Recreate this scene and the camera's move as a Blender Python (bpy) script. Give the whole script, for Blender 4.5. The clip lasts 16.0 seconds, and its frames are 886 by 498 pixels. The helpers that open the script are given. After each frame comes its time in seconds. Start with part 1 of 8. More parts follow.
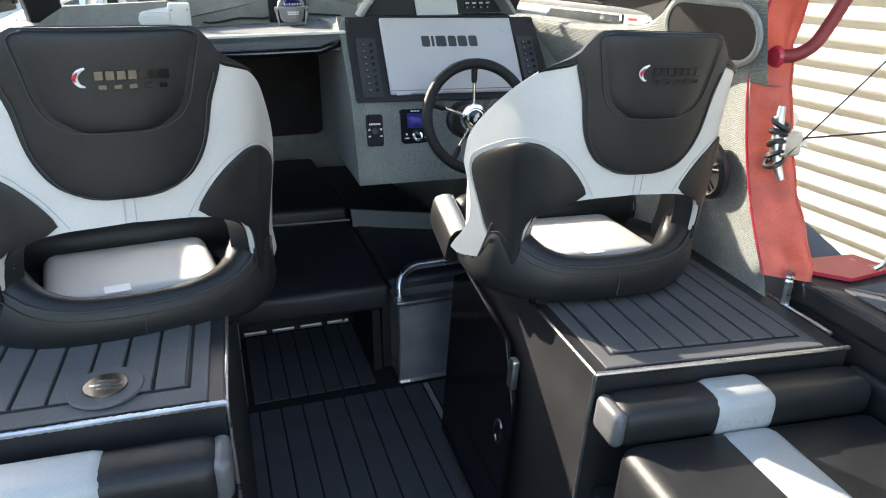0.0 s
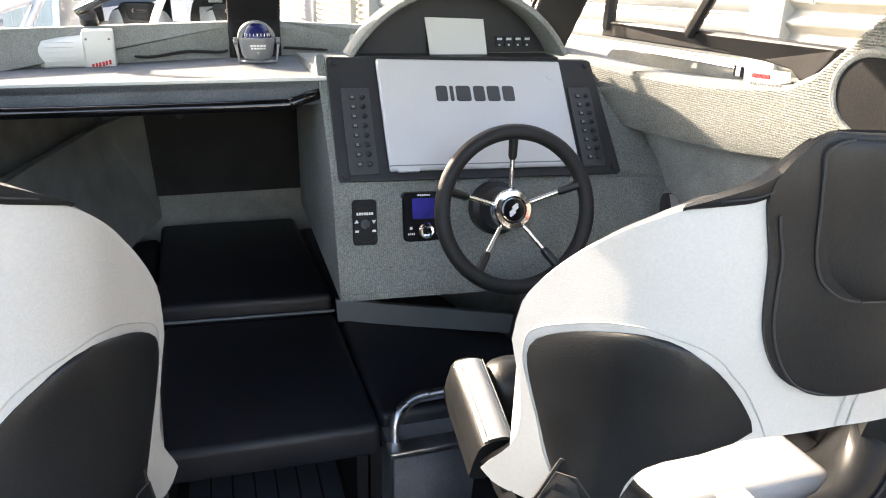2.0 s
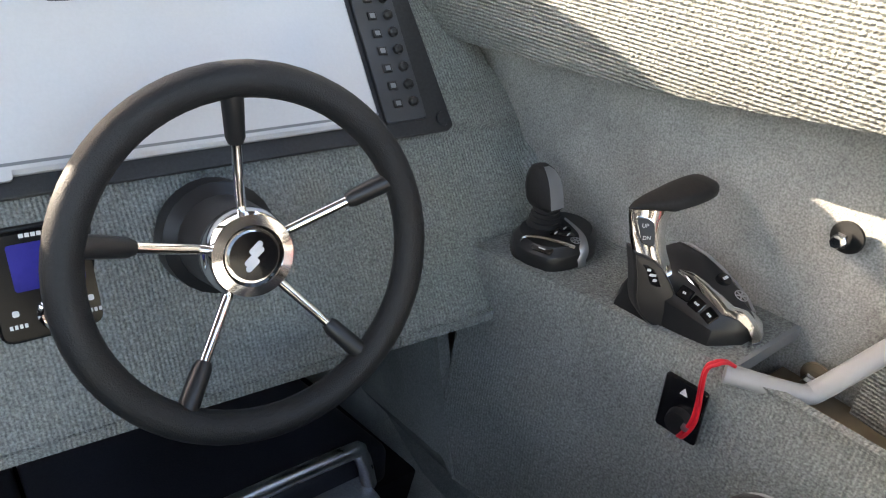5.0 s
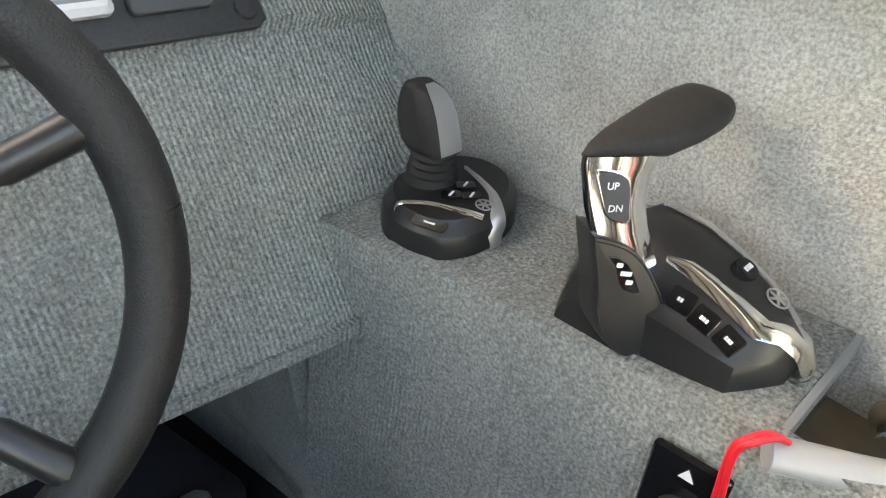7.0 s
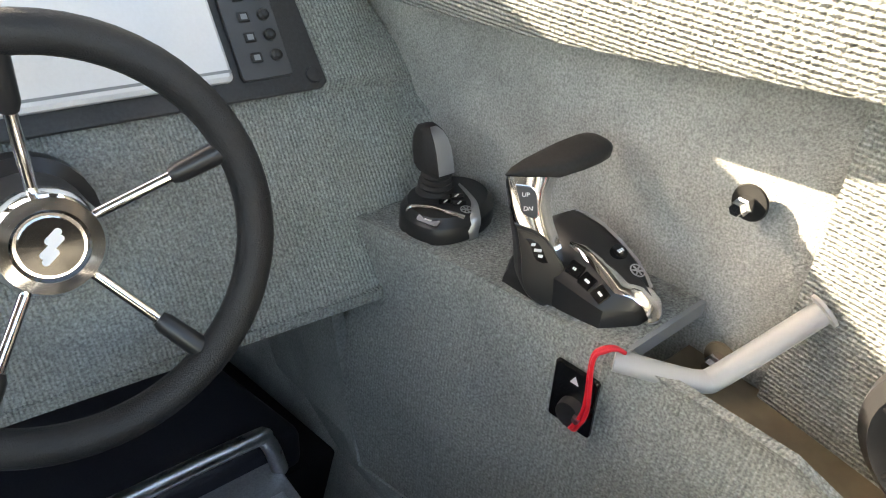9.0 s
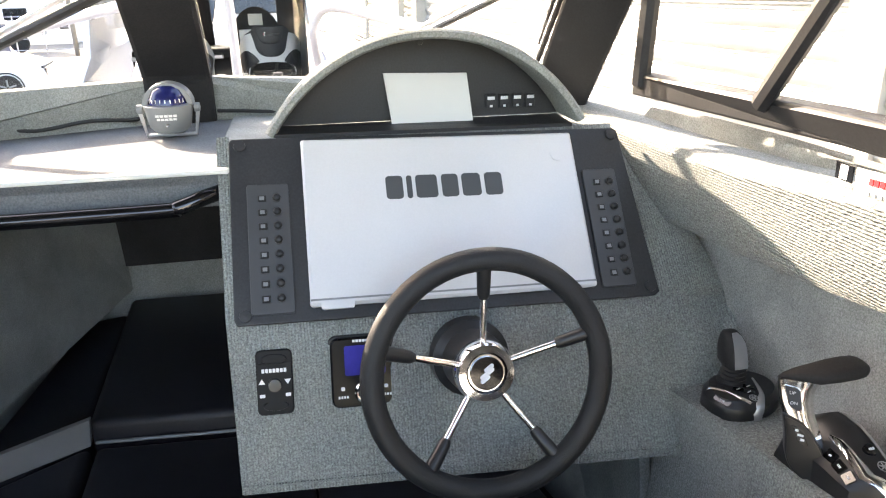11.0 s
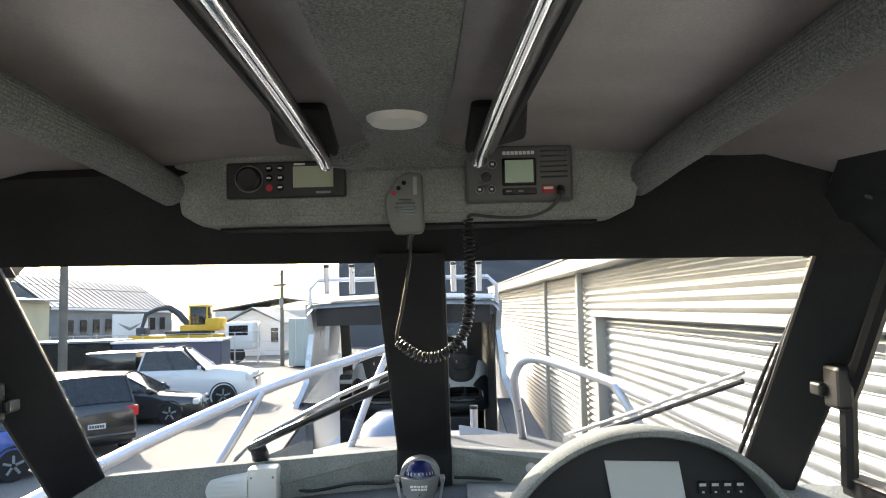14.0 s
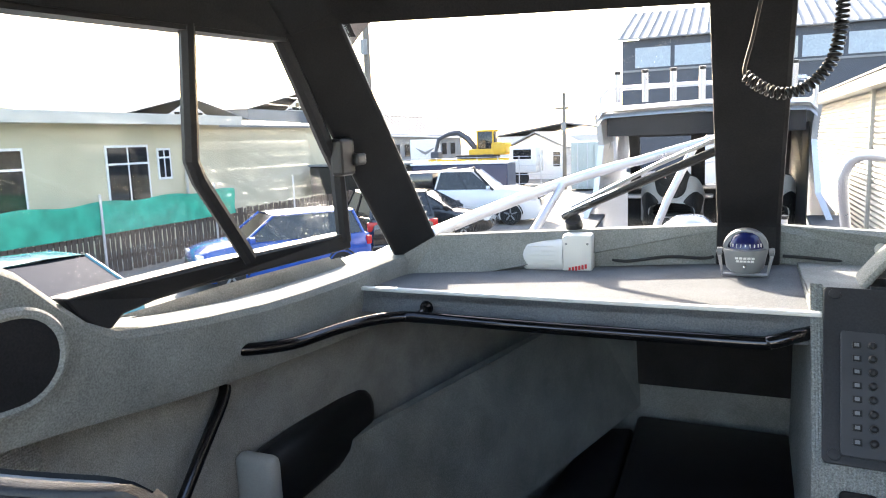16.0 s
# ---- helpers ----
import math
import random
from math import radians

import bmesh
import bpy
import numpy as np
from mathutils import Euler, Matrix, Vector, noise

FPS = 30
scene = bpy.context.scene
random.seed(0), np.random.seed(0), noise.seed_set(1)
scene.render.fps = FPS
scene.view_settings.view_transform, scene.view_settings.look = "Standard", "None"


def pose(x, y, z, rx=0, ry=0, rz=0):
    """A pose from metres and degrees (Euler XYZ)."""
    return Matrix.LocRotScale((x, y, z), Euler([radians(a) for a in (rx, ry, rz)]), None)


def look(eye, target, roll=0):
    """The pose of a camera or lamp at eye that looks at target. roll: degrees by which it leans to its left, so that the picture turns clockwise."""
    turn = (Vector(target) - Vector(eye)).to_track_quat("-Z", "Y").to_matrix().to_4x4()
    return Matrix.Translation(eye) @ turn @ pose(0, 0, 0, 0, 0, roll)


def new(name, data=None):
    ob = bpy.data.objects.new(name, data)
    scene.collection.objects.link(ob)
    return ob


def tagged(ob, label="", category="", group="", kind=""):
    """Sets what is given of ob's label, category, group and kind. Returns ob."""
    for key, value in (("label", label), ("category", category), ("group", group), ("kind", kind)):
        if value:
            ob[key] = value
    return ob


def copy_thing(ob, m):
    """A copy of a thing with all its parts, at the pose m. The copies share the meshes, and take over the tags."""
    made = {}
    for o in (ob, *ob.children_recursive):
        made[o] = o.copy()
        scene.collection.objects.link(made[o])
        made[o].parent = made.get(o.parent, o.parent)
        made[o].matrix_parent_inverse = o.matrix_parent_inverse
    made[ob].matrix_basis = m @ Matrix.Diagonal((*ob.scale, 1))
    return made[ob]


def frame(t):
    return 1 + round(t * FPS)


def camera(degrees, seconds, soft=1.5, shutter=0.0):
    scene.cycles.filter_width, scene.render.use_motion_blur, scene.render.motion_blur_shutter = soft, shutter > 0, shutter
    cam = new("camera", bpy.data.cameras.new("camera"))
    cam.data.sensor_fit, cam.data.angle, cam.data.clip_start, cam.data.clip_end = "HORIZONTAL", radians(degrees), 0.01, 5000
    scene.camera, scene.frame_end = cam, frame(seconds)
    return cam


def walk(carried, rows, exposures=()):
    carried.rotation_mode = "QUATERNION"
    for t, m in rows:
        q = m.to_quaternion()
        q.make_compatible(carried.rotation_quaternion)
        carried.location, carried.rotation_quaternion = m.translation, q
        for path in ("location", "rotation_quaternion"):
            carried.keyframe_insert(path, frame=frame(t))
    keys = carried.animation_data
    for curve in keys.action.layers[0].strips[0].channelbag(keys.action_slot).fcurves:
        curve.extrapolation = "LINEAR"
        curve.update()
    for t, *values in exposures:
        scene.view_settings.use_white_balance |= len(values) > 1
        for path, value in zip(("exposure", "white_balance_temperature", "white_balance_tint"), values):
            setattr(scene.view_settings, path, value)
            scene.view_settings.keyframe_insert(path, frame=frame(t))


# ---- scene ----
cam = camera(63.5, 16.0, soft=1.1)
PATH = [
    (0, (-0.323, 0.47, 1.52), (0.249, 2.217, 0.732), 0.2),
    (0.5, (-0.257, 0.681, 1.498), (0.293, 2.428, 0.696), 0.6),
    (1, (-0.231, 0.873, 1.497), (0.312, 2.627, 0.704), 1.3),
    (1.5, (-0.152, 1.051, 1.5), (0.382, 2.82, 0.735), 1.5),
    (2, (-0.119, 1.219, 1.499), (0.451, 2.987, 0.757), 1.6),
    (2.5, (-0.098, 1.356, 1.515), (0.518, 3.109, 0.772), 1.6),
    (3, (-0.006, 1.525, 1.504), (0.635, 3.262, 0.748), 1.4),
    (3.5, (0.085, 1.684, 1.483), (0.809, 3.38, 0.709), 1.5),
    (4, (0.14, 1.819, 1.457), (1.002, 3.421, 0.626), 2.3),
    (4.5, (0.182, 1.907, 1.425), (1.158, 3.391, 0.506), 3.4),
    (5, (0.254, 1.989, 1.374), (1.315, 3.353, 0.368), 4.6),
    (5.2, (0.297, 2.026, 1.35), (1.382, 3.351, 0.316), 5.0),
    (7.3, (0.52, 2.22, 1.223), (1.733, 3.317, 0.072), 6.4),
    (7.5, (0.522, 2.209, 1.223), (1.747, 3.292, 0.072), 6.9),
    (7.7, (0.524, 2.199, 1.233), (1.748, 3.251, 0.052), 7.4),
    (8, (0.509, 2.164, 1.245), (1.758, 3.223, 0.097), 7.7),
    (8.2, (0.5, 2.132, 1.254), (1.737, 3.212, 0.112), 7.4),
    (10.3, (0.241, 1.796, 1.504), (0.799, 3.48, 0.581), -0.2),
    (10.5, (0.263, 1.767, 1.508), (0.721, 3.507, 0.633), -0.3),
    (11, (0.226, 1.707, 1.544), (0.613, 3.531, 0.82), -0.6),
    (11.5, (0.24, 1.645, 1.605), (0.701, 3.514, 1.062), -0.4),
    (12, (0.23, 1.574, 1.664), (0.776, 3.467, 1.319), -0.5),
    (12.5, (0.227, 1.53, 1.71), (0.773, 3.448, 1.551), -0.8),
    (13, (0.195, 1.507, 1.733), (0.617, 3.462, 1.708), -1.2),
    (13.5, (0.144, 1.49, 1.739), (0.357, 3.477, 1.804), -1.4),
    (14, (0.099, 1.48, 1.739), (0.058, 3.476, 1.856), -1.4),
    (14.5, (0.046, 1.468, 1.737), (-0.242, 3.443, 1.87), -1.4),
    (15, (0.004, 1.46, 1.738), (-0.494, 3.395, 1.818), -1.2),
    (15.5, (-0.033, 1.464, 1.695), (-0.664, 3.36, 1.612), -1.5),
    (15.7, (-0.038, 1.478, 1.647), (-0.718, 3.353, 1.493), -1.6),
    (16, (0.009, 1.507, 1.6), (-0.783, 3.312, 1.262), -2.5),
]
walk(cam, [(t, look(eye, target, roll)) for t, eye, target, roll in PATH], [(0, 2.6, 7100, 9), (0.5, 2.85, 7400, 11), (1.5, 3.2, 8200, 14), (2.5, 2.95, 7700, 15), (3.5, 3.05, 7700, 13), (5, 3.3, 7800, 14), (7.3, 4.2, 8600, 10), (8.2, 4.0, 8600, 10), (10.5, 3.5, 8000, 14), (11, 3.5, 8000, 15), (11.5, 2.3, 7500, 11), (12, 1.35, 7200, 8), (12.5, 1.0, 6800, 8), (13, 1.25, 6800, 8), (13.5, 1.75, 6900, 8), (14.5, 2.2, 7000, 9), (15.5, 2.65, 7100, 11), (16, 2.8, 7150, 13)])

# ---------- exposure, world, sun ----------
SUN_TO = Vector((-0.476, 0.762, 0.438)).normalized()
world = bpy.data.worlds.new("sky")
scene.world = world
world.use_nodes = True
wn = world.node_tree
sky = wn.nodes.new("ShaderNodeTexSky")
sky.sky_type = "NISHITA"
sky.sun_disc = False
sky.sun_elevation = math.asin(SUN_TO.z)
sky.sun_rotation = math.atan2(SUN_TO.x, SUN_TO.y)
sky.air_density, sky.dust_density, sky.ozone_density = 1.0, 1.8, 1.0
wn.links.new(sky.outputs[0], wn.nodes["Background"].inputs[0])
wn.nodes["Background"].inputs[1].default_value = 0.15
sun_data = bpy.data.lights.new("sun", "SUN")
sun_data.energy, sun_data.angle, sun_data.color = 2.9, radians(0.5), (1.0, 0.94, 0.84)
sun = new("sun", sun_data)
sun.matrix_world = look(SUN_TO * 30, (0, 0, 0))


# ---------- materials ----------
def material(name, color, rough=0.6, metal=0.0, vary=0.12, scale=8.0, fine=0.0, fine_scale=300.0, bump=0.0, bump_scale=300.0,
             coat=0.0, spec=0.5, streak=None, worn=0.0):
    """Noise at two scales on colour and roughness, and fine relief."""
    m = bpy.data.materials.new(name)
    m.use_nodes = True
    nt = m.node_tree
    N, L = nt.nodes, nt.links
    b = N["Principled BSDF"]
    b.inputs["Metallic"].default_value = metal
    b.inputs["Specular IOR Level"].default_value = spec
    b.inputs["Coat Weight"].default_value = coat
    tc = N.new("ShaderNodeTexCoord")
    src = tc.outputs["Object"]
    if streak:
        mp = N.new("ShaderNodeMapping")
        mp.inputs["Scale"].default_value = streak
        L.new(src, mp.inputs["Vector"])
        src = mp.outputs["Vector"]
    n1 = N.new("ShaderNodeTexNoise")
    n1.inputs["Scale"].default_value, n1.inputs["Detail"].default_value = scale, 5
    L.new(src, n1.inputs["Vector"])
    n2 = N.new("ShaderNodeTexNoise")
    n2.inputs["Scale"].default_value, n2.inputs["Detail"].default_value = fine_scale, 2
    L.new(src, n2.inputs["Vector"])
    f1 = N.new("ShaderNodeMapRange")
    f1.inputs["From Min"].default_value, f1.inputs["From Max"].default_value = 0.3, 0.7
    f1.inputs["To Min"].default_value, f1.inputs["To Max"].default_value = 1 - vary, 1 + vary
    L.new(n1.outputs["Fac"], f1.inputs["Value"])
    f2 = N.new("ShaderNodeMapRange")
    f2.inputs["From Min"].default_value, f2.inputs["From Max"].default_value = 0.3, 0.7
    f2.inputs["To Min"].default_value, f2.inputs["To Max"].default_value = 1 - fine, 1 + fine
    L.new(n2.outputs["Fac"], f2.inputs["Value"])
    mu = N.new("ShaderNodeMath")
    mu.operation = "MULTIPLY"
    L.new(f1.outputs[0], mu.inputs[0])
    L.new(f2.outputs[0], mu.inputs[1])
    sc = N.new("ShaderNodeVectorMath")
    sc.operation = "SCALE"
    sc.inputs[0].default_value = color[:3]
    L.new(mu.outputs[0], sc.inputs["Scale"])
    L.new(sc.outputs["Vector"], b.inputs["Base Color"])
    r = N.new("ShaderNodeMapRange")
    r.inputs["To Min"].default_value, r.inputs["To Max"].default_value = max(0.02, rough - 0.08 - worn), min(1, rough + 0.08 + worn)
    L.new(n1.outputs["Fac"], r.inputs["Value"])
    L.new(r.outputs[0], b.inputs["Roughness"])
    if bump:
        n3 = N.new("ShaderNodeTexNoise")
        n3.inputs["Scale"].default_value, n3.inputs["Detail"].default_value = bump_scale, 3
        L.new(src, n3.inputs["Vector"])
        bp = N.new("ShaderNodeBump")
        bp.inputs["Strength"].default_value, bp.inputs["Distance"].default_value = bump, 0.004
        L.new(n3.outputs["Fac"], bp.inputs["Height"])
        L.new(bp.outputs["Normal"], b.inputs["Normal"])
    return m


def ribbed(name, color, pitch=0.0047, axis="Z", depth=0.6, tilt=(0, 0, 0)):
    """Marine carpet with fine ribs: bands across one axis, broken up by fibre noise."""
    m = material(name, color, rough=0.95, vary=0.12, scale=5, fine=0.34, fine_scale=400, spec=0.15)
    nt = m.node_tree
    N, L = nt.nodes, nt.links
    b = N["Principled BSDF"]
    tc = N.new("ShaderNodeTexCoord")
    mp = N.new("ShaderNodeMapping")
    mp.inputs["Rotation"].default_value = [radians(a) for a in tilt]
    L.new(tc.outputs["Object"], mp.inputs["Vector"])
    w = N.new("ShaderNodeTexWave")
    w.bands_direction = axis
    w.inputs["Scale"].default_value = 0.314 / pitch
    w.inputs["Distortion"].default_value = 2.0
    w.inputs["Detail"].default_value = 2
    w.inputs["Detail Scale"].default_value = 5
    L.new(mp.outputs["Vector"], w.inputs["Vector"])
    n = N.new("ShaderNodeTexNoise")
    n.inputs["Scale"].default_value = 260
    n.inputs["Detail"].default_value = 4
    n.inputs["Roughness"].default_value = 0.7
    L.new(mp.outputs["Vector"], n.inputs["Vector"])
    v = N.new("ShaderNodeTexVoronoi")
    v.inputs["Scale"].default_value = 1.05 / pitch
    L.new(mp.outputs["Vector"], v.inputs["Vector"])
    cr = N.new("ShaderNodeMapRange")
    cr.inputs["From Min"].default_value, cr.inputs["From Max"].default_value = 0.1, 0.75
    cr.inputs["To Min"].default_value, cr.inputs["To Max"].default_value = 1.10, 0.83
    L.new(v.outputs["Distance"], cr.inputs["Value"])
    old = b.inputs["Base Color"].links[0].from_socket
    mul = N.new("ShaderNodeVectorMath")
    mul.operation = "SCALE"
    L.new(old, mul.inputs[0])
    L.new(cr.outputs[0], mul.inputs["Scale"])
    L.new(mul.outputs[0], b.inputs["Base Color"])
    a = N.new("ShaderNodeMath")
    a.operation = "ADD"
    L.new(w.outputs["Fac"], a.inputs[0])
    L.new(n.outputs["Fac"], a.inputs[1])
    bp = N.new("ShaderNodeBump")
    bp.inputs["Strength"].default_value, bp.inputs["Distance"].default_value = depth, 0.004
    a2 = N.new("ShaderNodeMath")
    a2.operation = "SUBTRACT"
    L.new(a.outputs[0], a2.inputs[0])
    L.new(v.outputs["Distance"], a2.inputs[1])
    L.new(a2.outputs[0], bp.inputs["Height"])
    L.new(bp.outputs["Normal"], b.inputs["Normal"])
    return m


def clear_glass(name, tint=(1, 1, 1), gloss=0.05):
    m = bpy.data.materials.new(name)
    m.use_nodes = True
    N, L = m.node_tree.nodes, m.node_tree.links
    N.remove(N["Principled BSDF"])
    t = N.new("ShaderNodeBsdfTransparent")
    t.inputs[0].default_value = (*tint, 1)
    g = N.new("ShaderNodeBsdfGlossy")
    g.inputs["Roughness"].default_value = 0.02
    fr = N.new("ShaderNodeLayerWeight")
    fr.inputs["Blend"].default_value = 0.5
    p = N.new("ShaderNodeMath")
    p.operation = "POWER"
    p.inputs[1].default_value = 4.0
    L.new(fr.outputs["Facing"], p.inputs[0])
    q = N.new("ShaderNodeMath")
    q.operation = "MULTIPLY_ADD"
    q.inputs[1].default_value, q.inputs[2].default_value = 0.4, gloss * 0.5
    L.new(p.outputs[0], q.inputs[0])
    mx = N.new("ShaderNodeMixShader")
    L.new(q.outputs[0], mx.inputs[0])
    L.new(t.outputs[0], mx.inputs[1])
    L.new(g.outputs[0], mx.inputs[2])
    L.new(mx.outputs[0], N["Material Output"].inputs[0])
    return m


CARPET = (0.265, 0.278, 0.268)
M_carpet = material("grey marine carpet", CARPET, rough=0.95, vary=0.16, scale=9, fine=0.26, fine_scale=330, bump=0.4, bump_scale=420, spec=0.12)
M_ribx = ribbed("ribbed carpet across", CARPET, axis="Z")
M_riby = ribbed("ribbed carpet upright", CARPET, axis="X")
M_hull_carpet = material("pale hull carpet", (0.30, 0.302, 0.288), rough=0.95, vary=0.17, scale=12, fine=0.30, fine_scale=420, bump=0.4, bump_scale=480, spec=0.12)
M_black = material("black painted metal", (0.022, 0.022, 0.024), rough=0.45, vary=0.25, scale=6, fine=0.15, bump=0.05, bump_scale=600, spec=0.28)
M_blackmatt = material("black vinyl lining", (0.018, 0.018, 0.020), rough=0.62, vary=0.3, scale=7, fine=0.2, bump=0.12, bump_scale=500, spec=0.22)
M_vinyl = material("black marine vinyl", (0.0125, 0.0135, 0.0150), rough=0.42, vary=0.25, scale=9, fine=0.15, bump=0.16, bump_scale=520, spec=0.34)
M_white = material("white marine vinyl", (0.50, 0.50, 0.49), rough=0.45, vary=0.04, scale=7, fine=0.04, bump=0.14, bump_scale=520)
M_greyvinyl = material("pale grey vinyl", (0.33, 0.35, 0.35), rough=0.5, vary=0.04, scale=9, fine=0.05, bump=0.12, bump_scale=450)
M_cushion = material("black cabin cushion", (0.018, 0.018, 0.023), rough=0.5, vary=0.3, scale=5, fine=0.2, bump=0.12, bump_scale=300)
M_mat = material("grey foam deck mat", (0.075, 0.077, 0.082), rough=0.75, vary=0.12, scale=14, fine=0.18, fine_scale=500, bump=0.2, bump_scale=700)
M_matdark = material("black foam deck mat", (0.052, 0.056, 0.066), rough=0.7, vary=0.2, scale=10, fine=0.2, fine_scale=500, bump=0.2, bump_scale=700)
M_groove = material("dark groove", (0.006, 0.006, 0.006), rough=0.9)
M_alu = material("raw aluminium", (0.62, 0.63, 0.65), rough=0.32, metal=1.0, vary=0.15, scale=20, fine=0.1, worn=0.08)
M_alupaint = material("anodised tube", (0.55, 0.55, 0.58), rough=0.38, metal=0.85, vary=0.1, scale=12, bump=0.05)
M_chrome = material("polished chrome", (0.85, 0.85, 0.86), rough=0.06, metal=1.0, vary=0.03)
M_plastic = material("black plastic", (0.015, 0.015, 0.016), rough=0.38, vary=0.15, scale=20, bump=0.06, bump_scale=900)
M_gloss = material("gloss black plastic", (0.006, 0.006, 0.007), rough=0.12, vary=0.1)
M_panel = material("textured black panel", (0.022, 0.023, 0.026), rough=0.55, vary=0.12, scale=12, fine=0.2, bump=0.12, bump_scale=900)
M_switch = material("dark grey switch panel", (0.05, 0.053, 0.058), rough=0.5, vary=0.1, scale=20)
M_cover = material("pale grey cover", (0.60, 0.60, 0.615), rough=0.45, vary=0.03, scale=6, fine=0.02)
M_paper = material("white paper card", (0.72, 0.72, 0.70), rough=0.8, vary=0.03)
M_ink = material("dark grey print", (0.06, 0.065, 0.07), rough=0.6, vary=0.05)
M_whiteink = material("white print", (0.75, 0.75, 0.75), rough=0.6, vary=0.02)
M_red = material("red cord", (0.62, 0.015, 0.03), rough=0.4, vary=0.08, scale=30)
M_redprint = material("red print", (0.55, 0.02, 0.03), rough=0.5)
M_whiteplastic = material("white plastic", (0.72, 0.72, 0.69), rough=0.4, vary=0.04)
M_greyplastic = material("grey plastic", (0.20, 0.21, 0.22), rough=0.4, vary=0.06)
M_bluedial = material("deep blue dial", (0.01, 0.015, 0.09), rough=0.1, vary=0.2, scale=60)
M_lcd = material("grey green display", (0.40, 0.45, 0.33), rough=0.25, vary=0.03)
M_lcdblue = material("blue display glass", (0.03, 0.03, 0.22), rough=0.08, vary=0.4, scale=20)
M_ceiling = material("dark ceiling panel", (0.33, 0.30, 0.295), rough=0.34, vary=0.3, scale=4, fine=0.1, spec=0.6)
M_glass = clear_glass("clear glass")
# even gloss raised to strengthen the reflections in the side panes
M_sideglass = clear_glass("side glass with boosted reflection", gloss=0.10)
M_canvas = material("red canvas", (0.62, 0.10, 0.06), rough=0.5, vary=0.25, scale=12, fine=0.15, fine_scale=400, bump=0.35, bump_scale=45)
M_redpaint = material("red gel coat", (0.45, 0.03, 0.05), rough=0.25, vary=0.05)


# ---------- mesh helpers ----------
def finish(name, bm, mat, parent=None, label="", smooth=False):
    me = bpy.data.meshes.new(name)
    bmesh.ops.remove_doubles(bm, verts=bm.verts[:], dist=1e-6)
    bmesh.ops.recalc_face_normals(bm, faces=bm.faces[:])
    if smooth:
        for f in bm.faces:
            f.smooth = True
        for e in bm.edges:
            if len(e.link_faces) == 2 and e.calc_face_angle(0) > 0.7:
                e.smooth = False
    bm.to_mesh(me)
    bm.free()
    me.materials.append(mat)
    ob = new(name, me)
    if parent:
        ob.parent = parent
    if label:
        ob["label"] = label
    return ob


def part(name, bm, mat, parent, label="", smooth=False):
    return finish(name, bm, mat, parent, label, smooth)


def thing(name, label, category, group="", kind="", at=(0, 0, 0), turn=0):
    ob = new(name)
    ob.empty_display_size = 0.05
    ob.matrix_basis = pose(*at, 0, 0, turn)
    return tagged(ob, label, category, group, kind)


def structure(name, bm, mat, label, category, smooth=False):
    return tagged(finish(name, bm, mat, None, "", smooth), label, category, kind="structure")


def single(name, bm, mat, label, category, group="", smooth=False):
    return tagged(finish(name, bm, mat, None, "", smooth), label, category, group)


def box(lo, hi, bevel=0.0, m=None, seg=2, bm=None):
    b = bmesh.new()
    bmesh.ops.create_cube(b, size=1)
    c = [(l + h) / 2 for l, h in zip(lo, hi)]
    s = [abs(h - l) for l, h in zip(lo, hi)]
    bmesh.ops.scale(b, vec=s, verts=b.verts)
    if bevel:
        bmesh.ops.bevel(b, geom=b.edges[:], offset=min(bevel, min(s) * 0.49), segments=seg, profile=0.5, affect="EDGES")
    bmesh.ops.translate(b, vec=c, verts=b.verts)
    if m is not None:
        bmesh.ops.transform(b, matrix=m, verts=b.verts)
    return merge(bm, b)


def merge(bm, b):
    if bm is None:
        return b
    me = bpy.data.meshes.new("tmp")
    b.to_mesh(me)
    b.free()
    bm.from_mesh(me)
    bpy.data.meshes.remove(me)
    return bm


def slab(points, off, bevel=0.0, bm=None, seg=2):
    """A plate: a polygon in space, thickened along off."""
    b = bmesh.new()
    off = Vector(off)
    lo = [b.verts.new(Vector(p)) for p in points]
    hi = [b.verts.new(Vector(p) + off) for p in points]
    n = len(points)
    b.faces.new(lo)
    b.faces.new(hi[::-1])
    for i in range(n):
        b.faces.new((lo[i], lo[(i + 1) % n], hi[(i + 1) % n], hi[i]))
    bmesh.ops.recalc_face_normals(b, faces=b.faces[:])
    if bevel:
        bmesh.ops.bevel(b, geom=b.edges[:], offset=bevel, segments=seg, profile=0.5, affect="EDGES")
    return merge(bm, b)


def loft(rows, bm=None, closed=False, caps=False):
    """A skin over rows of points."""
    b = bmesh.new()
    vs = [[b.verts.new(Vector(p)) for p in r] for r in rows]
    n = len(rows[0])
    for i in range(len(rows) - 1):
        for j in range(n if closed else n - 1):
            k = (j + 1) % n
            try:
                b.faces.new((vs[i][j], vs[i][k], vs[i + 1][k], vs[i + 1][j]))
            except ValueError:
                pass
    if caps and closed:
        b.faces.new(vs[0][::-1])
        b.faces.new(vs[-1])
    return merge(bm, b)


def curve_points(points, steps=6):
    """A smooth line through points."""
    P = [Vector(p) for p in points]
    if len(P) < 3:
        return P
    out = []
    for i in range(len(P) - 1):
        a, b, c, d = P[max(i - 1, 0)], P[i], P[i + 1], P[min(i + 2, len(P) - 1)]
        for k in range(steps):
            t = k / steps
            out.append(0.5 * ((2 * b) + (c - a) * t + (2 * a - 5 * b + 4 * c - d) * t * t + (3 * b - a - 3 * c + d) * t ** 3))
    return out + [P[-1]]


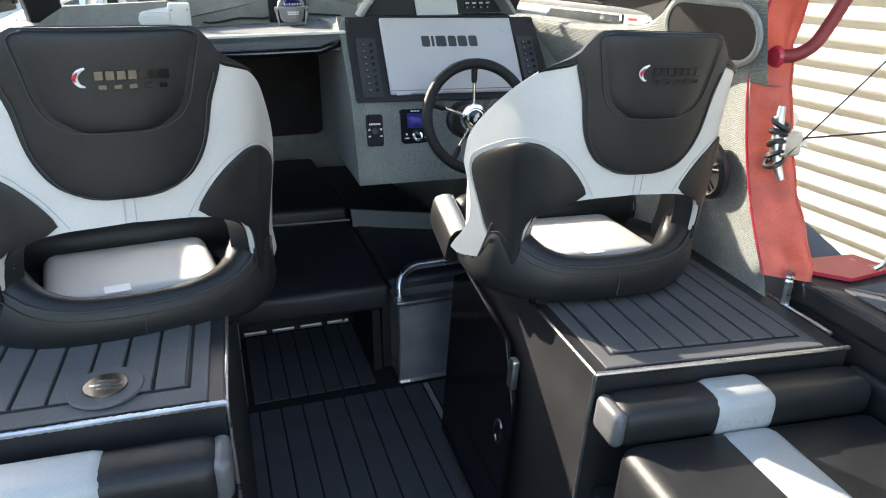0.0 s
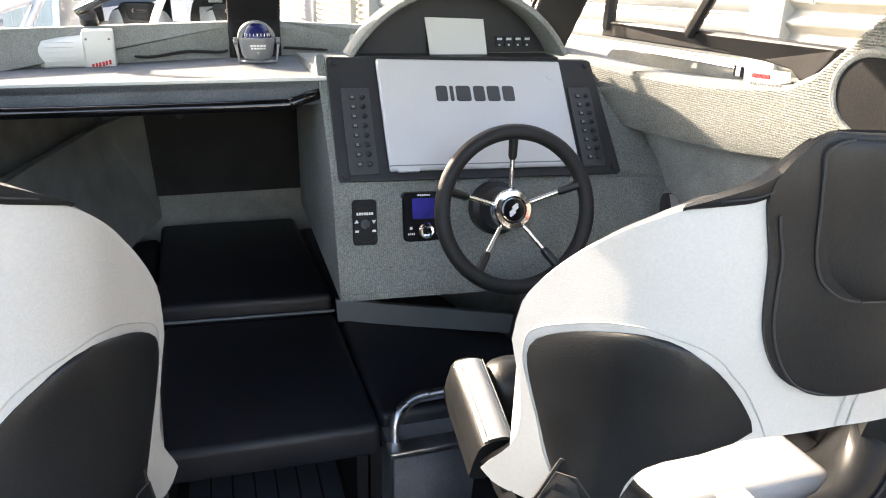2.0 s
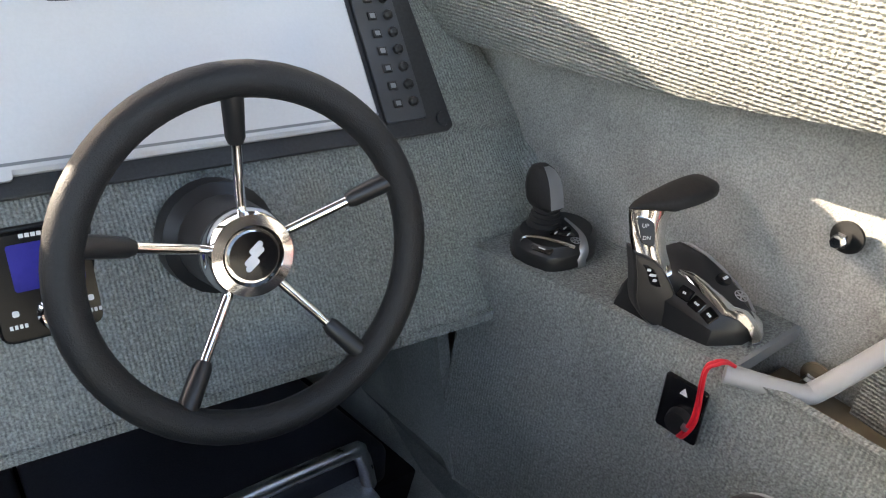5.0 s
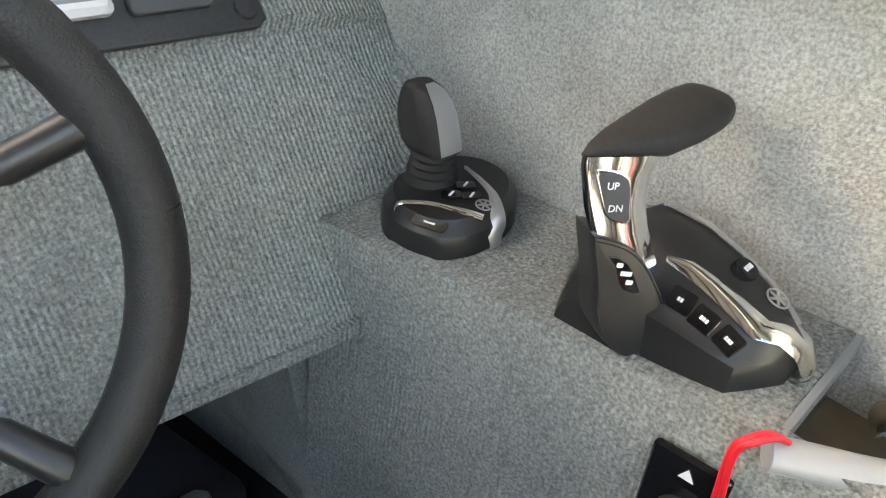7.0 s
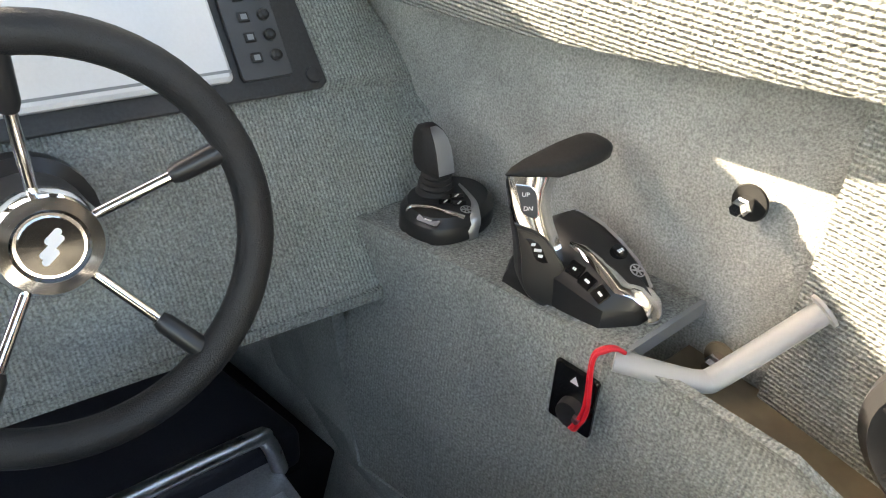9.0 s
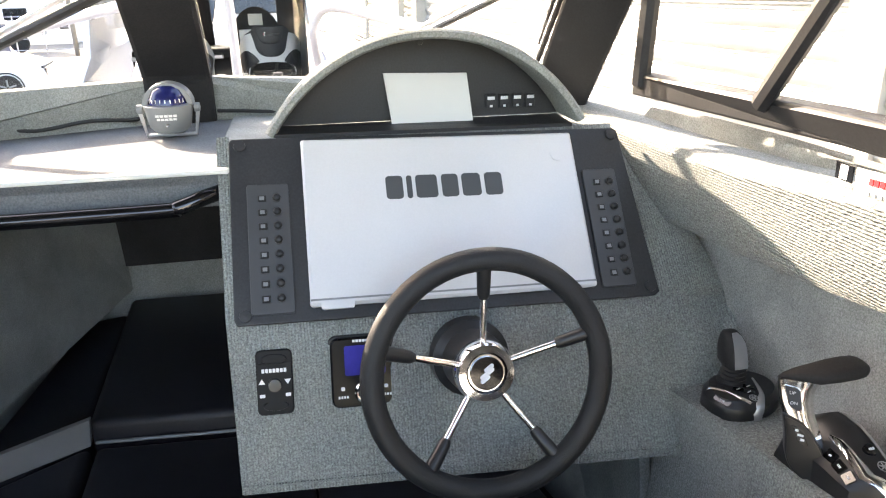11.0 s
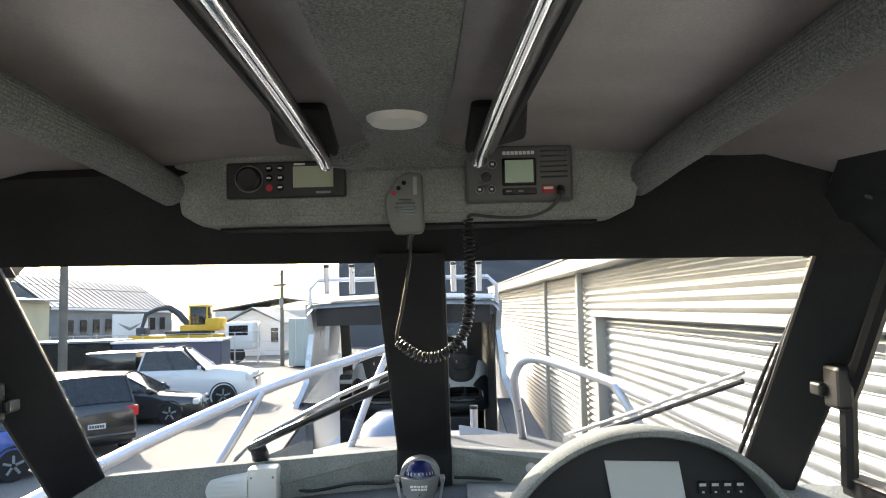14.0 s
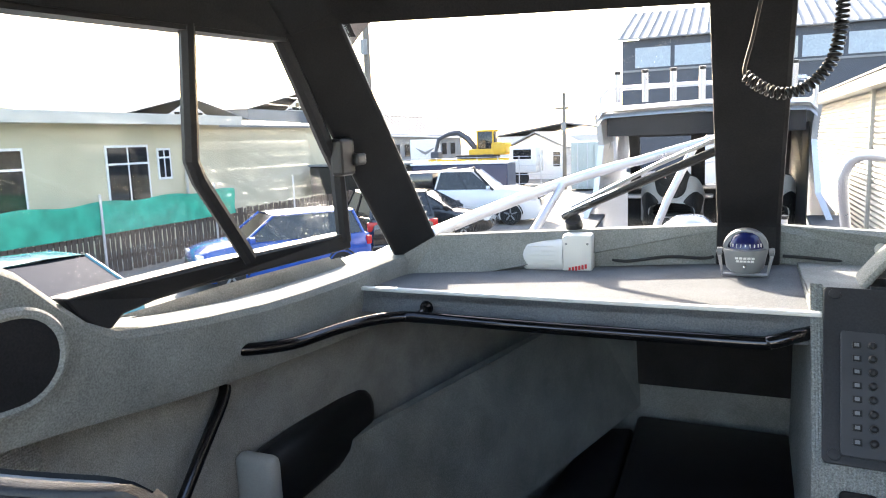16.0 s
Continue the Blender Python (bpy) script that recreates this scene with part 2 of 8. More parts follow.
def tube(points, r, seg=12, bm=None, smooth_steps=0, flat=1.0):
    P = curve_points(points, smooth_steps) if smooth_steps else [Vector(p) for p in points]
    rows, up = [], None
    for i, p in enumerate(P):
        d = (P[min(i + 1, len(P) - 1)] - P[max(i - 1, 0)]).normalized()
        if up is None:
            up = Vector((0, 0, 1)) if abs(d.z) < 0.9 else Vector((0, 1, 0))
        side = d.cross(up).normalized()
        up = side.cross(d).normalized()
        rr = r
        if isinstance(r, (list, tuple)):
            f = i / max(1, len(P) - 1) * (len(r) - 1)
            j = min(int(f), len(r) - 2)
            rr = r[j] + (r[j + 1] - r[j]) * (f - j)
        rows.append([p + side * rr * math.cos(a) + up * rr * flat * math.sin(a) for a in (2 * math.pi * k / seg for k in range(seg))])
    return loft(rows, bm, closed=True, caps=True)


def lathe(profile, seg=24, m=None, bm=None, caps=True):
    """profile: rows of (radius, height), turned round z."""
    rows = [[(r * math.cos(2 * math.pi * k / seg), r * math.sin(2 * math.pi * k / seg), h) for k in range(seg)] for r, h in profile]
    b = loft(rows, None, closed=True, caps=caps)
    if m is not None:
        bmesh.ops.transform(b, matrix=m, verts=b.verts)
    return merge(bm, b)


def rounded(w, h, r, n=5):
    """The outline of a rounded rectangle about the origin."""
    r = min(r, w / 2 - 1e-4, h / 2 - 1e-4)
    out = []
    for cx, cy, a in ((w / 2 - r, h / 2 - r, 0), (-w / 2 + r, h / 2 - r, 90), (-w / 2 + r, -h / 2 + r, 180), (w / 2 - r, -h / 2 + r, 270)):
        out += [(cx + r * math.cos(radians(a + 90 * k / n)), cy + r * math.sin(radians(a + 90 * k / n))) for k in range(n + 1)]
    return out


def plate(w, h, d, r, m, bm=None, bevel=0.0, at=(0, 0)):
    """A rounded plate in the plane m: x across, y up, z out of it."""
    pts = [m @ Vector((x + at[0], y + at[1], 0)) for x, y in rounded(w, h, r)]
    return slab(pts, m.to_3x3() @ Vector((0, 0, d)), bevel, bm, 1)


def basis(origin, xdir, ydir):
    x = Vector(xdir).normalized()
    y = Vector(ydir)
    y = (y - x * y.dot(x)).normalized()
    z = x.cross(y)
    return Matrix.Translation(origin) @ Matrix((x, y, z)).transposed().to_4x4()


def lerp_table(tab, v):
    if v <= tab[0][0]:
        return tab[0][1]
    for (a, b), (c, d) in zip(tab, tab[1:]):
        if v <= c:
            return b + (d - b) * (v - a) / (c - a)
    return tab[-1][1]


def smooth_table(tab, v, d=0.014):
    """The table's value at v, averaged a little way to either side."""
    return sum(lerp_table(tab, v + k * d / 2) for k in (-2, -1, 0, 1, 2)) / 5


def mirror(points):
    return [(-x, y, z) for x, y, z in points]


# ---------- the boat's deck and hull ----------
def strips(parent, x0, x1, y0, y1, z, pitch, mat, gap=0.006, th=0.006, name="plank"):
    """Foam mat cut into strips that run fore and aft."""
    n = max(1, round((x1 - x0) / pitch))
    w = (x1 - x0) / n
    me = None
    for i in range(n):
        a, b = x0 + i * w + gap / 2, x0 + (i + 1) * w - gap / 2
        if me is None:
            o = part(name, box((-(b - a) / 2, y0, 0), ((b - a) / 2, y1, th), 0.002, seg=1), mat, parent)
            me = o.data
        else:
            o = new(name, me)
            o.parent = parent
        o.location = ((a + b) / 2, 0, z)


floor = structure("floor", box((-1.1, -2.2, -0.06), (1.1, 3.26, 0.0)), M_groove, "black painted cockpit sole under grooved foam mats", "floor")
floor_mat = thing("deck_mat", "black grooved foam mat laid over the cockpit sole", "deck mat")
strips(floor_mat, -0.36, 0.307, -1.2, 2.645, 0.0, 0.078, M_matdark)
strips(floor_mat, 0.334, 0.70, -1.2, 2.645, 0.0, 0.078, M_matdark)
part("joint", box((0.311, -1.2, 0), (0.330, 2.645, 0.004)), M_alu, floor_mat, "bare alloy joint strip between two mats")
well_mat = thing("well_mat", "black grooved mat in the foot well below the bunk", "deck mat")
strips(well_mat, -0.30, 0.15, 2.70, 3.18, 0.0, 0.062, M_matdark)


def hull_x(y):
    """Half breadth of the lining inside the hull."""
    pts = [(-2.2, 1.02), (1.6, 1.0), (2.2, 0.975), (2.7, 0.945), (3.2, 0.86), (3.7, 0.72), (4.2, 0.55), (4.5, 0.45)]
    for (a, b), (c, d) in zip(pts, pts[1:]):
        if y <= c:
            return b + (d - b) * (y - a) / (c - a)
    return pts[-1][1]


for s, side in ((1, "starboard"), (-1, "port")):
    ys = [1.98 + i * 0.14 for i in range(18)]
    rows = []
    for y in ys:
        x = hull_x(y)
        low = 0.60 if y < 2.66 else 0.0
        rows.append([(s * x, y, 1.30 if y < 3.05 else 1.16), (s * x, y, 0.9), (s * (x - 0.01), y, 0.5), (s * (x - 0.12), y, 0.05)])
    outer = [[(px + s * 0.03, py, pz) for px, py, pz in r] for r in rows]
    b = loft(rows)
    b = loft(outer, b)
    structure("wall_" + side, b, M_hull_carpet, "pale grey carpet lining on the inside of the hull", "hull lining")

# forward bulkhead of the cabin
structure("bulkhead", box((-0.75, 4.22, 0.0), (0.75, 4.27, 1.03)), M_carpet, "grey carpeted bulkhead at the forward end of the cabin", "bulkhead")
hatch_panel = thing("bulkhead_locker", "black locker hatch set in the cabin bulkhead", "hatch", at=(-0.09, 4.215, 0.80))
mB = basis((0, 0, 0), (1, 0, 0), (0, 0, 1))
part("door", plate(0.66, 0.42, 0.012, 0.05, mB, None, 0.003), M_blackmatt, hatch_panel)
part("knob", lathe([(0.0, 0), (0.016, 0), (0.016, 0.012), (0.0, 0.014)], 14, pose(-0.17, -0.012, 0.12, 90)), M_plastic, hatch_panel)
structure("cabin_deckhead", slab([(-0.95, 2.95, 1.185), (0.95, 2.95, 1.185), (0.95, 3.4, 1.165), (0.7, 4.4, 0.99), (-0.7, 4.4, 0.99), (-0.95, 3.4, 1.165)], (0, 0, 0.008)), M_carpet, "grey carpet on the underside of the foredeck", "deckhead")
structure("cabin_sole", box((-0.9, 3.26, -0.05), (0.9, 4.3, 0.16)), M_blackmatt, "black base under the cabin bunks", "floor")


# ---------- coamings (side decks) ----------
def coaming(s, side):
    # y, top x, top z, low x, low z
    sec = [(3.14, 0.790, 1.285, 0.80, 1.125), (3.0, 0.805, 1.280, 0.825, 1.125), (2.85, 0.82, 1.276, 0.850, 1.125), (2.72, 0.835, 1.275, 0.872, 1.128),
           (2.6, 0.845, 1.279, 0.877, 1.136), (2.45, 0.855, 1.292, 0.88, 1.150), (2.33, 0.86, 1.308, 0.882, 1.166), (2.27, 0.862, 1.318, 0.883, 1.176),
           (2.22, 0.863, 1.345, 0.884, 1.183), (2.17, 0.863, 1.392, 0.886, 1.190), (2.12, 0.862, 1.440, 0.89, 1.195), (2.06, 0.862, 1.475, 0.90, 1.20),
           (1.98, 0.865, 1.50, 0.915, 1.205), (1.86, 0.88, 1.50, 0.94, 1.21)]
    rows = []
    for y, tx, tz, lx, lz in sec:
        m = (tx * 0.4 + lx * 0.6 - 0.006)
        zm = (tz + lz) / 2
        rows.append([(s * (tx + 0.16), y, tz - 0.005), (s * (tx + 0.03), y, tz + 0.002), (s * (tx + 0.008), y, tz - 0.003), (s * tx, y, tz - 0.015),
                     (s * m, y, zm), (s * (lx - 0.003), y, lz + 0.012), (s * (lx + 0.004), y, lz), (s * (lx + 0.02), y, lz - 0.004), (s * (hull_x(y) + 0.002), y, lz - 0.004)])
    return structure("coaming_" + side, loft(rows), M_ribx if s > 0 else M_carpet,
                     "grey ribbed carpet coaming below the side window" if s > 0 else "grey carpet coaming below the port side window", "coaming", True)


coaming(1, "starboard")
coaming(-1, "port")


def outline_plate(s, outline, x, d):
    """A plate in a fore-and-aft plane from (y, z) pairs."""
    return slab([(s * x, y, z) for y, z in outline], (s * d, 0, 0))


# the aft edge of the cabin side at each height
AFT_EDGE = [(0.60, 1.725), (0.67, 1.735), (0.77, 1.760), (0.87, 1.810), (0.985, 1.866), (1.07, 1.890), (1.21, 1.906), (1.30, 1.895)]
for s, side in ((1, "starboard"), (-1, "port")):
    # the wall aft of the coaming's dip, down to the seat box
    rows = []
    for i in range(9):
        x = 0.945 + 0.02 * (i / 8)
        rows.append([(s * (x - 0.045 * max(0, (z - 1.0) / 0.5)), smooth_table(AFT_EDGE, z, 0.06) * (1 - i / 8) + 2.18 * i / 8, z) for z in (0.60, 0.66, 0.72, 0.78, 0.84, 0.9, 0.96, 1.02, 1.08, 1.14, 1.2, 1.25)])
    structure("side_panel_" + side, loft(rows), M_ribx, "grey carpeted side panel beside the seat box", "side panel", True)
    pocket = thing("side_pocket", "oval side pocket, its dark hollow drawn by a black plate", "pocket", "side pockets", at=(s * 0.874, 2.012, 1.322))
    mp = basis((0, 0, 0), (-0.13, 1, 0), (-0.14, 0, 1)) if s > 0 else basis((0, 0, 0), (-0.13, -1, 0), (0.14, 0, 1))
    # no hole is cut: a black plate gives the shade of the hollow
    part("lining", plate(0.30, 0.128, 0.006, 0.06, mp @ pose(0, 0, -0.004)), M_blackmatt, pocket)
    ring = [mp @ Vector((x, y, 0.0)) for x, y in rounded(0.306, 0.134, 0.066, 8)]
    part("rim", tube(ring + ring[:1], 0.008, 8), M_carpet, pocket)

# ---------- roof, windscreen posts, header ----------
def both(points):
    return [points, mirror(points)]


roof_rows = []
for y, z in ((1.55, 2.0), (2.0, 2.0), (2.5, 1.992), (2.75, 1.97), (2.98, 1.93)):
    roof_rows.append([(-0.86, y, z - 0.16), (-0.80, y, z - 0.10), (-0.62, y, z - 0.02), (-0.3, y, z + 0.012), (0, y, z + 0.016), (0.3, y, z + 0.012), (0.62, y, z - 0.02), (0.80, y, z - 0.10), (0.86, y, z - 0.16)])
b = loft(roof_rows)
b = loft([[(x, y, z + 0.04) for x, y, z in r] for r in roof_rows], b)
structure("ceiling", b, M_ceiling, "dark glossy panelled ceiling of the hardtop", "ceiling", True)
structure("roof_outer", loft([[(x * 1.06, y + (0.12 if i == 4 else 0), z + 0.07) for x, y, z in r] for i, r in enumerate(roof_rows)]), M_whiteplastic, "painted top of the hardtop", "roof", True)

b = None
for s in (1, -1):
    # header over each pane, from the ceiling down to the glass
    b = slab([(s * 0.0, 2.965, 1.80), (s * 0.075, 2.955, 1.80), (s * 0.72, 2.74, 1.80), (s * 0.80, 2.66, 1.78), (s * 0.80, 2.60, 1.93), (s * 0.62, 2.68, 1.975), (s * 0.0, 2.84, 1.985)], (0, 0.03, 0.012), 0, b)
structure("header", b, M_blackmatt, "black lined header above the windscreen", "header")
for s, side in ((1, "starboard"), (-1, "port")):
    # side header over the side window
    b = slab([(s * 0.80, 2.68, 1.775), (s * 0.79, 1.5, 1.755), (s * 0.76, 1.5, 1.93), (s * 0.74, 2.62, 1.945)], (s * 0.03, 0, 0))
    structure("side_header_" + side, b, M_blackmatt, "black lined panel above the side window", "header")
    b = slab([(s * 0.735, 2.81, 1.79), (s * 0.80, 2.69, 1.775), (s * 0.775, 2.50, 1.90), (s * 0.735, 2.45, 1.94), (s * 0.70, 2.60, 1.94)], (s * -0.004, -0.004, -0.006))
    cover = single("pillar_cover", b, M_black, "black cover plate at the head of the windscreen post", "cover plate", "post covers")
    for p in ((0.7415, 2.588, 1.876), (0.746, 2.470, 1.905)):
        part("screw", lathe([(0.0, 0), (0.006, 0), (0.005, 0.003), (0, 0.004)], 10, basis((s * p[0] - s * 0.012, p[1] - 0.004, p[2] - 0.010), (0, 1, 0), (s * 1, 0, -0.6) if s < 0 else (-1, 0, 0.6))), M_alu, cover)
    # raked corner post
    A = [Vector((s * 0.722, 2.735, 1.81)), Vector((s * 0.81, 2.64, 1.79)), Vector((s * 0.83, 2.69, 1.79)), Vector((s * 0.75, 2.79, 1.81))]
    B = [Vector((s * 0.735, 3.165, 1.322)), Vector((s * 0.822, 3.10, 1.27)), Vector((s * 0.845, 3.15, 1.27)), Vector((s * 0.765, 3.215, 1.31))]
    b = loft([A, B], None, closed=True, caps=True)
    bmesh.ops.bevel(b, geom=b.edges[:], offset=0.008, segments=2, profile=0.5, affect="EDGES")
    structure("corner_post_" + side, b, M_black, "black raked windscreen corner post", "post")
# centre post
b = loft([[Vector((-0.078, 2.93, 1.82)), Vector((0.075, 2.93, 1.82)), Vector((0.06, 3.02, 1.82)), Vector((-0.06, 3.02, 1.82))],
          [Vector((-0.072, 3.33, 1.335)), Vector((0.072, 3.33, 1.335)), Vector((0.06, 3.42, 1.335)), Vector((-0.06, 3.42, 1.335))],
          [Vector((-0.072, 3.33, 1.21)), Vector((0.072, 3.33, 1.21)), Vector((0.06, 3.42, 1.21)), Vector((-0.06, 3.42, 1.21))]], None, closed=True, caps=True)
bmesh.ops.bevel(b, geom=b.edges[:], offset=0.012, segments=2, profile=0.5, affect="EDGES")
structure("centre_post", b, M_blackmatt, "black centre post of the windscreen", "post")

for s, side in ((1, "starboard"), (-1, "port")):
    pane = structure("windscreen_" + side, slab([(s * 0.07, 3.365, 1.33), (s * 0.07, 2.965, 1.81), (s * 0.73, 2.75, 1.81), (s * 0.745, 3.18, 1.32)], (0, 0.006, 0.005)), M_glass, "clear raked windscreen pane", "window")
    pane.visible_shadow = False
    pane["label"] = "clear raked windscreen pane"

# side windows
for s, side in ((1, "starboard"), (-1, "port")):
    w = thing("window_1" if s > 0 else "window_2", "sliding side window in a black frame, latch closed", "window", kind="structure")
    x = 0.802
    part("lower_rail", slab([(s * 0.806, 2.86, 1.342), (s * 0.806, 2.86, 1.378), (s * 0.85, 2.45, 1.386), (s * 0.874, 2.19, 1.384), (s * 0.874, 2.212, 1.352), (s * 0.874, 2.240, 1.326), (s * 0.874, 2.266, 1.320), (s * 0.874, 2.290, 1.336), (s * 0.874, 2.360, 1.342), (s * 0.866, 2.435, 1.344)], (s * 0.04, 0, 0), 0.004), M_black, w)
    part("front_rail", tube([(s * (x + 0.012), 2.845, 1.36), (s * (x + 0.012), 2.835, 1.52), (s * (x + 0.012), 2.80, 1.57), (s * 0.815, 2.66, 1.785)], 0.016, 8), M_black, w)
    part("top_rail", slab([(s * 0.80, 2.67, 1.768), (s * 0.80, 1.6, 1.748), (s * 0.80, 1.6, 1.772), (s * 0.80, 2.67, 1.792)], (s * 0.04, 0, 0)), M_black, w)
    part("divider", tube([(s * 0.838, 2.552, 1.375), (s * 0.828, 2.430, 1.530), (s * 0.825, 2.413, 1.562), (s * 0.808, 2.415, 1.775)], 0.0125, 8, flat=1.2), M_black, w)
    g = part("pane", slab([(s * (x + 0.02), 2.84, 1.37), (s * (x + 0.02), 2.66, 1.78), (s * (x + 0.02), 1.7, 1.77), (s * (x + 0.075), 2.15, 1.39)], (s * 0.005, 0, 0)), M_sideglass, w)
    g.visible_shadow = False
    la = part("latch", box((s * (x - 0.022), 2.80, 1.505), (s * (x + 0.008), 2.86, 1.585), 0.008), M_plastic, w)
    part("latch_tongue", box((s * (x - 0.035), 2.845, 1.525), (s * (x - 0.015), 2.885, 1.55), 0.005), M_plastic, la)
    # black quarter that rises aft of the window
    structure("aft_frame_" + side, outline_plate(s, [(2.19, 1.375), (2.13, 1.40), (1.84, 1.585), (1.84, 1.49), (2.0, 1.485), (2.12, 1.43), (2.17, 1.382)], 0.868, 0.02), M_black, "black frame rising behind the side window", "frame")

# ---------- dash top, shelf ----------
b = slab([(-0.86, 2.925, 1.232), (0.13, 2.868, 1.246), (0.13, 3.40, 1.246), (-0.07, 3.42, 1.24), (-0.76, 3.22, 1.232), (-0.84, 3.10, 1.232)], (0, 0, -0.016))
b = slab([(-0.86, 2.925, 1.232), (0.13, 2.868, 1.246), (0.13, 2.885, 1.246), (-0.86, 2.942, 1.232)], (0, 0, -0.055), 0.004, b)
# shelf carpet is darker than CARPET: the shade on it is in the colour
structure("shelf", b, material("shelf carpet darkened for shade", (0.15, 0.16, 0.168), rough=0.9, vary=0.14, scale=8, fine=0.22, fine_scale=330, bump=0.35, bump_scale=420, spec=0.15), "grey carpeted dash shelf with a rolled edge", "shelf")
b = None
for s in (1, -1):
    b = slab([(s * 0.0, 3.365, 1.20), (s * 0.0, 3.365, 1.335), (s * 0.075, 3.355, 1.335), (s * 0.735, 3.165, 1.325), (s * 0.80, 3.105, 1.285), (s * 0.80, 3.105, 1.20), (s * 0.735, 3.165, 1.20)], (0, 0.03, 0.0), 0, b)
structure("upstand", b, M_carpet, "grey carpeted upstand below the windscreen", "upstand")
# white strip stands for the sun on the shelf's front edge
structure("shelf_edge", box((-0.485, -0.007, -0.003), (0.49, 0.008, 0.006), 0.003, Matrix.Translation((-0.365, 2.893, 1.2425)) @ pose(0, 0, 0, 0, -0.8, -3.3)), M_whiteplastic, "pale strip drawn as the sunlit edge of the dash shelf", "trim")

# ---------- helm console ----------
PX = Vector((0.693, -0.004, -0.018)).normalized()
mPan = basis((0.126, 2.712, 1.056), PX, (0, 0.183, 0.232))
def on_panel(x, y, z=0.0):
    return mPan @ Vector((x, y, z))


b = None
front = [(0.108, 2.636, 0.800), (0.80, 2.572, 0.806), (0.93, 2.62, 0.93), (0.955, 2.715, 1.012), (0.845, 2.708, 1.035), (0.118, 2.716, 1.058)]
b = slab(front, (0, 0.02, -0.004), 0, b)
b = slab([(0.118, 2.716, 1.058), (0.845, 2.708, 1.035), (0.955, 2.715, 1.012), (0.90, 2.80, 1.13), (0.862, 2.96, 1.272), (0.118, 2.902, 1.292)], (0, 0.012, -0.01), 0, b)
b = slab([(0.106, 2.638, 0.800), (0.106, 2.716, 1.060), (0.106, 2.906, 1.296), (0.106, 2.93, 1.27), (0.106, 3.36, 1.25), (0.106, 3.36, 0.800)], (0.02, 0, 0), 0, b)
b = slab([(0.108, 2.636, 0.800), (0.80, 2.572, 0.806), (0.90, 2.62, 0.80), (0.9, 3.3, 0.80), (0.108, 3.3, 0.80)], (0, 0, 0.015), 0, b)
console = structure("helm_console", b, M_riby, "grey ribbed carpet helm console", "console")
structure("dash_top", slab([(0.108, 2.926, 1.272), (0.862, 2.962, 1.270), (0.80, 3.12, 1.270), (0.735, 3.18, 1.268), (0.108, 3.36, 1.252)], (0, 0, -0.02)), M_carpet, "grey carpeted top of the helm console", "dash top")

instrument_panel = thing("switchboard", "black textured switch panel fixed to the sloping helm face", "instrument panel")
part("board", slab([on_panel(x, y, 0.001) for x, y in ((-0.007, 0.0), (-0.003, -0.008), (0.672, -0.010), (0.681, -0.004), (0.662, 0.294), (0.655, 0.300), (-0.002, 0.298), (-0.007, 0.292))], mPan.to_3x3() @ Vector((0, 0, 0.008)), 0.002), M_panel, instrument_panel)
for sx, sy in ((0.010, 0.006), (0.010, 0.284), (0.666, 0.006), (0.648, 0.286)):
    part("screw", lathe([(0.0, 0), (0.010, 0), (0.009, 0.003), (0.0, 0.004)], 12, mPan @ pose(sx, sy, 0.009)), M_panel, instrument_panel)
for k, bx in enumerate((0.019, 0.580)):
    bank = part("switch_bank", plate(0.065 - 0.005 * k, 0.210, 0.006, 0.004, mPan @ pose(bx + 0.032 - 0.002 * k, 0.110 + 0.004 * k, 0.009), None, 0.001), M_switch, instrument_panel)
    for i in range(8):
        yy = 0.028 + 0.004 * k + i * 0.0232
        part("rocker", box((bx + 0.016, yy - 0.0055, 0.015), (bx + 0.029, yy + 0.0055, 0.018), 0.001, mPan, 1), M_plastic, bank)
        part("legend", box((bx + 0.019, yy - 0.003, 0.018), (bx + 0.026, yy + 0.003, 0.0184), 0, mPan), M_greyplastic, bank)
        part("fuse", lathe([(0.006, 0), (0.0065, 0.006), (0.004, 0.009), (0.0, 0.010)], 10, mPan @ pose(bx + 0.045, yy, 0.015)), M_plastic, bank)

display = thing("chart_display", "large helm display under a pale grey snap-on cover", "display")
mS = mPan @ pose(0.337, 0.149, 0.009)
part("cover", plate(0.462, 0.277, 0.014, 0.006, mS, None, 0.004), M_cover, display)
part("seam", plate(0.460, 0.003, 0.0145, 0.001, mS @ pose(0, -0.129, 0)), M_greyplastic, display)
part("stud", lathe([(0.0, 0), (0.014, 0), (0.0145, 0.002), (0.0, 0.0022)], 20, mS @ pose(0.201, 0.098, 0.0142)), M_cover, display)
part("lip", plate(0.05, 0.012, 0.006, 0.004, mS @ pose(-0.19, -0.139, 0.012)), M_cover, display)
# the maker's word stands as plain blocks
for i, wd in enumerate((0.030, 0.011, 0.038, 0.030, 0.034, 0.032)):
    cx = -0.098 + (0, 0.0245, 0.053, 0.092, 0.128, 0.166)[i] + 0.01
    part("mark", plate(wd - 0.002, 0.040, 0.0006, 0.006, mS @ pose(cx + 0.002, 0.048, 0.0143)), M_ink, display)

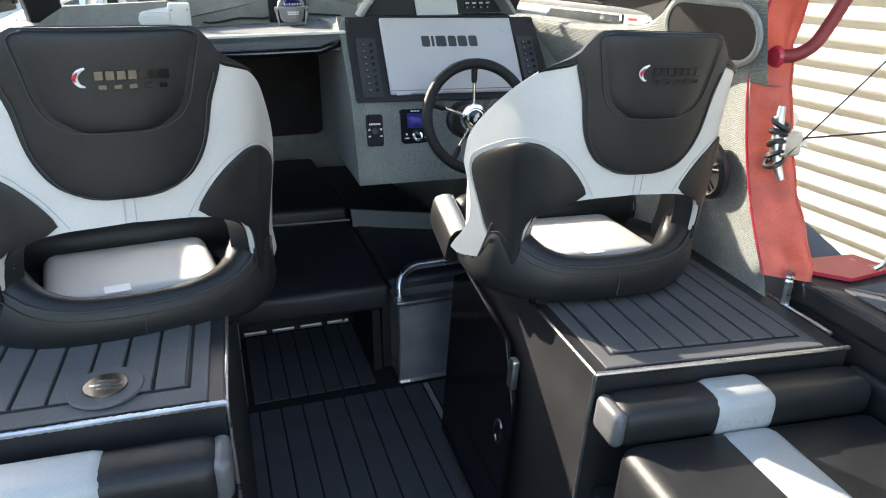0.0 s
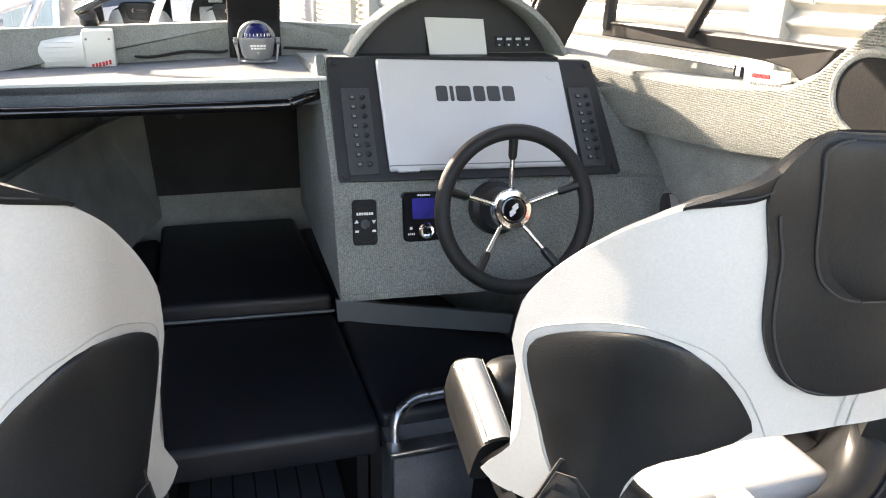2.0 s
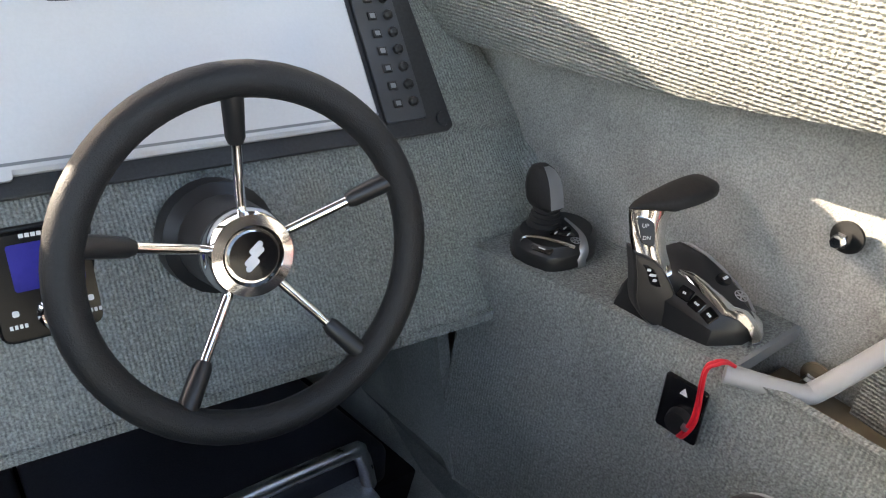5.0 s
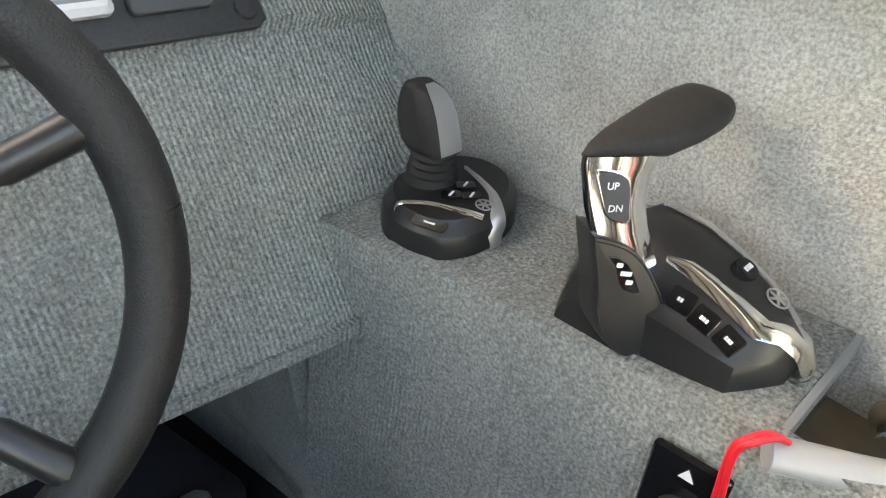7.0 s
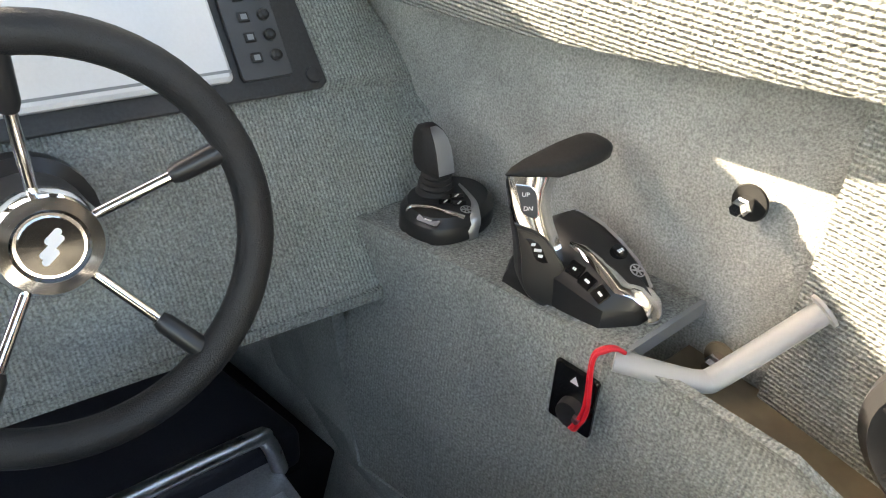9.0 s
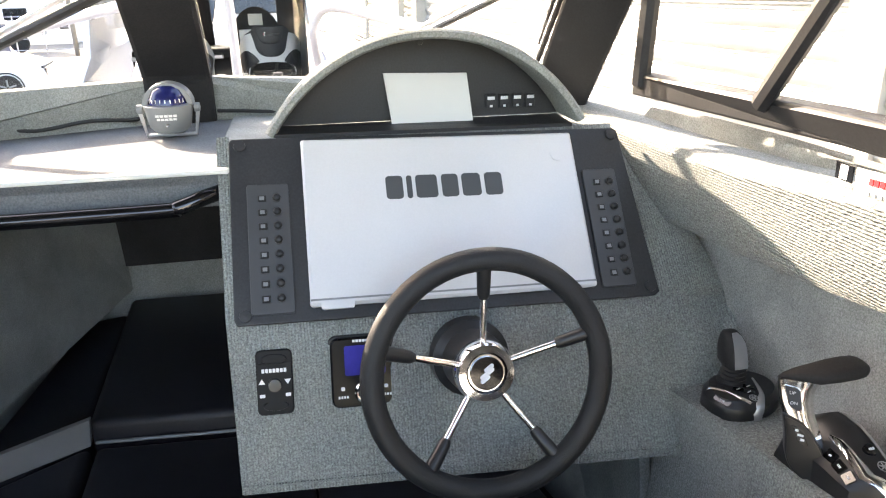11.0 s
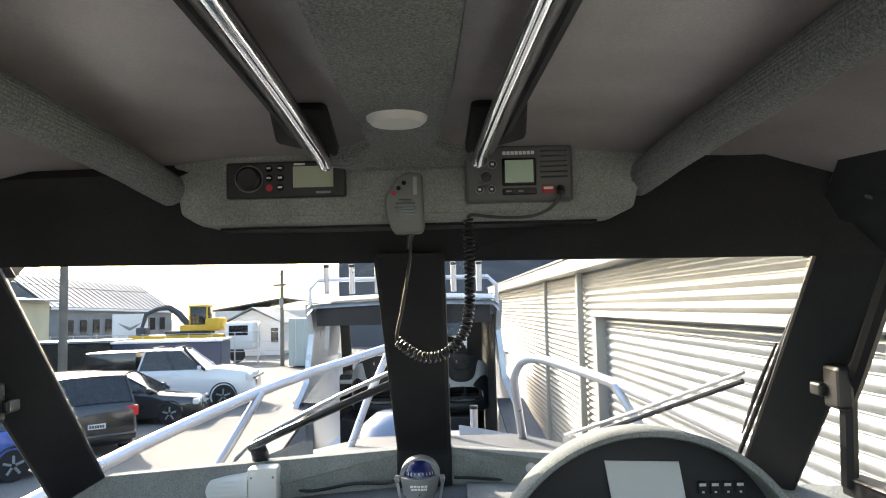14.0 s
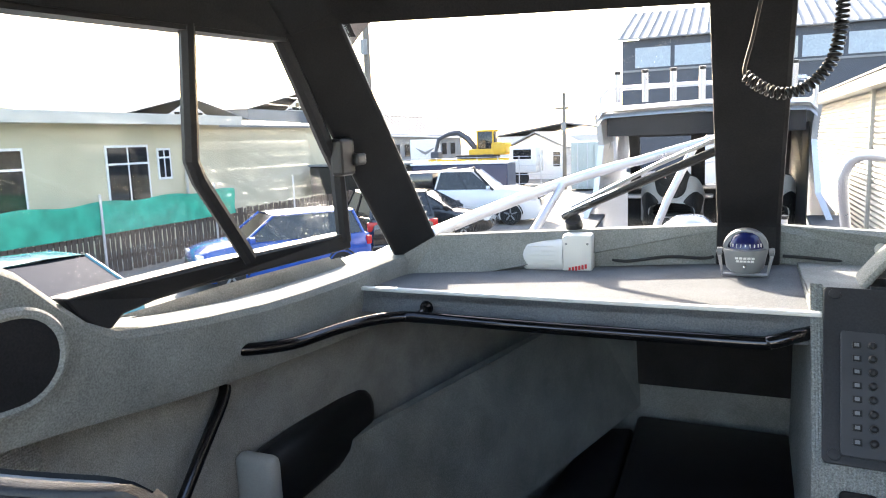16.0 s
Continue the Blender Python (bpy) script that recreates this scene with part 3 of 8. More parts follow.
# steering wheel
WC = Vector((0.4668, 2.5374, 1.0188))
mW = basis(WC, (1, -0.0094, -0.01), (0, 0.2847, 1))
wheel = thing("steering_wheel", "black leather-rimmed steering wheel with five steel spokes", "steering wheel")
R = 0.164
part("rim", tube([mW @ Vector((R * math.cos(a), R * math.sin(a), 0.0)) for a in (2 * math.pi * k / 64 for k in range(65))], 0.0165, 16), material("grained black leather", (0.016, 0.016, 0.017), rough=0.5, vary=0.15, scale=30, bump=0.28, bump_scale=650, spec=0.35), wheel, "black leather-grained rim", True)
for k in range(5):
    a = radians(90 + 72 * k)
    d = Vector((math.cos(a), math.sin(a), 0))
    sp = part("spoke", tube([mW @ (d * 0.03 + Vector((0, 0, -0.034))), mW @ (d * 0.162)], 0.0052, 10), M_chrome, wheel, "polished steel rod", True)
    part("sleeve", tube([mW @ (d * 0.108 + Vector((0, 0, -0.0145))), mW @ (d * 0.114 + Vector((0, 0, -0.0125))), mW @ (d * 0.162)], [0.007, 0.0095, 0.011], 10), M_plastic, sp, "", True)
mH = mW @ pose(0, 0, -0.036)
part("hub", lathe([(0.0, -0.02), (0.040, -0.02), (0.045, 0.0), (0.045, 0.012), (0.040, 0.02), (0.030, 0.021), (0.027, 0.017), (0.0, 0.017)], 32, mH), M_chrome, wheel, "polished steel hub ring", True)
cap = part("cap", lathe([(0.0, 0.017), (0.024, 0.017), (0.024, 0.021), (0.0, 0.0215)], 24, mH), M_gloss, wheel, "black centre cap")
for i, (ox, oy, wd) in enumerate(((0.003, 0.008, 0.016), (0.0, 0.0, 0.024), (-0.003, -0.008, 0.016))):
    part("emblem", plate(wd, 0.006, 0.0008, 0.003, mH @ pose(ox, oy, 0.0214, 0, 0, 35)), M_whiteink, cap)
part("column", lathe([(0.062, -0.135), (0.060, -0.11), (0.048, -0.10), (0.045, -0.04)], 24, mW), M_plastic, wheel, "black moulded tilt housing", True)

# instrument pod above the dash
pod = thing("instrument_pod", "carpet-hooded arched instrument pod on the dash", "instrument pod")
PC, PW, PH = 0.468, 0.278, 0.158
RAD = (PW * PW + PH * PH) / (2 * PH)
def arch(rad_off, y, tip=0.0, n=28):
    z0 = 1.290 + PH - RAD
    half = math.asin(min(1, PW / RAD))
    return [(PC + (RAD + rad_off) * math.sin(a), y, z0 + (RAD + rad_off) * math.cos(a)) for a in (-half + 2 * half * k / n for k in range(n + 1))]


rows = [arch(-0.010, 3.045), arch(-0.010, 2.93), arch(-0.006, 2.923), arch(0.003, 2.922), arch(0.008, 2.93), arch(-0.001, 3.03), arch(-0.008, 3.05), arch(-0.03, 3.052)]
part("hood", loft(rows), M_carpet, pod, "grey carpet hood", True)
face = arch(-0.0105, 3.03)
part("face", slab(face, (0, 0.01, 0)), M_panel, pod, "black face plate")
part("tray", slab([(0.20, 2.905, 1.2885), (0.735, 2.945, 1.274), (0.735, 3.028, 1.277), (0.20, 3.028, 1.279)], (0, 0, 0.006)), M_panel, pod, "black tray in front of the gauges")
part("card", slab([(0.398, 3.026, 1.372), (0.553, 3.022, 1.368), (0.562, 3.000, 1.272), (0.41, 3.004, 1.272)], (0, 0.004, 0)), M_paper, pod, "white card taped over a gauge")
part("button", lathe([(0, 0), (0.006, 0), (0.005, 0.003), (0, 0.003)], 12, pose(0.468, 3.03, 1.425, 90)), M_plastic, pod)
for i in range(4):
    key = part("key", box((0.592 + 0.026 * i, 3.022, 1.300), (0.610 + 0.026 * i, 3.03, 1.325), 0.001, None, 1), M_panel, pod)
    part("legend", box((0.594 + 0.026 * i, 3.0212, 1.316), (0.608 + 0.026 * i, 3.022, 1.322)), M_whiteink, key)
    part("legend", box((0.599 + 0.026 * i, 3.0212, 1.302), (0.604 + 0.026 * i, 3.022, 1.306)), M_whiteink, key)


# ---------- seats ----------
M_palethread = material("pale thread", (0.40, 0.40, 0.39), rough=0.8, vary=0.1, scale=200)
M_thread = material("dark thread", (0.028, 0.028, 0.03), rough=0.7, vary=0.2, scale=200)
def dense(rows, n=30):
    """More rows between the given ones of (z, s from, s to), with their corners rounded off."""
    lo, hi = [(z, a) for z, a, c in rows], [(z, c) for z, a, c in rows]
    z0, z1 = rows[0][0], rows[-1][0]
    out = []
    for k in range(n + 1):
        z = z0 + (z1 - z0) * (0.5 - 0.5 * math.cos(math.pi * k / n))
        d = min(0.016, z - z0, z1 - z)
        out.append((z, smooth_table(lo, z, d), smooth_table(hi, z, d)))
    return out


RECLINE = [0.048]
# how far the inner edge of the back sinks below the outer one, in the middle and along the wings
SINK = [0.024, 0.0]


def sink(s):
    return SINK[0] + (SINK[1] - SINK[0]) * min(1, max(0, (abs(s) - 0.15) / 0.08))


# plan of the back: a bowed middle, then a bend into two straight wings
FLAT, BOW, BEND, TURN, FLARE = 0.167, 0.751, 0.128, 0.869, 0.037


def seat_skin(s, z, off=0.0):
    """The outside of the wrap-round seat back, by the length s along its plan and the height z; off: outwards."""
    g = 1 if s >= 0 else -1
    a = abs(s)
    lean = -RECLINE[0] * (z - 0.27)
    b = math.atan(2 * BOW * FLAT)
    px, py, ang = FLAT, BOW * FLAT * FLAT, b
    if a <= FLAT:
        px, py, ang = a, BOW * a * a, math.atan(2 * BOW * a)
    else:
        t = min(TURN, (a - FLAT) / BEND)
        ang = b + t
        rest = max(0.0, a - FLAT - BEND * TURN)
        px += BEND * (math.sin(ang) - math.sin(b)) + rest * math.cos(ang)
        py += BEND * (math.cos(b) - math.cos(ang)) + rest * math.sin(ang)
    px += FLARE * (z - 0.27) * min(1, a / 0.3)
    return Vector((g * (px + math.sin(ang) * off), py - math.cos(ang) * off + lean, z))


TOP = [(0.0, 0.631), (0.115, 0.631), (0.132, 0.625), (0.144, 0.615), (0.158, 0.596), (0.172, 0.580), (0.20, 0.567), (0.25, 0.540), (0.30, 0.505), (0.355, 0.456), (0.395, 0.412), (0.420, 0.375), (0.430, 0.345), (0.436, 0.30)]
LOW = [(0.0, 0.296), (0.10, 0.290), (0.13, 0.285), (0.17, 0.275), (0.200, 0.262), (0.224, 0.243), (0.238, 0.218), (0.246, 0.180), (0.254, 0.125), (0.268, 0.112), (0.29, 0.112), (0.305, 0.114), (0.33, 0.110), (0.36, 0.103), (0.405, 0.092), (0.425, 0.094), (0.438, 0.108)]
# how far forward the wing reaches at each height
EDGE = [(0.05, 0.452), (0.085, 0.464), (0.11, 0.452), (0.14, 0.424), (0.17, 0.398), (0.21, 0.391), (0.26, 0.398), (0.305, 0.415), (0.35, 0.430), (0.40, 0.436)]


def wing(s, z):
    """Draws the front of the wing in or out to its edge."""
    a = abs(s)
    if a <= 0.30:
        return s
    return math.copysign(0.30 + (a - 0.30) / 0.136 * (smooth_table(EDGE, z, 0.03) - 0.30), s)


def seat_patch(rows, puff, n=14):
    """An upholstered panel: rows of (z, s from, s to), swollen in the middle."""
    out, inn = [], []
    m = len(rows)
    for i, (z, sa, sb) in enumerate(rows):
        ez = 1 - abs(2 * i / (m - 1) - 1) ** 6
        o, q = [], []
        for k in range(n + 1):
            e = 2 * k / n - 1
            s = sa + (sb - sa) * k / n
            o.append(seat_skin(s, z, 0.001 + puff * (0.35 + 0.65 * (1 - abs(e) ** 4) * ez)))
            q.append(seat_skin(s, z, -0.004))
        out.append(o)
        inn.append(q)
    b = loft([r + q[::-1] for r, q in zip(out, inn)], None, closed=True, caps=True)
    return b


def stitch_line(points, off, seat, name="stitching", mat=None, r=0.0016):
    return part(name, tube([seat_skin(s, z, off) for s, z in points], r, 6, smooth_steps=4), mat or M_thread, seat)


def back_depth(z):
    return 0.05 - 0.026 * min(1, max(0, (z - 0.38) / 0.2))


def helm_seat():
    seat = thing("helm_chair", "black and white wrap-round helm seat on its box", "seat", "helm seats")
    cols = []
    for k in range(81):
        s = -0.436 + 0.872 * k / 80
        a = abs(s)
        zt, zl = smooth_table(TOP, a), smooth_table(LOW, a)
        zs = [zl + (zt - zl) * j / 10 for j in range(11)]
        cols.append([seat_skin(wing(s, z), z, 0.0) for z in zs] + [seat_skin(wing(s, zt), zt + 0.006 * min(1, max(0, (a - 0.20) / 0.05)), -0.014)] + [seat_skin(wing(s, z), z - sink(s) * (z - zl) / (zt - zl), -back_depth(z)) for z in zs[::-1]])
    part("backrest", loft(cols, None, closed=True, caps=True), M_white, seat, "white vinyl wrap-round back", True)
    lin = []
    for k in range(73):
        s = -0.4445 + 0.889 * k / 72
        zt, zl = smooth_table(TOP, abs(s)) + 0.004, smooth_table(LOW, abs(s)) + (0.01 if abs(s) < 0.12 else -0.006)
        zs = [zl + (zt - zl) * j / 8 for j in range(9)]
        lin.append([seat_skin(wing(s, z), z, -0.012) for z in zs] + [seat_skin(wing(s, z), z, -0.012 - back_depth(z) + 0.008 * abs(j - 4) / 4) for j, z in enumerate(zl + (zt - sink(s) - zl) * (8 - i) / 8 for i in range(9))])
    part("lining", loft(lin, None, closed=True, caps=True), M_vinyl, seat, "black vinyl inner lining of the back", True)
    # the lining is drawn over the shoulders and sewn down outside
    for sg in (1, -1):
        fold, hem = [], []
        for k in range(25):
            a = 0.135 + 0.105 * k / 24
            zt = smooth_table(TOP, a) + 0.004
            w = 0.004 + 0.025 * max(0.0, 1 - (a - 0.135) / 0.10)
            zs = [zt - w * j / 5 for j in range(6)]
            fold.append([seat_skin(wing(sg * a, z), z, -0.016) for z in zs[:1]] + [seat_skin(wing(sg * a, z), z, 0.0045 - 0.0025 * (j / 5) ** 3) for j, z in enumerate(zs)] + [seat_skin(wing(sg * a, zs[-1]), zs[-1], -0.004)])
            hem.append(seat_skin(wing(sg * a, zs[-1]), zs[-1] + 0.006, 0.0048))
        part("shoulder_wrap", loft(fold), M_vinyl, seat, "black vinyl folded over the shoulder", True)
        part("stitching", tube(hem[:18], 0.0011, 5), M_thread, seat, "", True)
    SH = [(0.343, 0.03), (0.346, 0.06), (0.358, 0.094), (0.385, 0.120), (0.424, 0.139), (0.465, 0.147), (0.505, 0.152), (0.532, 0.161), (0.550, 0.166), (0.566, 0.171), (0.577, 0.1735), (0.588, 0.169), (0.602, 0.160), (0.615, 0.152), (0.626, 0.143), (0.634, 0.126)]
    part("back_panel", seat_patch(dense([(z, -s, s) for z, s in SH]), 0.012, 24), M_vinyl, seat, "black vinyl shield-shaped back panel", True)
    HR = [(0.464, 0.05), (0.467, 0.068), (0.476, 0.086), (0.490, 0.102), (0.517, 0.115), (0.556, 0.123), (0.592, 0.130), (0.613, 0.134), (0.624, 0.128), (0.630, 0.112)]
    head = part("headrest", seat_patch(dense([(z, -s, s) for z, s in HR]), 0.019, 20), M_vinyl, seat, "raised black headrest pad", True)
    for sg in (1, -1):
        stitch_line([(sg * s, z) for z, s in HR], 0.0125, seat)
        stitch_line([(sg * (s - 0.008), z + 0.004) for z, s in SH[:9]], 0.0085, seat)
    stitch_line([(-0.05, 0.464), (0, 0.463), (0.05, 0.464)], 0.014, seat)
    SIDE = [(0.106, 0.252, 0.268), (0.115, 0.252, 0.280), (0.13, 0.250, 0.298), (0.15, 0.246, 0.318), (0.19, 0.243, 0.345), (0.218, 0.238, 0.356), (0.24, 0.226, 0.365), (0.258, 0.206, 0.374), (0.272, 0.176, 0.380), (0.281, 0.140, 0.384), (0.288, 0.106, 0.387), (0.309, 0.118, 0.394), (0.332, 0.133, 0.395), (0.350, 0.146, 0.378), (0.366, 0.162, 0.350), (0.383, 0.178, 0.315), (0.394, 0.195, 0.288), (0.401, 0.214, 0.262), (0.4035, 0.228, 0.248)]
    for sg in (1, -1):
        part("side_panel", seat_patch([(z, sg * a, sg * c) for z, a, c in dense(SIDE)], 0.007, 16), M_vinyl, seat, "black vinyl side panel", True)
        arc = [(a - 0.008, z + 0.004) for z, a, c in SIDE[10:]] + [(c + 0.004, z + 0.008) for z, a, c in SIDE[:11:-1]] + [(c + 0.007, z) for z, a, c in SIDE[11:2:-1]]
        stitch_line([(sg * q, z) for q, z in arc], 0.0008, seat, "stitching", M_palethread, 0.0009)
        for q in (0.009,):
            part("seam", tube([seat_skin(sg * q, z, 0.002) for z in (0.299, 0.32, 0.342)], 0.0010, 5), M_palethread, seat)
    # embossed badge: a small coloured mark and two rows of dark blocks
    def on_back(x, z, off=0.022):
        return seat_skin(x, z, off)
    for n, z0, z1, st0, pitch, wd in ((7, 0.553, 0.568, -0.026, 0.0158, 0.0130), (5, 0.538, 0.546, -0.022, 0.0220, 0.0120)):
        for i in range(n):
            x0 = st0 + pitch * i
            part("badge", slab([on_back(x0, z0), on_back(x0 + wd, z0), on_back(x0 + wd, z1), on_back(x0, z1)], (0, -0.0016, 0), 0.0006), M_gloss, head)
    part("emblem", tube([on_back(x, z) for x, z in ((-0.037, 0.573), (-0.047, 0.567), (-0.052, 0.557), (-0.047, 0.546), (-0.039, 0.543))], [0.0015, 0.0036, 0.0046, 0.003, 0.001], 8, smooth_steps=4), M_whiteink, head, "small white and red embroidered mark", True)
    part("emblem", tube([on_back(x, z, 0.0265) for x, z in ((-0.047, 0.567), (-0.053, 0.559), (-0.052, 0.552))], [0.001, 0.0035, 0.001], 8, smooth_steps=4), M_redprint, head, "", True)
    # bucket: a bolster ring, a bowl under it, the cushion and its front roll
    secs, lip = [], []
    for k in range(56):
        a = 2 * math.pi * k / 56
        ca, sa = math.cos(a), math.sin(a)
        q = 1 / (abs(ca) ** 2.5 + abs(sa) ** 2.5) ** 0.4
        back = max(0.0, -sa)
        # the rim is low behind, climbs to the shoulders and falls again in front
        rim = lerp_table([(0.0, 0.084), (0.25, 0.098), (0.36, 0.165), (0.42, 0.21), (0.50, 0.228), (0.62, 0.195), (0.76, 0.158), (0.88, 0.140), (1.0, 0.134)], back)
        prof = [(0.66, 0.025), (0.84, 0.028), (0.93, 0.038), (0.985, 0.060), (1.0, 0.085), (0.985, max(0.10, 0.086 + (rim - 0.09) * 0.55)), (0.955, rim - 0.011), (0.915, rim + 0.001), (0.86, rim + 0.005), (0.79, rim), (0.74, rim - 0.014), (0.70, 0.082 + (rim - 0.09) * 0.5), (0.675, 0.08), (0.66, 0.06)]
        pts = [Vector((0.300 * q * ca * r, 0.222 + 0.215 * q * sa * r, z)) for r, z in prof]
        secs.append(pts)
        lip.append(pts[6] + Vector((ca, sa, 0)) * 0.003)
    part("bolster", loft(secs + secs[:1], None, closed=True, caps=False), M_vinyl, seat, "rolled black vinyl bucket base", True)
    part("piping", tube([lip[i] for i in range(29, 56)], 0.0028, 6), M_thread, seat, "", True)
    part("stitching", tube([p + Vector((0, 0, -0.018)) + Vector((p.x, p.y - 0.222, 0)).normalized() * 0.006 for p in lip[31:54]], 0.0013, 5), M_thread, seat, "", True)
    part("seam", tube([(0.0, 0.0105, 0.106), (0.0, 0.0045, 0.085), (0.0, 0.007, 0.05)], 0.0014, 5), M_thread, seat, "", True)
    part("base", box((-0.18, 0.06, 0.012), (0.18, 0.36, 0.08), 0.02, None, 2), M_vinyl, seat, "", True)
    part("seat_cushion", box((-0.172, 0.085, 0.06), (0.172, 0.36, 0.124), 0.028, None, 3), M_white, seat, "white vinyl seat cushion", True)
    roll = part("front_roll", box((-0.262, 0.352, 0.055), (0.290, 0.450, 0.178), 0.045, None, 4), M_vinyl, seat, "black padded flip-up front roll", True)
    part("stitching", tube([(0.262, 0.401 + 0.0465 * math.cos(a), 0.122 + 0.0555 * math.sin(a)) for a in (math.pi * k / 14 for k in range(15))], 0.0013, 5), M_palethread, roll, "", True)
    part("tag", box((-0.062, 0.056, 0.1385), (-0.014, 0.088, 0.1410), 0.001, None, 1), M_whiteink, seat, "small white care tag")
    # flip-up armrest beside the wing: black body, cream crown with two lines of stitching
    axis = [Vector(p) for p in ((-0.300, 0.440, 0.160), (-0.300, 0.433, 0.168), (-0.300, 0.418, 0.170), (-0.302, 0.385, 0.161), (-0.304, 0.345, 0.150), (-0.306, 0.305, 0.138), (-0.308, 0.270, 0.126))]
    size = (0.62, 0.86, 0.97, 1.0, 1.0, 1.0, 0.98)
    up = Vector((0.0, -0.37, 0.93))
    prof = [(-0.036, -0.085), (-0.038, -0.05), (-0.037, -0.014), (-0.031, -0.003), (-0.016, 0.004), (0.0, 0.006), (0.016, 0.004), (0.030, -0.003), (0.035, -0.014), (0.035, -0.05), (0.026, -0.085), (0.0, -0.098), (-0.024, -0.096)]
    axis = [p + Vector((0.022, 0, 0)) for p in axis]
    secs = [[p + Vector((x * k * 0.78, 0, 0)) + up * (y * (0.55 + 0.45 * k)) for x, y in prof] for p, k in zip(axis, size)]
    arm = part("armrest", loft(secs, None, closed=True, caps=True), M_vinyl, seat, "black padded armrest with a cream crown", True)
    crown = []
    for p in axis[2:]:
        crown.append([p + Vector((x * 0.78, 0.004, 0)) + up * y for x, y in ((-0.033, -0.010), (-0.028, 0.001), (-0.015, 0.0072), (0.0, 0.0092), (0.015, 0.0072), (0.027, 0.001), (0.032, -0.010))])
    part("crown", loft(crown), M_white, arm, "cream padded top", True)
    for x, y in ((-0.0187, 0.0040), (0.0187, 0.0035)):
        for d in (-0.0022, 0.0022):
            part("stitching", tube([p + Vector((x + d, 0.004, 0)) + up * (y + 0.0006 - d * 0.2) for p in axis[2:]], 0.0009, 5, smooth_steps=3), M_palethread, arm)
    return seat


seat_r = helm_seat()
seat_r.matrix_basis = pose(0.510, 1.734, 0.726, 0, 3.1, 1.5)
seat_r["label"] = "black and white helm seat behind the steering wheel"
RECLINE[0] = 0.044
SINK[1] = 0.024
seat_l = helm_seat()
seat_l.matrix_basis = pose(-0.491, 1.783, 0.760, 0, 1.95, 9.2)
seat_l["label"] = "black and white passenger seat beside the cabin opening"

# ---------- seat boxes ----------
def weld(points, r=0.006):
    """An uneven weld bead along an edge."""
    P = []
    for a, c in zip(points, points[1:]):
        a, c = Vector(a), Vector(c)
        n = max(2, int((c - a).length / 0.006))
        P += [a.lerp(c, k / n) for k in range(n)]
    P.append(Vector(points[-1]))
    return tube(P, [r * (0.8 + 0.3 * abs(math.sin(i * 1.3)) + random.uniform(-0.06, 0.06)) for i in range(len(P))], 7)


def seat_box(s, x0, x1, y0, y1, h, label):
    ob = thing("seat_box", label, "seat box", "seat boxes")
    part("body", box((min(s * x0, s * x1), y0, 0.0), (max(s * x0, s * x1), y1, h), 0.006), M_black, ob)
    a, c = sorted((s * (x0 + 0.03), s * (x1 - 0.06)))
    # border mat with inset strips
    part("mat_border", box((a, y0 + 0.012, h), (c, y1 - 0.03, h + 0.005), 0.003), M_mat, ob, "grey foam mat border")
    n = 8
    w = (c - a - 0.07) / n
    me = None
    for i in range(n):
        xx = a + 0.035 + w * (i + 0.5)
        if me is None:
            o = part("strip", box((-w / 2 + 0.003, y0 + 0.06, 0), (w / 2 - 0.003, y1 - 0.05, 0.005), 0.002, seg=1), M_mat, ob)
            me = o.data
        else:
            o = new("strip", me)
            o.parent = ob
        o.location = (xx, 0, h + 0.0045)
        if i:
            part("groove", box((xx - w / 2 - 0.0028, y0 + 0.06, h + 0.0045), (xx - w / 2 + 0.0028, y1 - 0.05, h + 0.0058)), M_groove, ob)
    # routed line round the strips
    part("groove", box((a + 0.03, y0 + 0.054, h + 0.0045), (c - 0.03, y0 + 0.06, h + 0.0058)), M_groove, ob)
    for xx in (a + 0.032, c - 0.032):
        part("groove", box((xx - 0.003, y0 + 0.054, h + 0.0045), (xx + 0.003, y1 - 0.05, h + 0.0058)), M_groove, ob)
    b = weld([(s * x0, y0, h), (s * x1, y0, h)], 0.0055)
    b = merge(b, weld([(s * x0, y0, h), (s * x0, y1, h)], 0.0035))
    b = merge(b, weld([(s * x0, y0, h), (s * x0, y0, 0.28)], 0.0045))
    part("weld", b, M_alu, ob, "bare metal weld bead along the edges", True)
    return ob


box_r = seat_box(1, 0.330, 0.955, 1.505, 2.26, 0.746, "black welded seat box topped with a grey grooved mat")
door = part("door", slab([(0.314, 1.80, 0.05), (0.314, 2.30, 0.05), (0.314, 2.30, 0.60), (0.314, 2.20, 0.66), (0.314, 1.88, 0.62), (0.314, 1.80, 0.48)], (-0.014, 0, 0), 0.003), M_gloss, box_r, "gloss black locker door")
part("latch", tube([(0.300, 1.86 + 0.02 * math.cos(a), 0.36 + 0.035 * math.sin(a)) for a in (2 * math.pi * k / 20 for k in range(21))], 0.004, 6), M_chrome, door)
part("hinge", box((0.292, 1.80, 0.52), (0.312, 1.83, 0.60), 0.006), M_alu, door)
box_r.matrix_basis = Matrix.Translation((0.33, 1.505, 0.746)) @ pose(0, 0, 0, 0, 4.0, -1.5) @ Matrix.Translation((-0.33, -1.505, -0.746))
box_l = seat_box(-1, 0.355, 0.955, 1.53, 2.26, 0.812, "black welded seat box with a grey mat and round deck plate")
plate_ob = part("deck_plate", lathe([(0.0, 0.0), (0.062, 0.0), (0.060, 0.004), (0.0, 0.004)], 28, pose(-0.552, 1.615, 0.8205)), M_mat, box_l)
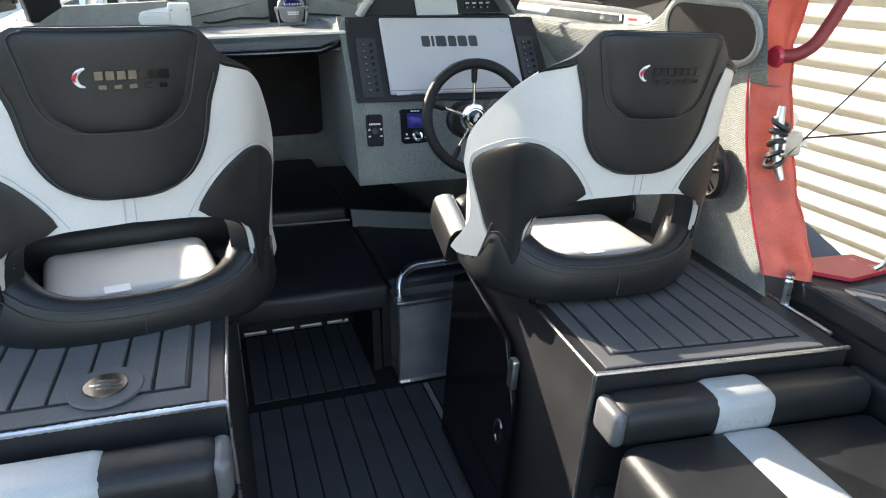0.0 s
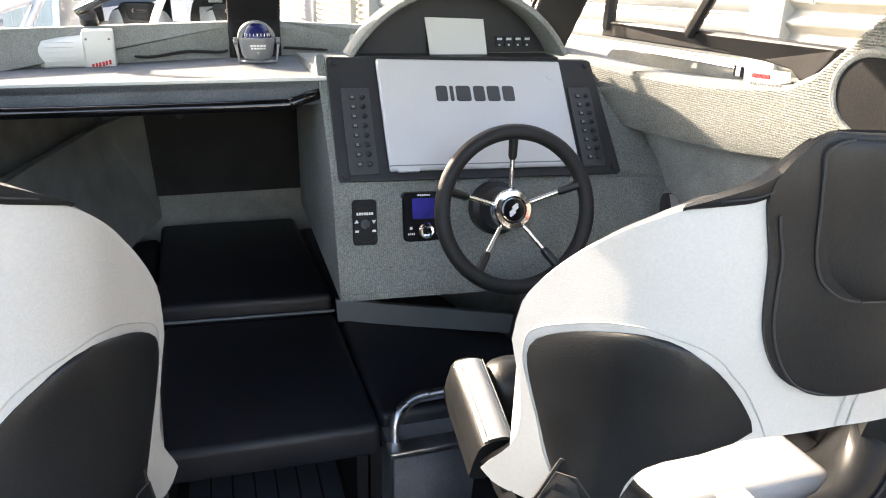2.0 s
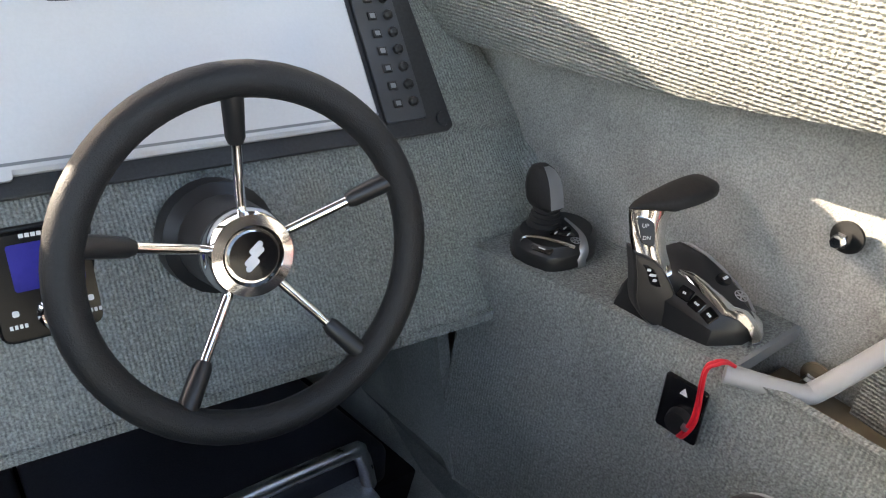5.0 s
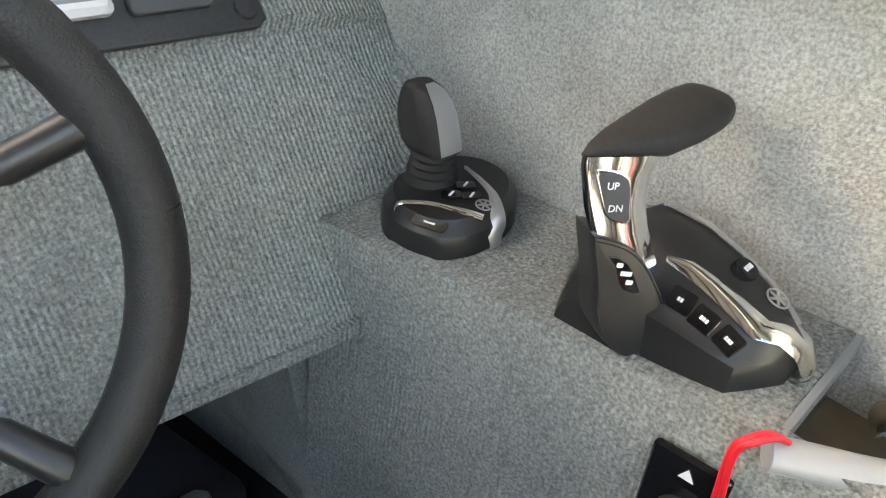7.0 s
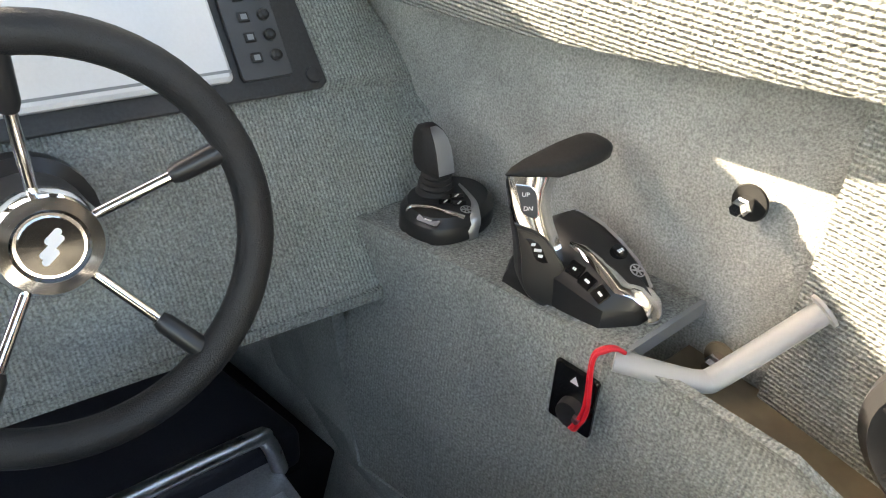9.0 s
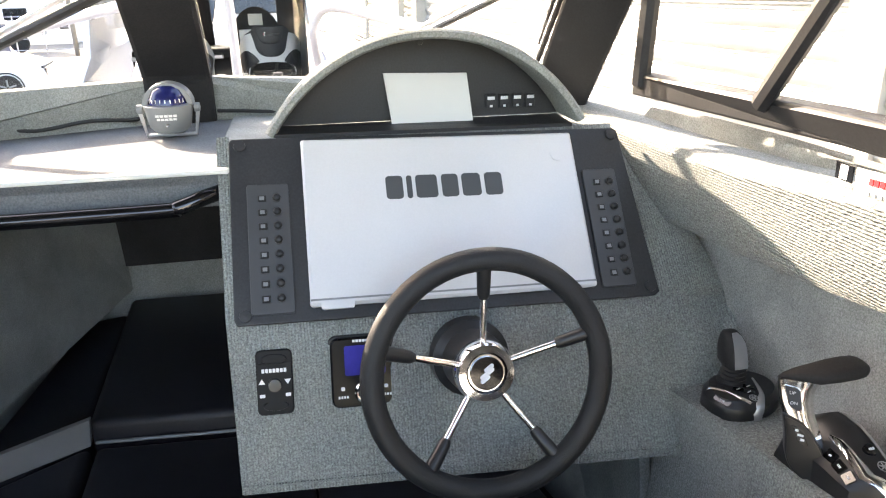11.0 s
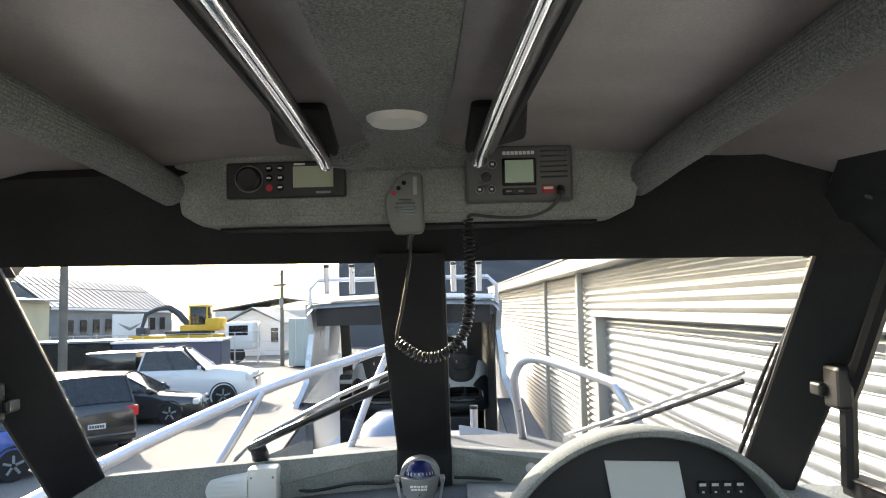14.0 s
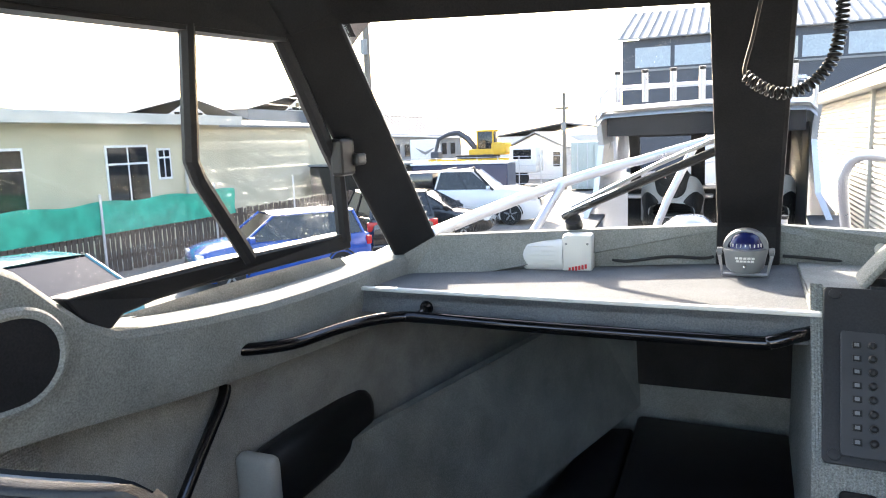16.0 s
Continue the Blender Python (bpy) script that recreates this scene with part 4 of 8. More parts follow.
# chrome badge given a gloss black colour in place of its dark reflection
badge_plate = part("badge_plate", lathe([(0.0, 0.0), (0.036, 0.0), (0.035, 0.003), (0.0, 0.003)], 28, pose(-0.552, 1.615, 0.8245)), M_gloss, plate_ob, "polished oval badge, black for its dark reflection")
for dx, dy, wd in ((0, 0.012, 0.03), (0, 0, 0.05), (0.004, -0.012, 0.035)):
    part("mark", plate(wd, 0.006, 0.0008, 0.003, pose(-0.552 + dx, 1.615 + dy, 0.8275)), M_chrome, badge_plate)
part("routed_ring", tube([(-0.552 + 0.075 * math.cos(a), 1.605 + 0.075 * math.sin(a), 0.8185) for a in (math.pi * (-0.05 + 1.1 * k / 24) for k in range(25))], 0.0025, 6), M_groove, box_l)

box_l.matrix_basis = Matrix.Translation((-0.355, 1.53, 0)) @ pose(0, 0, 0, 0, 0, -2.5) @ Matrix.Translation((0.355, -1.53, 0))

# foot rest box, starboard of the well, with its tube rail, and the port side of the well
foot = thing("footrest_box", "bare welded alloy foot box below the helm", "foot rest")
part("body", box((0.212, 2.655, 0.0), (0.72, 2.79, 0.305), 0.004), material("brushed dark alloy", (0.34, 0.345, 0.365), rough=0.42, metal=0.5, vary=0.2, scale=9, fine=0.15, worn=0.06), foot)
part("lip", box((0.206, 2.645, 0.295), (0.70, 2.70, 0.312), 0.004), M_alu, foot, "worn bright top edge")
part("weld", merge(weld([(0.212, 2.652, 0.30), (0.212, 2.652, 0.0)], 0.005), weld([(0.212, 2.648, 0.004), (0.72, 2.648, 0.004)], 0.009)), M_alu, foot, "", True)
part("rail", tube([(0.232, 2.70, 0.30), (0.232, 2.71, 0.345), (0.25, 2.725, 0.375), (0.29, 2.745, 0.392), (0.36, 2.75, 0.396), (0.66, 2.75, 0.396), (0.70, 2.75, 0.38), (0.72, 2.75, 0.30)], 0.0145, 12, smooth_steps=5), M_alu, foot, "brushed tube foot rail", True)
foot.matrix_basis = Matrix.Translation((0.020, 0.029, 0)) @ Matrix.Diagonal((1, 1, 1.08, 1))
port_box = thing("well_box", "bare alloy box along the port side of the well", "step box")
part("body", box((-0.75, 2.665, 0.0), (-0.345, 2.80, 0.335), 0.004), material("brushed pale alloy", (0.34, 0.34, 0.35), rough=0.42, metal=0.6, vary=0.2, scale=9, fine=0.15, worn=0.06), port_box)
part("weld", merge(weld([(-0.345, 2.662, 0.335), (-0.345, 2.662, 0.0)], 0.005), weld([(-0.43, 2.658, 0.004), (-0.345, 2.658, 0.004)], 0.008)), M_alu, port_box, "", True)
part("tube_end", tube([(-0.37, 2.72, 0.33), (-0.37, 2.72, 0.37)], 0.013, 12), M_alu, port_box, "", True)
port_box.location = (0.021, 0.038, 0)
structure("well_side", box((0.16, 2.79, 0.0), (0.19, 3.26, 0.26)), M_blackmatt, "black side of the foot well", "panel")
structure("well_side_port", box((-0.36, 2.80, 0.0), (-0.33, 3.26, 0.26)), M_blackmatt, "black port side of the foot well", "panel")
structure("well_back", box((-0.34, 3.19, 0.0), (0.17, 3.22, 0.26)), M_blackmatt, "black riser at the end of the foot well", "panel")
hinge = thing("piano_hinge", "bright metal hinge along the well's hatch", "hinge")
for i in range(4):
    part("leaf", box((-0.30 + 0.115 * i, 3.178, 0.012), (-0.21 + 0.115 * i, 3.188, 0.026), 0.002), M_alu, hinge)

# bunk cushions
def cushion(name, pts, th, label, bev=0.022):
    return single(name, slab(pts, (0, 0, -th), bev, None, 3), M_cushion, label, "cushion", "cabin bunk cushions", True)


cushion("bunk_cushion", [(-0.335, 2.775, 0.372), (0.222, 2.755, 0.372), (0.205, 3.39, 0.392), (-0.345, 3.43, 0.392)], 0.10, "black vinyl infill cushion across the cabin entrance")
cushion("bunk_cushion", [(0.228, 2.80, 0.372), (0.80, 2.80, 0.372), (0.72, 3.14, 0.385), (0.212, 3.36, 0.392)], 0.10, "black vinyl bunk cushion under the helm")
cushion("bunk_cushion", [(-0.352, 2.81, 0.372), (-0.80, 2.81, 0.372), (-0.74, 3.20, 0.385), (-0.36, 3.44, 0.392)], 0.10, "black vinyl bunk cushion on the port side")
cushion("bunk_cushion", [(-0.36, 3.45, 0.452), (0.20, 3.41, 0.452), (0.16, 4.18, 0.47), (-0.38, 4.20, 0.47)], 0.12, "raised black forward bunk cushion")
cushion("bunk_cushion", [(0.215, 3.42, 0.40), (0.62, 3.22, 0.40), (0.45, 4.15, 0.42), (0.175, 4.18, 0.42)], 0.12, "black forward bunk cushion along the hull")
cushion("bunk_cushion", [(-0.375, 3.47, 0.40), (-0.66, 3.25, 0.40), (-0.52, 4.15, 0.42), (-0.39, 4.19, 0.42)], 0.12, "black forward bunk cushion on the port hull")
part("piping", tube([(-0.345, 3.438, 0.396), (0.203, 3.398, 0.396)], 0.005, 6), M_greyplastic, bpy.data.objects["bunk_cushion.003"], "pale piping on its lower edge")
for s, pts in ((1, [(0.205, 3.335, 0.385), (0.72, 3.10, 0.395), (0.73, 3.10, 0.46), (0.20, 3.335, 0.465)]), (-1, [(-0.36, 3.44, 0.385), (-0.75, 3.20, 0.395), (-0.76, 3.20, 0.46), (-0.35, 3.44, 0.465)])):
    single("bunk_board", slab(pts, (0, 0.02, 0), 0.002), M_greyplastic, "grey bunk board standing between two cushions", "board", "bunk boards")
structure("bunk_base_starboard", box((0.20, 2.80, 0.0), (0.86, 4.2, 0.27)), M_blackmatt, "black bunk base under the helm", "bunk base")
structure("bunk_base_port", box((-0.86, 2.81, 0.0), (-0.35, 4.2, 0.27)), M_blackmatt, "black bunk base on the port side", "bunk base")
structure("bunk_base_forward", box((-0.37, 3.24, 0.0), (0.21, 4.2, 0.27)), M_blackmatt, "black bunk base at the bow", "bunk base")

# ---------- aft seats behind the boxes ----------
# pale grey vinyl again, with the shade on the bolster ends in its colour
M_shadedvinyl = material("grey vinyl darkened for shade", (0.10, 0.10, 0.105), rough=0.35, vary=0.1, scale=20, bump=0.15, bump_scale=400)
def bench(s, zb):
    ob = thing("aft_bench", "black vinyl aft-facing bench with a pale grey stripe", "bench", "aft benches")
    x0, x1 = s * (0.347 if s > 0 else 0.368), s * 0.955
    a, c = min(x0, x1), max(x0, x1)
    st = (0.545, 0.705) if s > 0 else (-0.75, -0.53)
    h = zb - 0.035
    part("back_bolster", box((a, 1.408, h - 0.088), (c, 1.503, h), 0.028, None, 3), M_vinyl, ob, "rolled black back bolster", True)
    part("end_cap", box((x0 - 0.016, 1.412, h - 0.084), (x0 + 0.016, 1.498, h - 0.006), 0.018, None, 3), M_shadedvinyl, ob, "pale grey bolster end, darkened for shade", True)
    part("back_stripe", box((st[0], 1.403, h - 0.092), (st[1], 1.507, h + 0.004), 0.030, None, 3), M_greyvinyl, ob, "pale grey embossed stripe", True)
    part("seat_pad", box((a, 0.62, h - 0.26), (c, 1.42, h - 0.066), 0.035, None, 3), M_vinyl, ob, "black vinyl bench cushion", True)
    part("seat_stripe", box((st[0], 0.615, h - 0.262), (st[1], 1.417, h - 0.0625), 0.035, None, 3), M_greyvinyl, ob, "pale grey seat stripe", True)
    for i in range(6):
        part("embossing", box((st[0] + 0.02 + 0.02 * i, 1.4015, h - 0.055), (st[0] + 0.033 + 0.02 * i, 1.4035, h - 0.045), 0.0015, None, 1), M_greyvinyl, ob)
    part("base", box((a + 0.02, 0.66, 0.0), (c, 1.503, h - 0.25), 0.004), M_black, ob)
    return ob


bench_r = bench(1, 0.752)
bench_r.matrix_basis = Matrix.Translation((0.33, 1.505, 0.746)) @ pose(0, 0, 0, 0, 4.0, -1.5) @ Matrix.Translation((-0.33, -1.505, -0.746))
bench_l = bench(-1, 0.822)
bench_l.matrix_basis = box_l.matrix_basis.copy()
side_pad = single("side_cushion", box((0.955, 0.62, 0.42), (1.0, 1.50, 0.655), 0.022, None, 3), M_vinyl, "black vinyl side cushion along the coaming", "cushion", "", True)

# ---------- cockpit side deck aft of the cabin ----------
for s, side in ((1, "starboard"), (-1, "port")):
    structure("side_deck_" + side, box((min(s * 1.0, s * 1.30), -2.2, 0.70), (max(s * 1.0, s * 1.30), 1.73, 0.765), 0.012), M_black, "black painted side deck along the cockpit", "side deck")
    structure("cockpit_side_" + side, box((min(s * 1.0, s * 1.03), -2.2, 0.0), (max(s * 1.0, s * 1.03), 1.73, 0.70)), M_black, "black painted cockpit side", "side panel")
    sm = thing("deck_mat", "grey grooved foam mat on the side deck", "deck mat", "side deck mats")
    part("pad", box((min(s * 1.05, s * 1.26), -1.8, 0.765), (max(s * 1.05, s * 1.26), 1.62, 0.770), 0.002), M_mat, sm)
    for i in range(1, 4):
        xx = s * (1.05 + 0.0525 * i)
        part("groove", box((xx - 0.003, -1.75, 0.770), (xx + 0.003, 1.56, 0.7712)), M_groove, sm)
# out of view: white and high so that it throws sunlight into the cabin
structure("transom", box((-1.3, -2.3, 0.0), (1.3, -2.2, 0.98), 0.02), M_whiteplastic, "unseen transom wall, made white to bounce sunlight forward", "transom")
structure("weld_post", merge(weld([(0.965, 1.70, 0.70), (0.965, 1.70, 0.79)], 0.011), weld([(0.965, 1.55, 0.70), (0.965, 2.2, 0.70)], 0.006)), M_alu, "bare metal weld where the side meets the box", "trim", True)


# ---------- overhead console and ceiling fittings ----------
OVER = Matrix.Translation((0.010, 0.056, 0.012)) @ Matrix.Diagonal((1.035, 1, 1, 1))
BEAM = Matrix.Translation((0.018, 2.72, 0)) @ Matrix.Rotation(radians(2.6), 4, "Z") @ Matrix.Translation((-0.008, -2.664, 0.012)) @ Matrix.Diagonal((1.035, 1, 1, 1))


def overhead(ob, m=OVER):
    ob.matrix_basis = m @ ob.matrix_basis
    return ob


oc = thing("overhead_console", "grey carpeted overhead console above the windscreen", "console")
FY = 2.672
outline = [(-0.400, 1.976), (-0.385, 1.872), (-0.352, 1.852), (0.352, 1.850), (0.385, 1.866), (0.413, 1.974)]
part("body", slab([(x, FY, z) for x, z in outline], (0, 0.13, 0.0), 0.006), M_carpet, oc, "", True)
part("lower_lip", slab([(-0.374, FY - 0.002, 1.866), (0.374, FY - 0.002, 1.862), (0.350, FY + 0.012, 1.848), (-0.350, FY + 0.012, 1.850)], (0, 0.01, 0.004), 0.002), M_carpet, oc, "folded carpet lip")
# thin black strip stands in for the shade under the console
structure("console_shadow_gap", box((-0.33, 2.715, 1.8455), (0.33, 2.80, 1.8505)), M_blackmatt, "black strip drawn as the shade under the overhead console", "trim")

stereo = thing("marine_stereo", "black marine stereo with a grey display in the console", "stereo")
def face(x0, z0, x1, z1, d, bevel=0.0, y=FY, bm=None):
    return box((x0, y - d, z0), (x1, y + 0.002, z1), bevel, None, 2, bm)


part("bezel", face(-0.303, 1.896, -0.100, 1.960, 0.014, 0.004), M_plastic, stereo)
part("display", face(-0.188, 1.913, -0.120, 1.950, 0.0165), M_lcd, stereo, "grey green display")
part("knob", lathe([(0.0, 0), (0.022, 0), (0.021, 0.008), (0.016, 0.012), (0.0, 0.011)], 28, basis((-0.263, FY - 0.014, 1.930), (1, 0, 0), (0, 0, 1))), M_plastic, stereo, "", True)
part("knob_ring", tube([(-0.263 + 0.023 * math.cos(a), FY - 0.015, 1.930 + 0.023 * math.sin(a)) for a in (2 * math.pi * k / 28 for k in range(29))], 0.0012, 6), M_greyplastic, stereo)
for i in range(3):
    for j in range(2):
        red = i == 2 and j == 0
        k = part("key", lathe([(0.0, 0), (0.0062, 0), (0.0055, 0.003), (0.0, 0.003)], 12, basis((-0.229 + 0.019 * j, FY - 0.014, 1.948 - 0.017 * i), (1, 0, 0), (0, 0, 1))), M_redprint if red else M_gloss, stereo)
        if not red:
            part("legend", box((-0.2325 + 0.019 * j, FY - 0.0176, 1.9465 - 0.017 * i), (-0.2255 + 0.019 * j, FY - 0.0170, 1.9495 - 0.017 * i)), M_whiteink, k)
part("mark", box((-0.187, FY - 0.0147, 1.9525), (-0.168, FY - 0.0142, 1.956)), M_whiteink, stereo)
part("mark", box((-0.150, FY - 0.0147, 1.902), (-0.125, FY - 0.0142, 1.906)), M_greyplastic, stereo)

vhf = thing("vhf_radio", "dark grey marine radio with a pale green display", "radio")
VG = material("dark grey radio case", (0.085, 0.088, 0.09), rough=0.45, vary=0.1, scale=20)
part("body", face(0.101, 1.877, 0.281, 1.976, 0.02, 0.006), VG, vhf)
part("display_frame", face(0.163, 1.905, 0.220, 1.953, 0.0225, 0.002), M_gloss, vhf)
part("display", face(0.168, 1.910, 0.215, 1.949, 0.024), material("pale green display", (0.42, 0.55, 0.42), rough=0.25, vary=0.03), vhf)
part("softkeys", face(0.163, 1.889, 0.220, 1.901, 0.022, 0.002), M_gloss, vhf)
for i in range(2):
    part("legend", face(0.169 + 0.02 * i, 1.894, 0.178 + 0.02 * i, 1.897, 0.0226), M_greyplastic, vhf)
for i in range(6):
    part("grille_slot", face(0.227, 1.918 + 0.009 * i, 0.272, 1.9205 + 0.009 * i, 0.0208), M_gloss, vhf)
part("distress_key", face(0.229, 1.891, 0.249, 1.905, 0.0235, 0.002), M_redprint, vhf, "red flip-up key")
part("legend", face(0.231, 1.897, 0.247, 1.9015, 0.0242), M_whiteink, vhf)
for x, z, r in ((0.127, 1.951, 0.013), (0.147, 1.942, 0.007), (0.136, 1.920, 0.010), (0.125, 1.899, 0.0065), (0.145, 1.899, 0.0065)):
    k = part("knob", lathe([(0.0, 0), (r, 0), (r * 0.9, 0.007), (0.0, 0.008)], 16, basis((x, FY - 0.02, z), (1, 0, 0), (0, 0, 1))), M_plastic, vhf, "", True)
    part("legend", box((x - r * 0.35, FY - 0.0286, z - r * 0.3), (x + r * 0.35, FY - 0.0279, z + r * 0.3)), M_whiteink, k) if r < 0.0095 else None
    part("ring", tube([(x + r * 1.02 * math.cos(a), FY - 0.0275, z + r * 1.02 * math.sin(a)) for a in (2 * math.pi * q / 20 for q in range(21))], 0.0008, 5), M_greyplastic, k)
for i in range(8):
    part("mark", face(0.1645 + 0.0068 * i, 1.9590, 0.1700 + 0.0068 * i, 1.9650, 0.0207), M_whiteink, vhf)
part("plug", tube([(0.258, FY - 0.018, 1.897), (0.258, FY - 0.034, 1.896), (0.2575, FY - 0.04, 1.888)], 0.007, 10, smooth_steps=3), M_plastic, vhf, "", True)

mic = thing("radio_microphone", "grey hand microphone clipped to the overhead console", "microphone")
mo = [(-0.018, 1.826), (0.026, 1.826), (0.032, 1.834), (0.030, 1.929), (0.004, 1.932), (-0.012, 1.918), (-0.031, 1.893), (-0.032, 1.868), (-0.026, 1.844)]
part("body", slab([(x, FY - 0.036, z) for x, z in mo], (0, 0.03, 0), 0.005), material("grey rubber plastic", (0.17, 0.175, 0.17), rough=0.5, vary=0.08), mic, "", True)
for i in range(5):
    w = (0.014, 0.017, 0.018, 0.016, 0.011)[i]
    part("slot", box((0.002 - w, FY - 0.0365, 1.856 + 0.0068 * i), (0.002 + w, FY - 0.0358, 1.8582 + 0.0068 * i)), M_gloss, mic)
for i, (x, z) in enumerate(((-0.017, 1.896), (-0.009, 1.904), (0.0, 1.913))):
    part("key", lathe([(0.0, 0), (0.0042, 0), (0.0035, 0.002), (0.0, 0.002)], 10, basis((x, FY - 0.0355, z), (1, 0, 0), (0, 0, 1))), M_redprint if i == 0 else M_gloss, mic)
part("plate", box((0.015, FY - 0.0372, 1.892), (0.0215, FY - 0.0355, 1.923), 0.0005, None, 1), M_greyvinyl, mic, "pale side strip")
part("collar", tube([(0.010, FY - 0.022, 1.84), (0.008, FY - 0.022, 1.825), (0.004, FY - 0.022, 1.80)], [0.008, 0.006, 0.0035], 10), M_plastic, mic, "", True)
# cord: straight from the microphone, then a coil that hangs in a loop to the radio
cord = thing("coiled_cord", "black coiled cord hanging between microphone and radio", "cord")
part("lead", tube([(0.008, FY - 0.022, 1.81), (0.006, FY - 0.022, 1.78), (-0.008, FY - 0.022, 1.70), (-0.018, FY - 0.022, 1.655), (-0.016, FY - 0.022, 1.642)], 0.0028, 8, smooth_steps=6), M_plastic, cord, "", True)
axis_line = curve_points([(-0.018, FY - 0.022, 1.645), (-0.004, FY - 0.022, 1.632), (0.014, FY - 0.022, 1.620), (0.036, FY - 0.022, 1.614), (0.060, FY - 0.022, 1.620), (0.082, FY - 0.022, 1.638), (0.096, FY - 0.022, 1.662), (0.103, FY - 0.022, 1.70), (0.105, FY - 0.022, 1.76), (0.1045, FY - 0.022, 1.85)], 40)
L0 = [0.0]
for a, c in zip(axis_line, axis_line[1:]):
    L0.append(L0[-1] + (c - a).length)
coil = []
N_TURN, SEG = 46, 12
for k in range(N_TURN * SEG + 1):
    d = L0[-1] * k / (N_TURN * SEG)
    i = max(0, min(len(L0) - 2, next((j for j, v in enumerate(L0) if v >= d), 1) - 1))
    p = axis_line[i].lerp(axis_line[i + 1], (d - L0[i]) / max(1e-9, L0[i + 1] - L0[i]))
    t = (axis_line[min(i + 2, len(axis_line) - 1)] - axis_line[max(i - 1, 0)]).normalized()
    n1 = Vector((0, 1, 0))
    n2 = t.cross(n1)
    a = 2 * math.pi * k / SEG
    coil.append(p + (n1 * math.cos(a) + n2 * math.sin(a)) * 0.0072)
part("coil", tube(coil, 0.0024, 6), M_plastic, cord, "", True)
part("tail", tube([(0.1045, FY - 0.022, 1.85), (0.112, FY - 0.025, 1.856), (0.15, FY - 0.026, 1.851), (0.20, FY - 0.027, 1.850), (0.235, FY - 0.030, 1.860), (0.255, FY - 0.036, 1.880), (0.2575, FY - 0.04, 1.888)], 0.0028, 8, smooth_steps=6), M_plastic, cord, "", True)

# ceiling beam, padded side rolls, hatch rails, dome light
b = loft([[(-0.074 * w, y, z + 0.03), (-0.068 * w, y, z + 0.004), (-0.054 * w, y, z), (0.054 * w, y, z), (0.068 * w, y, z + 0.004), (0.074 * w, y, z + 0.03)]
          for y, w, z in ((1.56, 1.05, 1.975), (2.3, 0.98, 1.968), (2.50, 0.85, 1.966), (2.58, 0.75, 1.962), (2.63, 1.15, 1.955), (2.672, 2.0, 1.94))])
overhead(structure("ceiling_beam", b, M_ribx, "grey ribbed carpet beam along the ceiling", "beam", True), BEAM)
for s, side in ((1, "starboard"), (-1, "port")):
    overhead(structure("ceiling_roll_" + side, tube([(s * 0.405, 1.56, 1.962), (s * 0.412, 2.1, 1.952), (s * 0.415, 2.50, 1.938), (s * 0.412, 2.62, 1.928), (s * 0.405, 2.70, 1.918)], 0.029, 14, smooth_steps=4), M_ribx, "carpet-covered padded roll along the ceiling", "trim", True), BEAM)
    rail = thing("hatch_rail", "polished grab rail along the ceiling hatch", "grab rail", "ceiling rails")
    part("tube", tube([(s * 0.135, 1.56, 1.972), (s * 0.131, 2.0, 1.966), (s * 0.122, 2.25, 1.950), (s * 0.113, 2.45, 1.928), (s * 0.111, 2.495, 1.920), (s * 0.111, 2.51, 1.930), (s * 0.111, 2.515, 1.945)], 0.0095, 12, smooth_steps=5), M_chrome, rail, "", True)
    part("foot", slab([(s * 0.095, 2.52, 1.935), (s * 0.185, 2.50, 1.955), (s * 0.175, 2.40, 1.985), (s * 0.10, 2.40, 1.98)], (0, 0.03, 0.025), 0.008), M_blackmatt, rail, "black moulded foot", True)
    part("flange", tube([(s * 0.148, 1.56, 1.986), (s * 0.142, 2.0, 1.980), (s * 0.134, 2.25, 1.966), (s * 0.126, 2.50, 1.945)], 0.014, 10), M_plastic, rail, "black rubber-lined track", True)
    overhead(rail, BEAM)
    overhead(structure("hatch_lip_" + side, tube([(s * 0.165, 1.56, 1.990), (s * 0.158, 2.2, 1.982), (s * 0.150, 2.48, 1.968)], 0.012, 8, smooth_steps=4), M_blackmatt, "black lip round the ceiling hatch panel", "trim", True), BEAM)
dome = thing("dome_light", "round white dome light on the ceiling beam", "ceiling light")
part("lens", lathe([(0.0, 0.004), (0.034, 0.0), (0.040, 0.006), (0.042, 0.014), (0.0, 0.016)], 28, pose(-0.002, 2.395, 1.957)), M_whiteplastic, dome, "", True)
overhead(dome, BEAM)

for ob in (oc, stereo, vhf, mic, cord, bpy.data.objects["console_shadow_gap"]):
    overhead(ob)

# ---------- things on the shelf ----------
cp = thing("compass", "grey marine compass with a blue dial in a bracket", "compass", at=(-0.004, 3.195, 1.243))
part("bowl", lathe([(0.0, 0.012), (0.030, 0.012), (0.039, 0.022), (0.044, 0.05), (0.046, 0.056), (0.046, 0.064), (0.038, 0.066)], 32), M_greyplastic, cp, "", True)
part("dome", lathe([(0.037, 0.062), (0.035, 0.078), (0.028, 0.092), (0.016, 0.100), (0.0, 0.102)], 28, caps=False), M_bluedial, cp, "deep blue dial under a dome", True)
hood = []
for k in range(15):
    a = math.pi * k / 14
    hood.append([(rr * math.cos(a) * 1.0, yy, 0.062 + rr * math.sin(a) * 0.92) for rr, yy in ((0.037, -0.012), (0.047, -0.010), (0.047, 0.03), (0.037, 0.03))])
part("hood", loft(hood, None, closed=True, caps=True), M_greyplastic, cp, "", True)
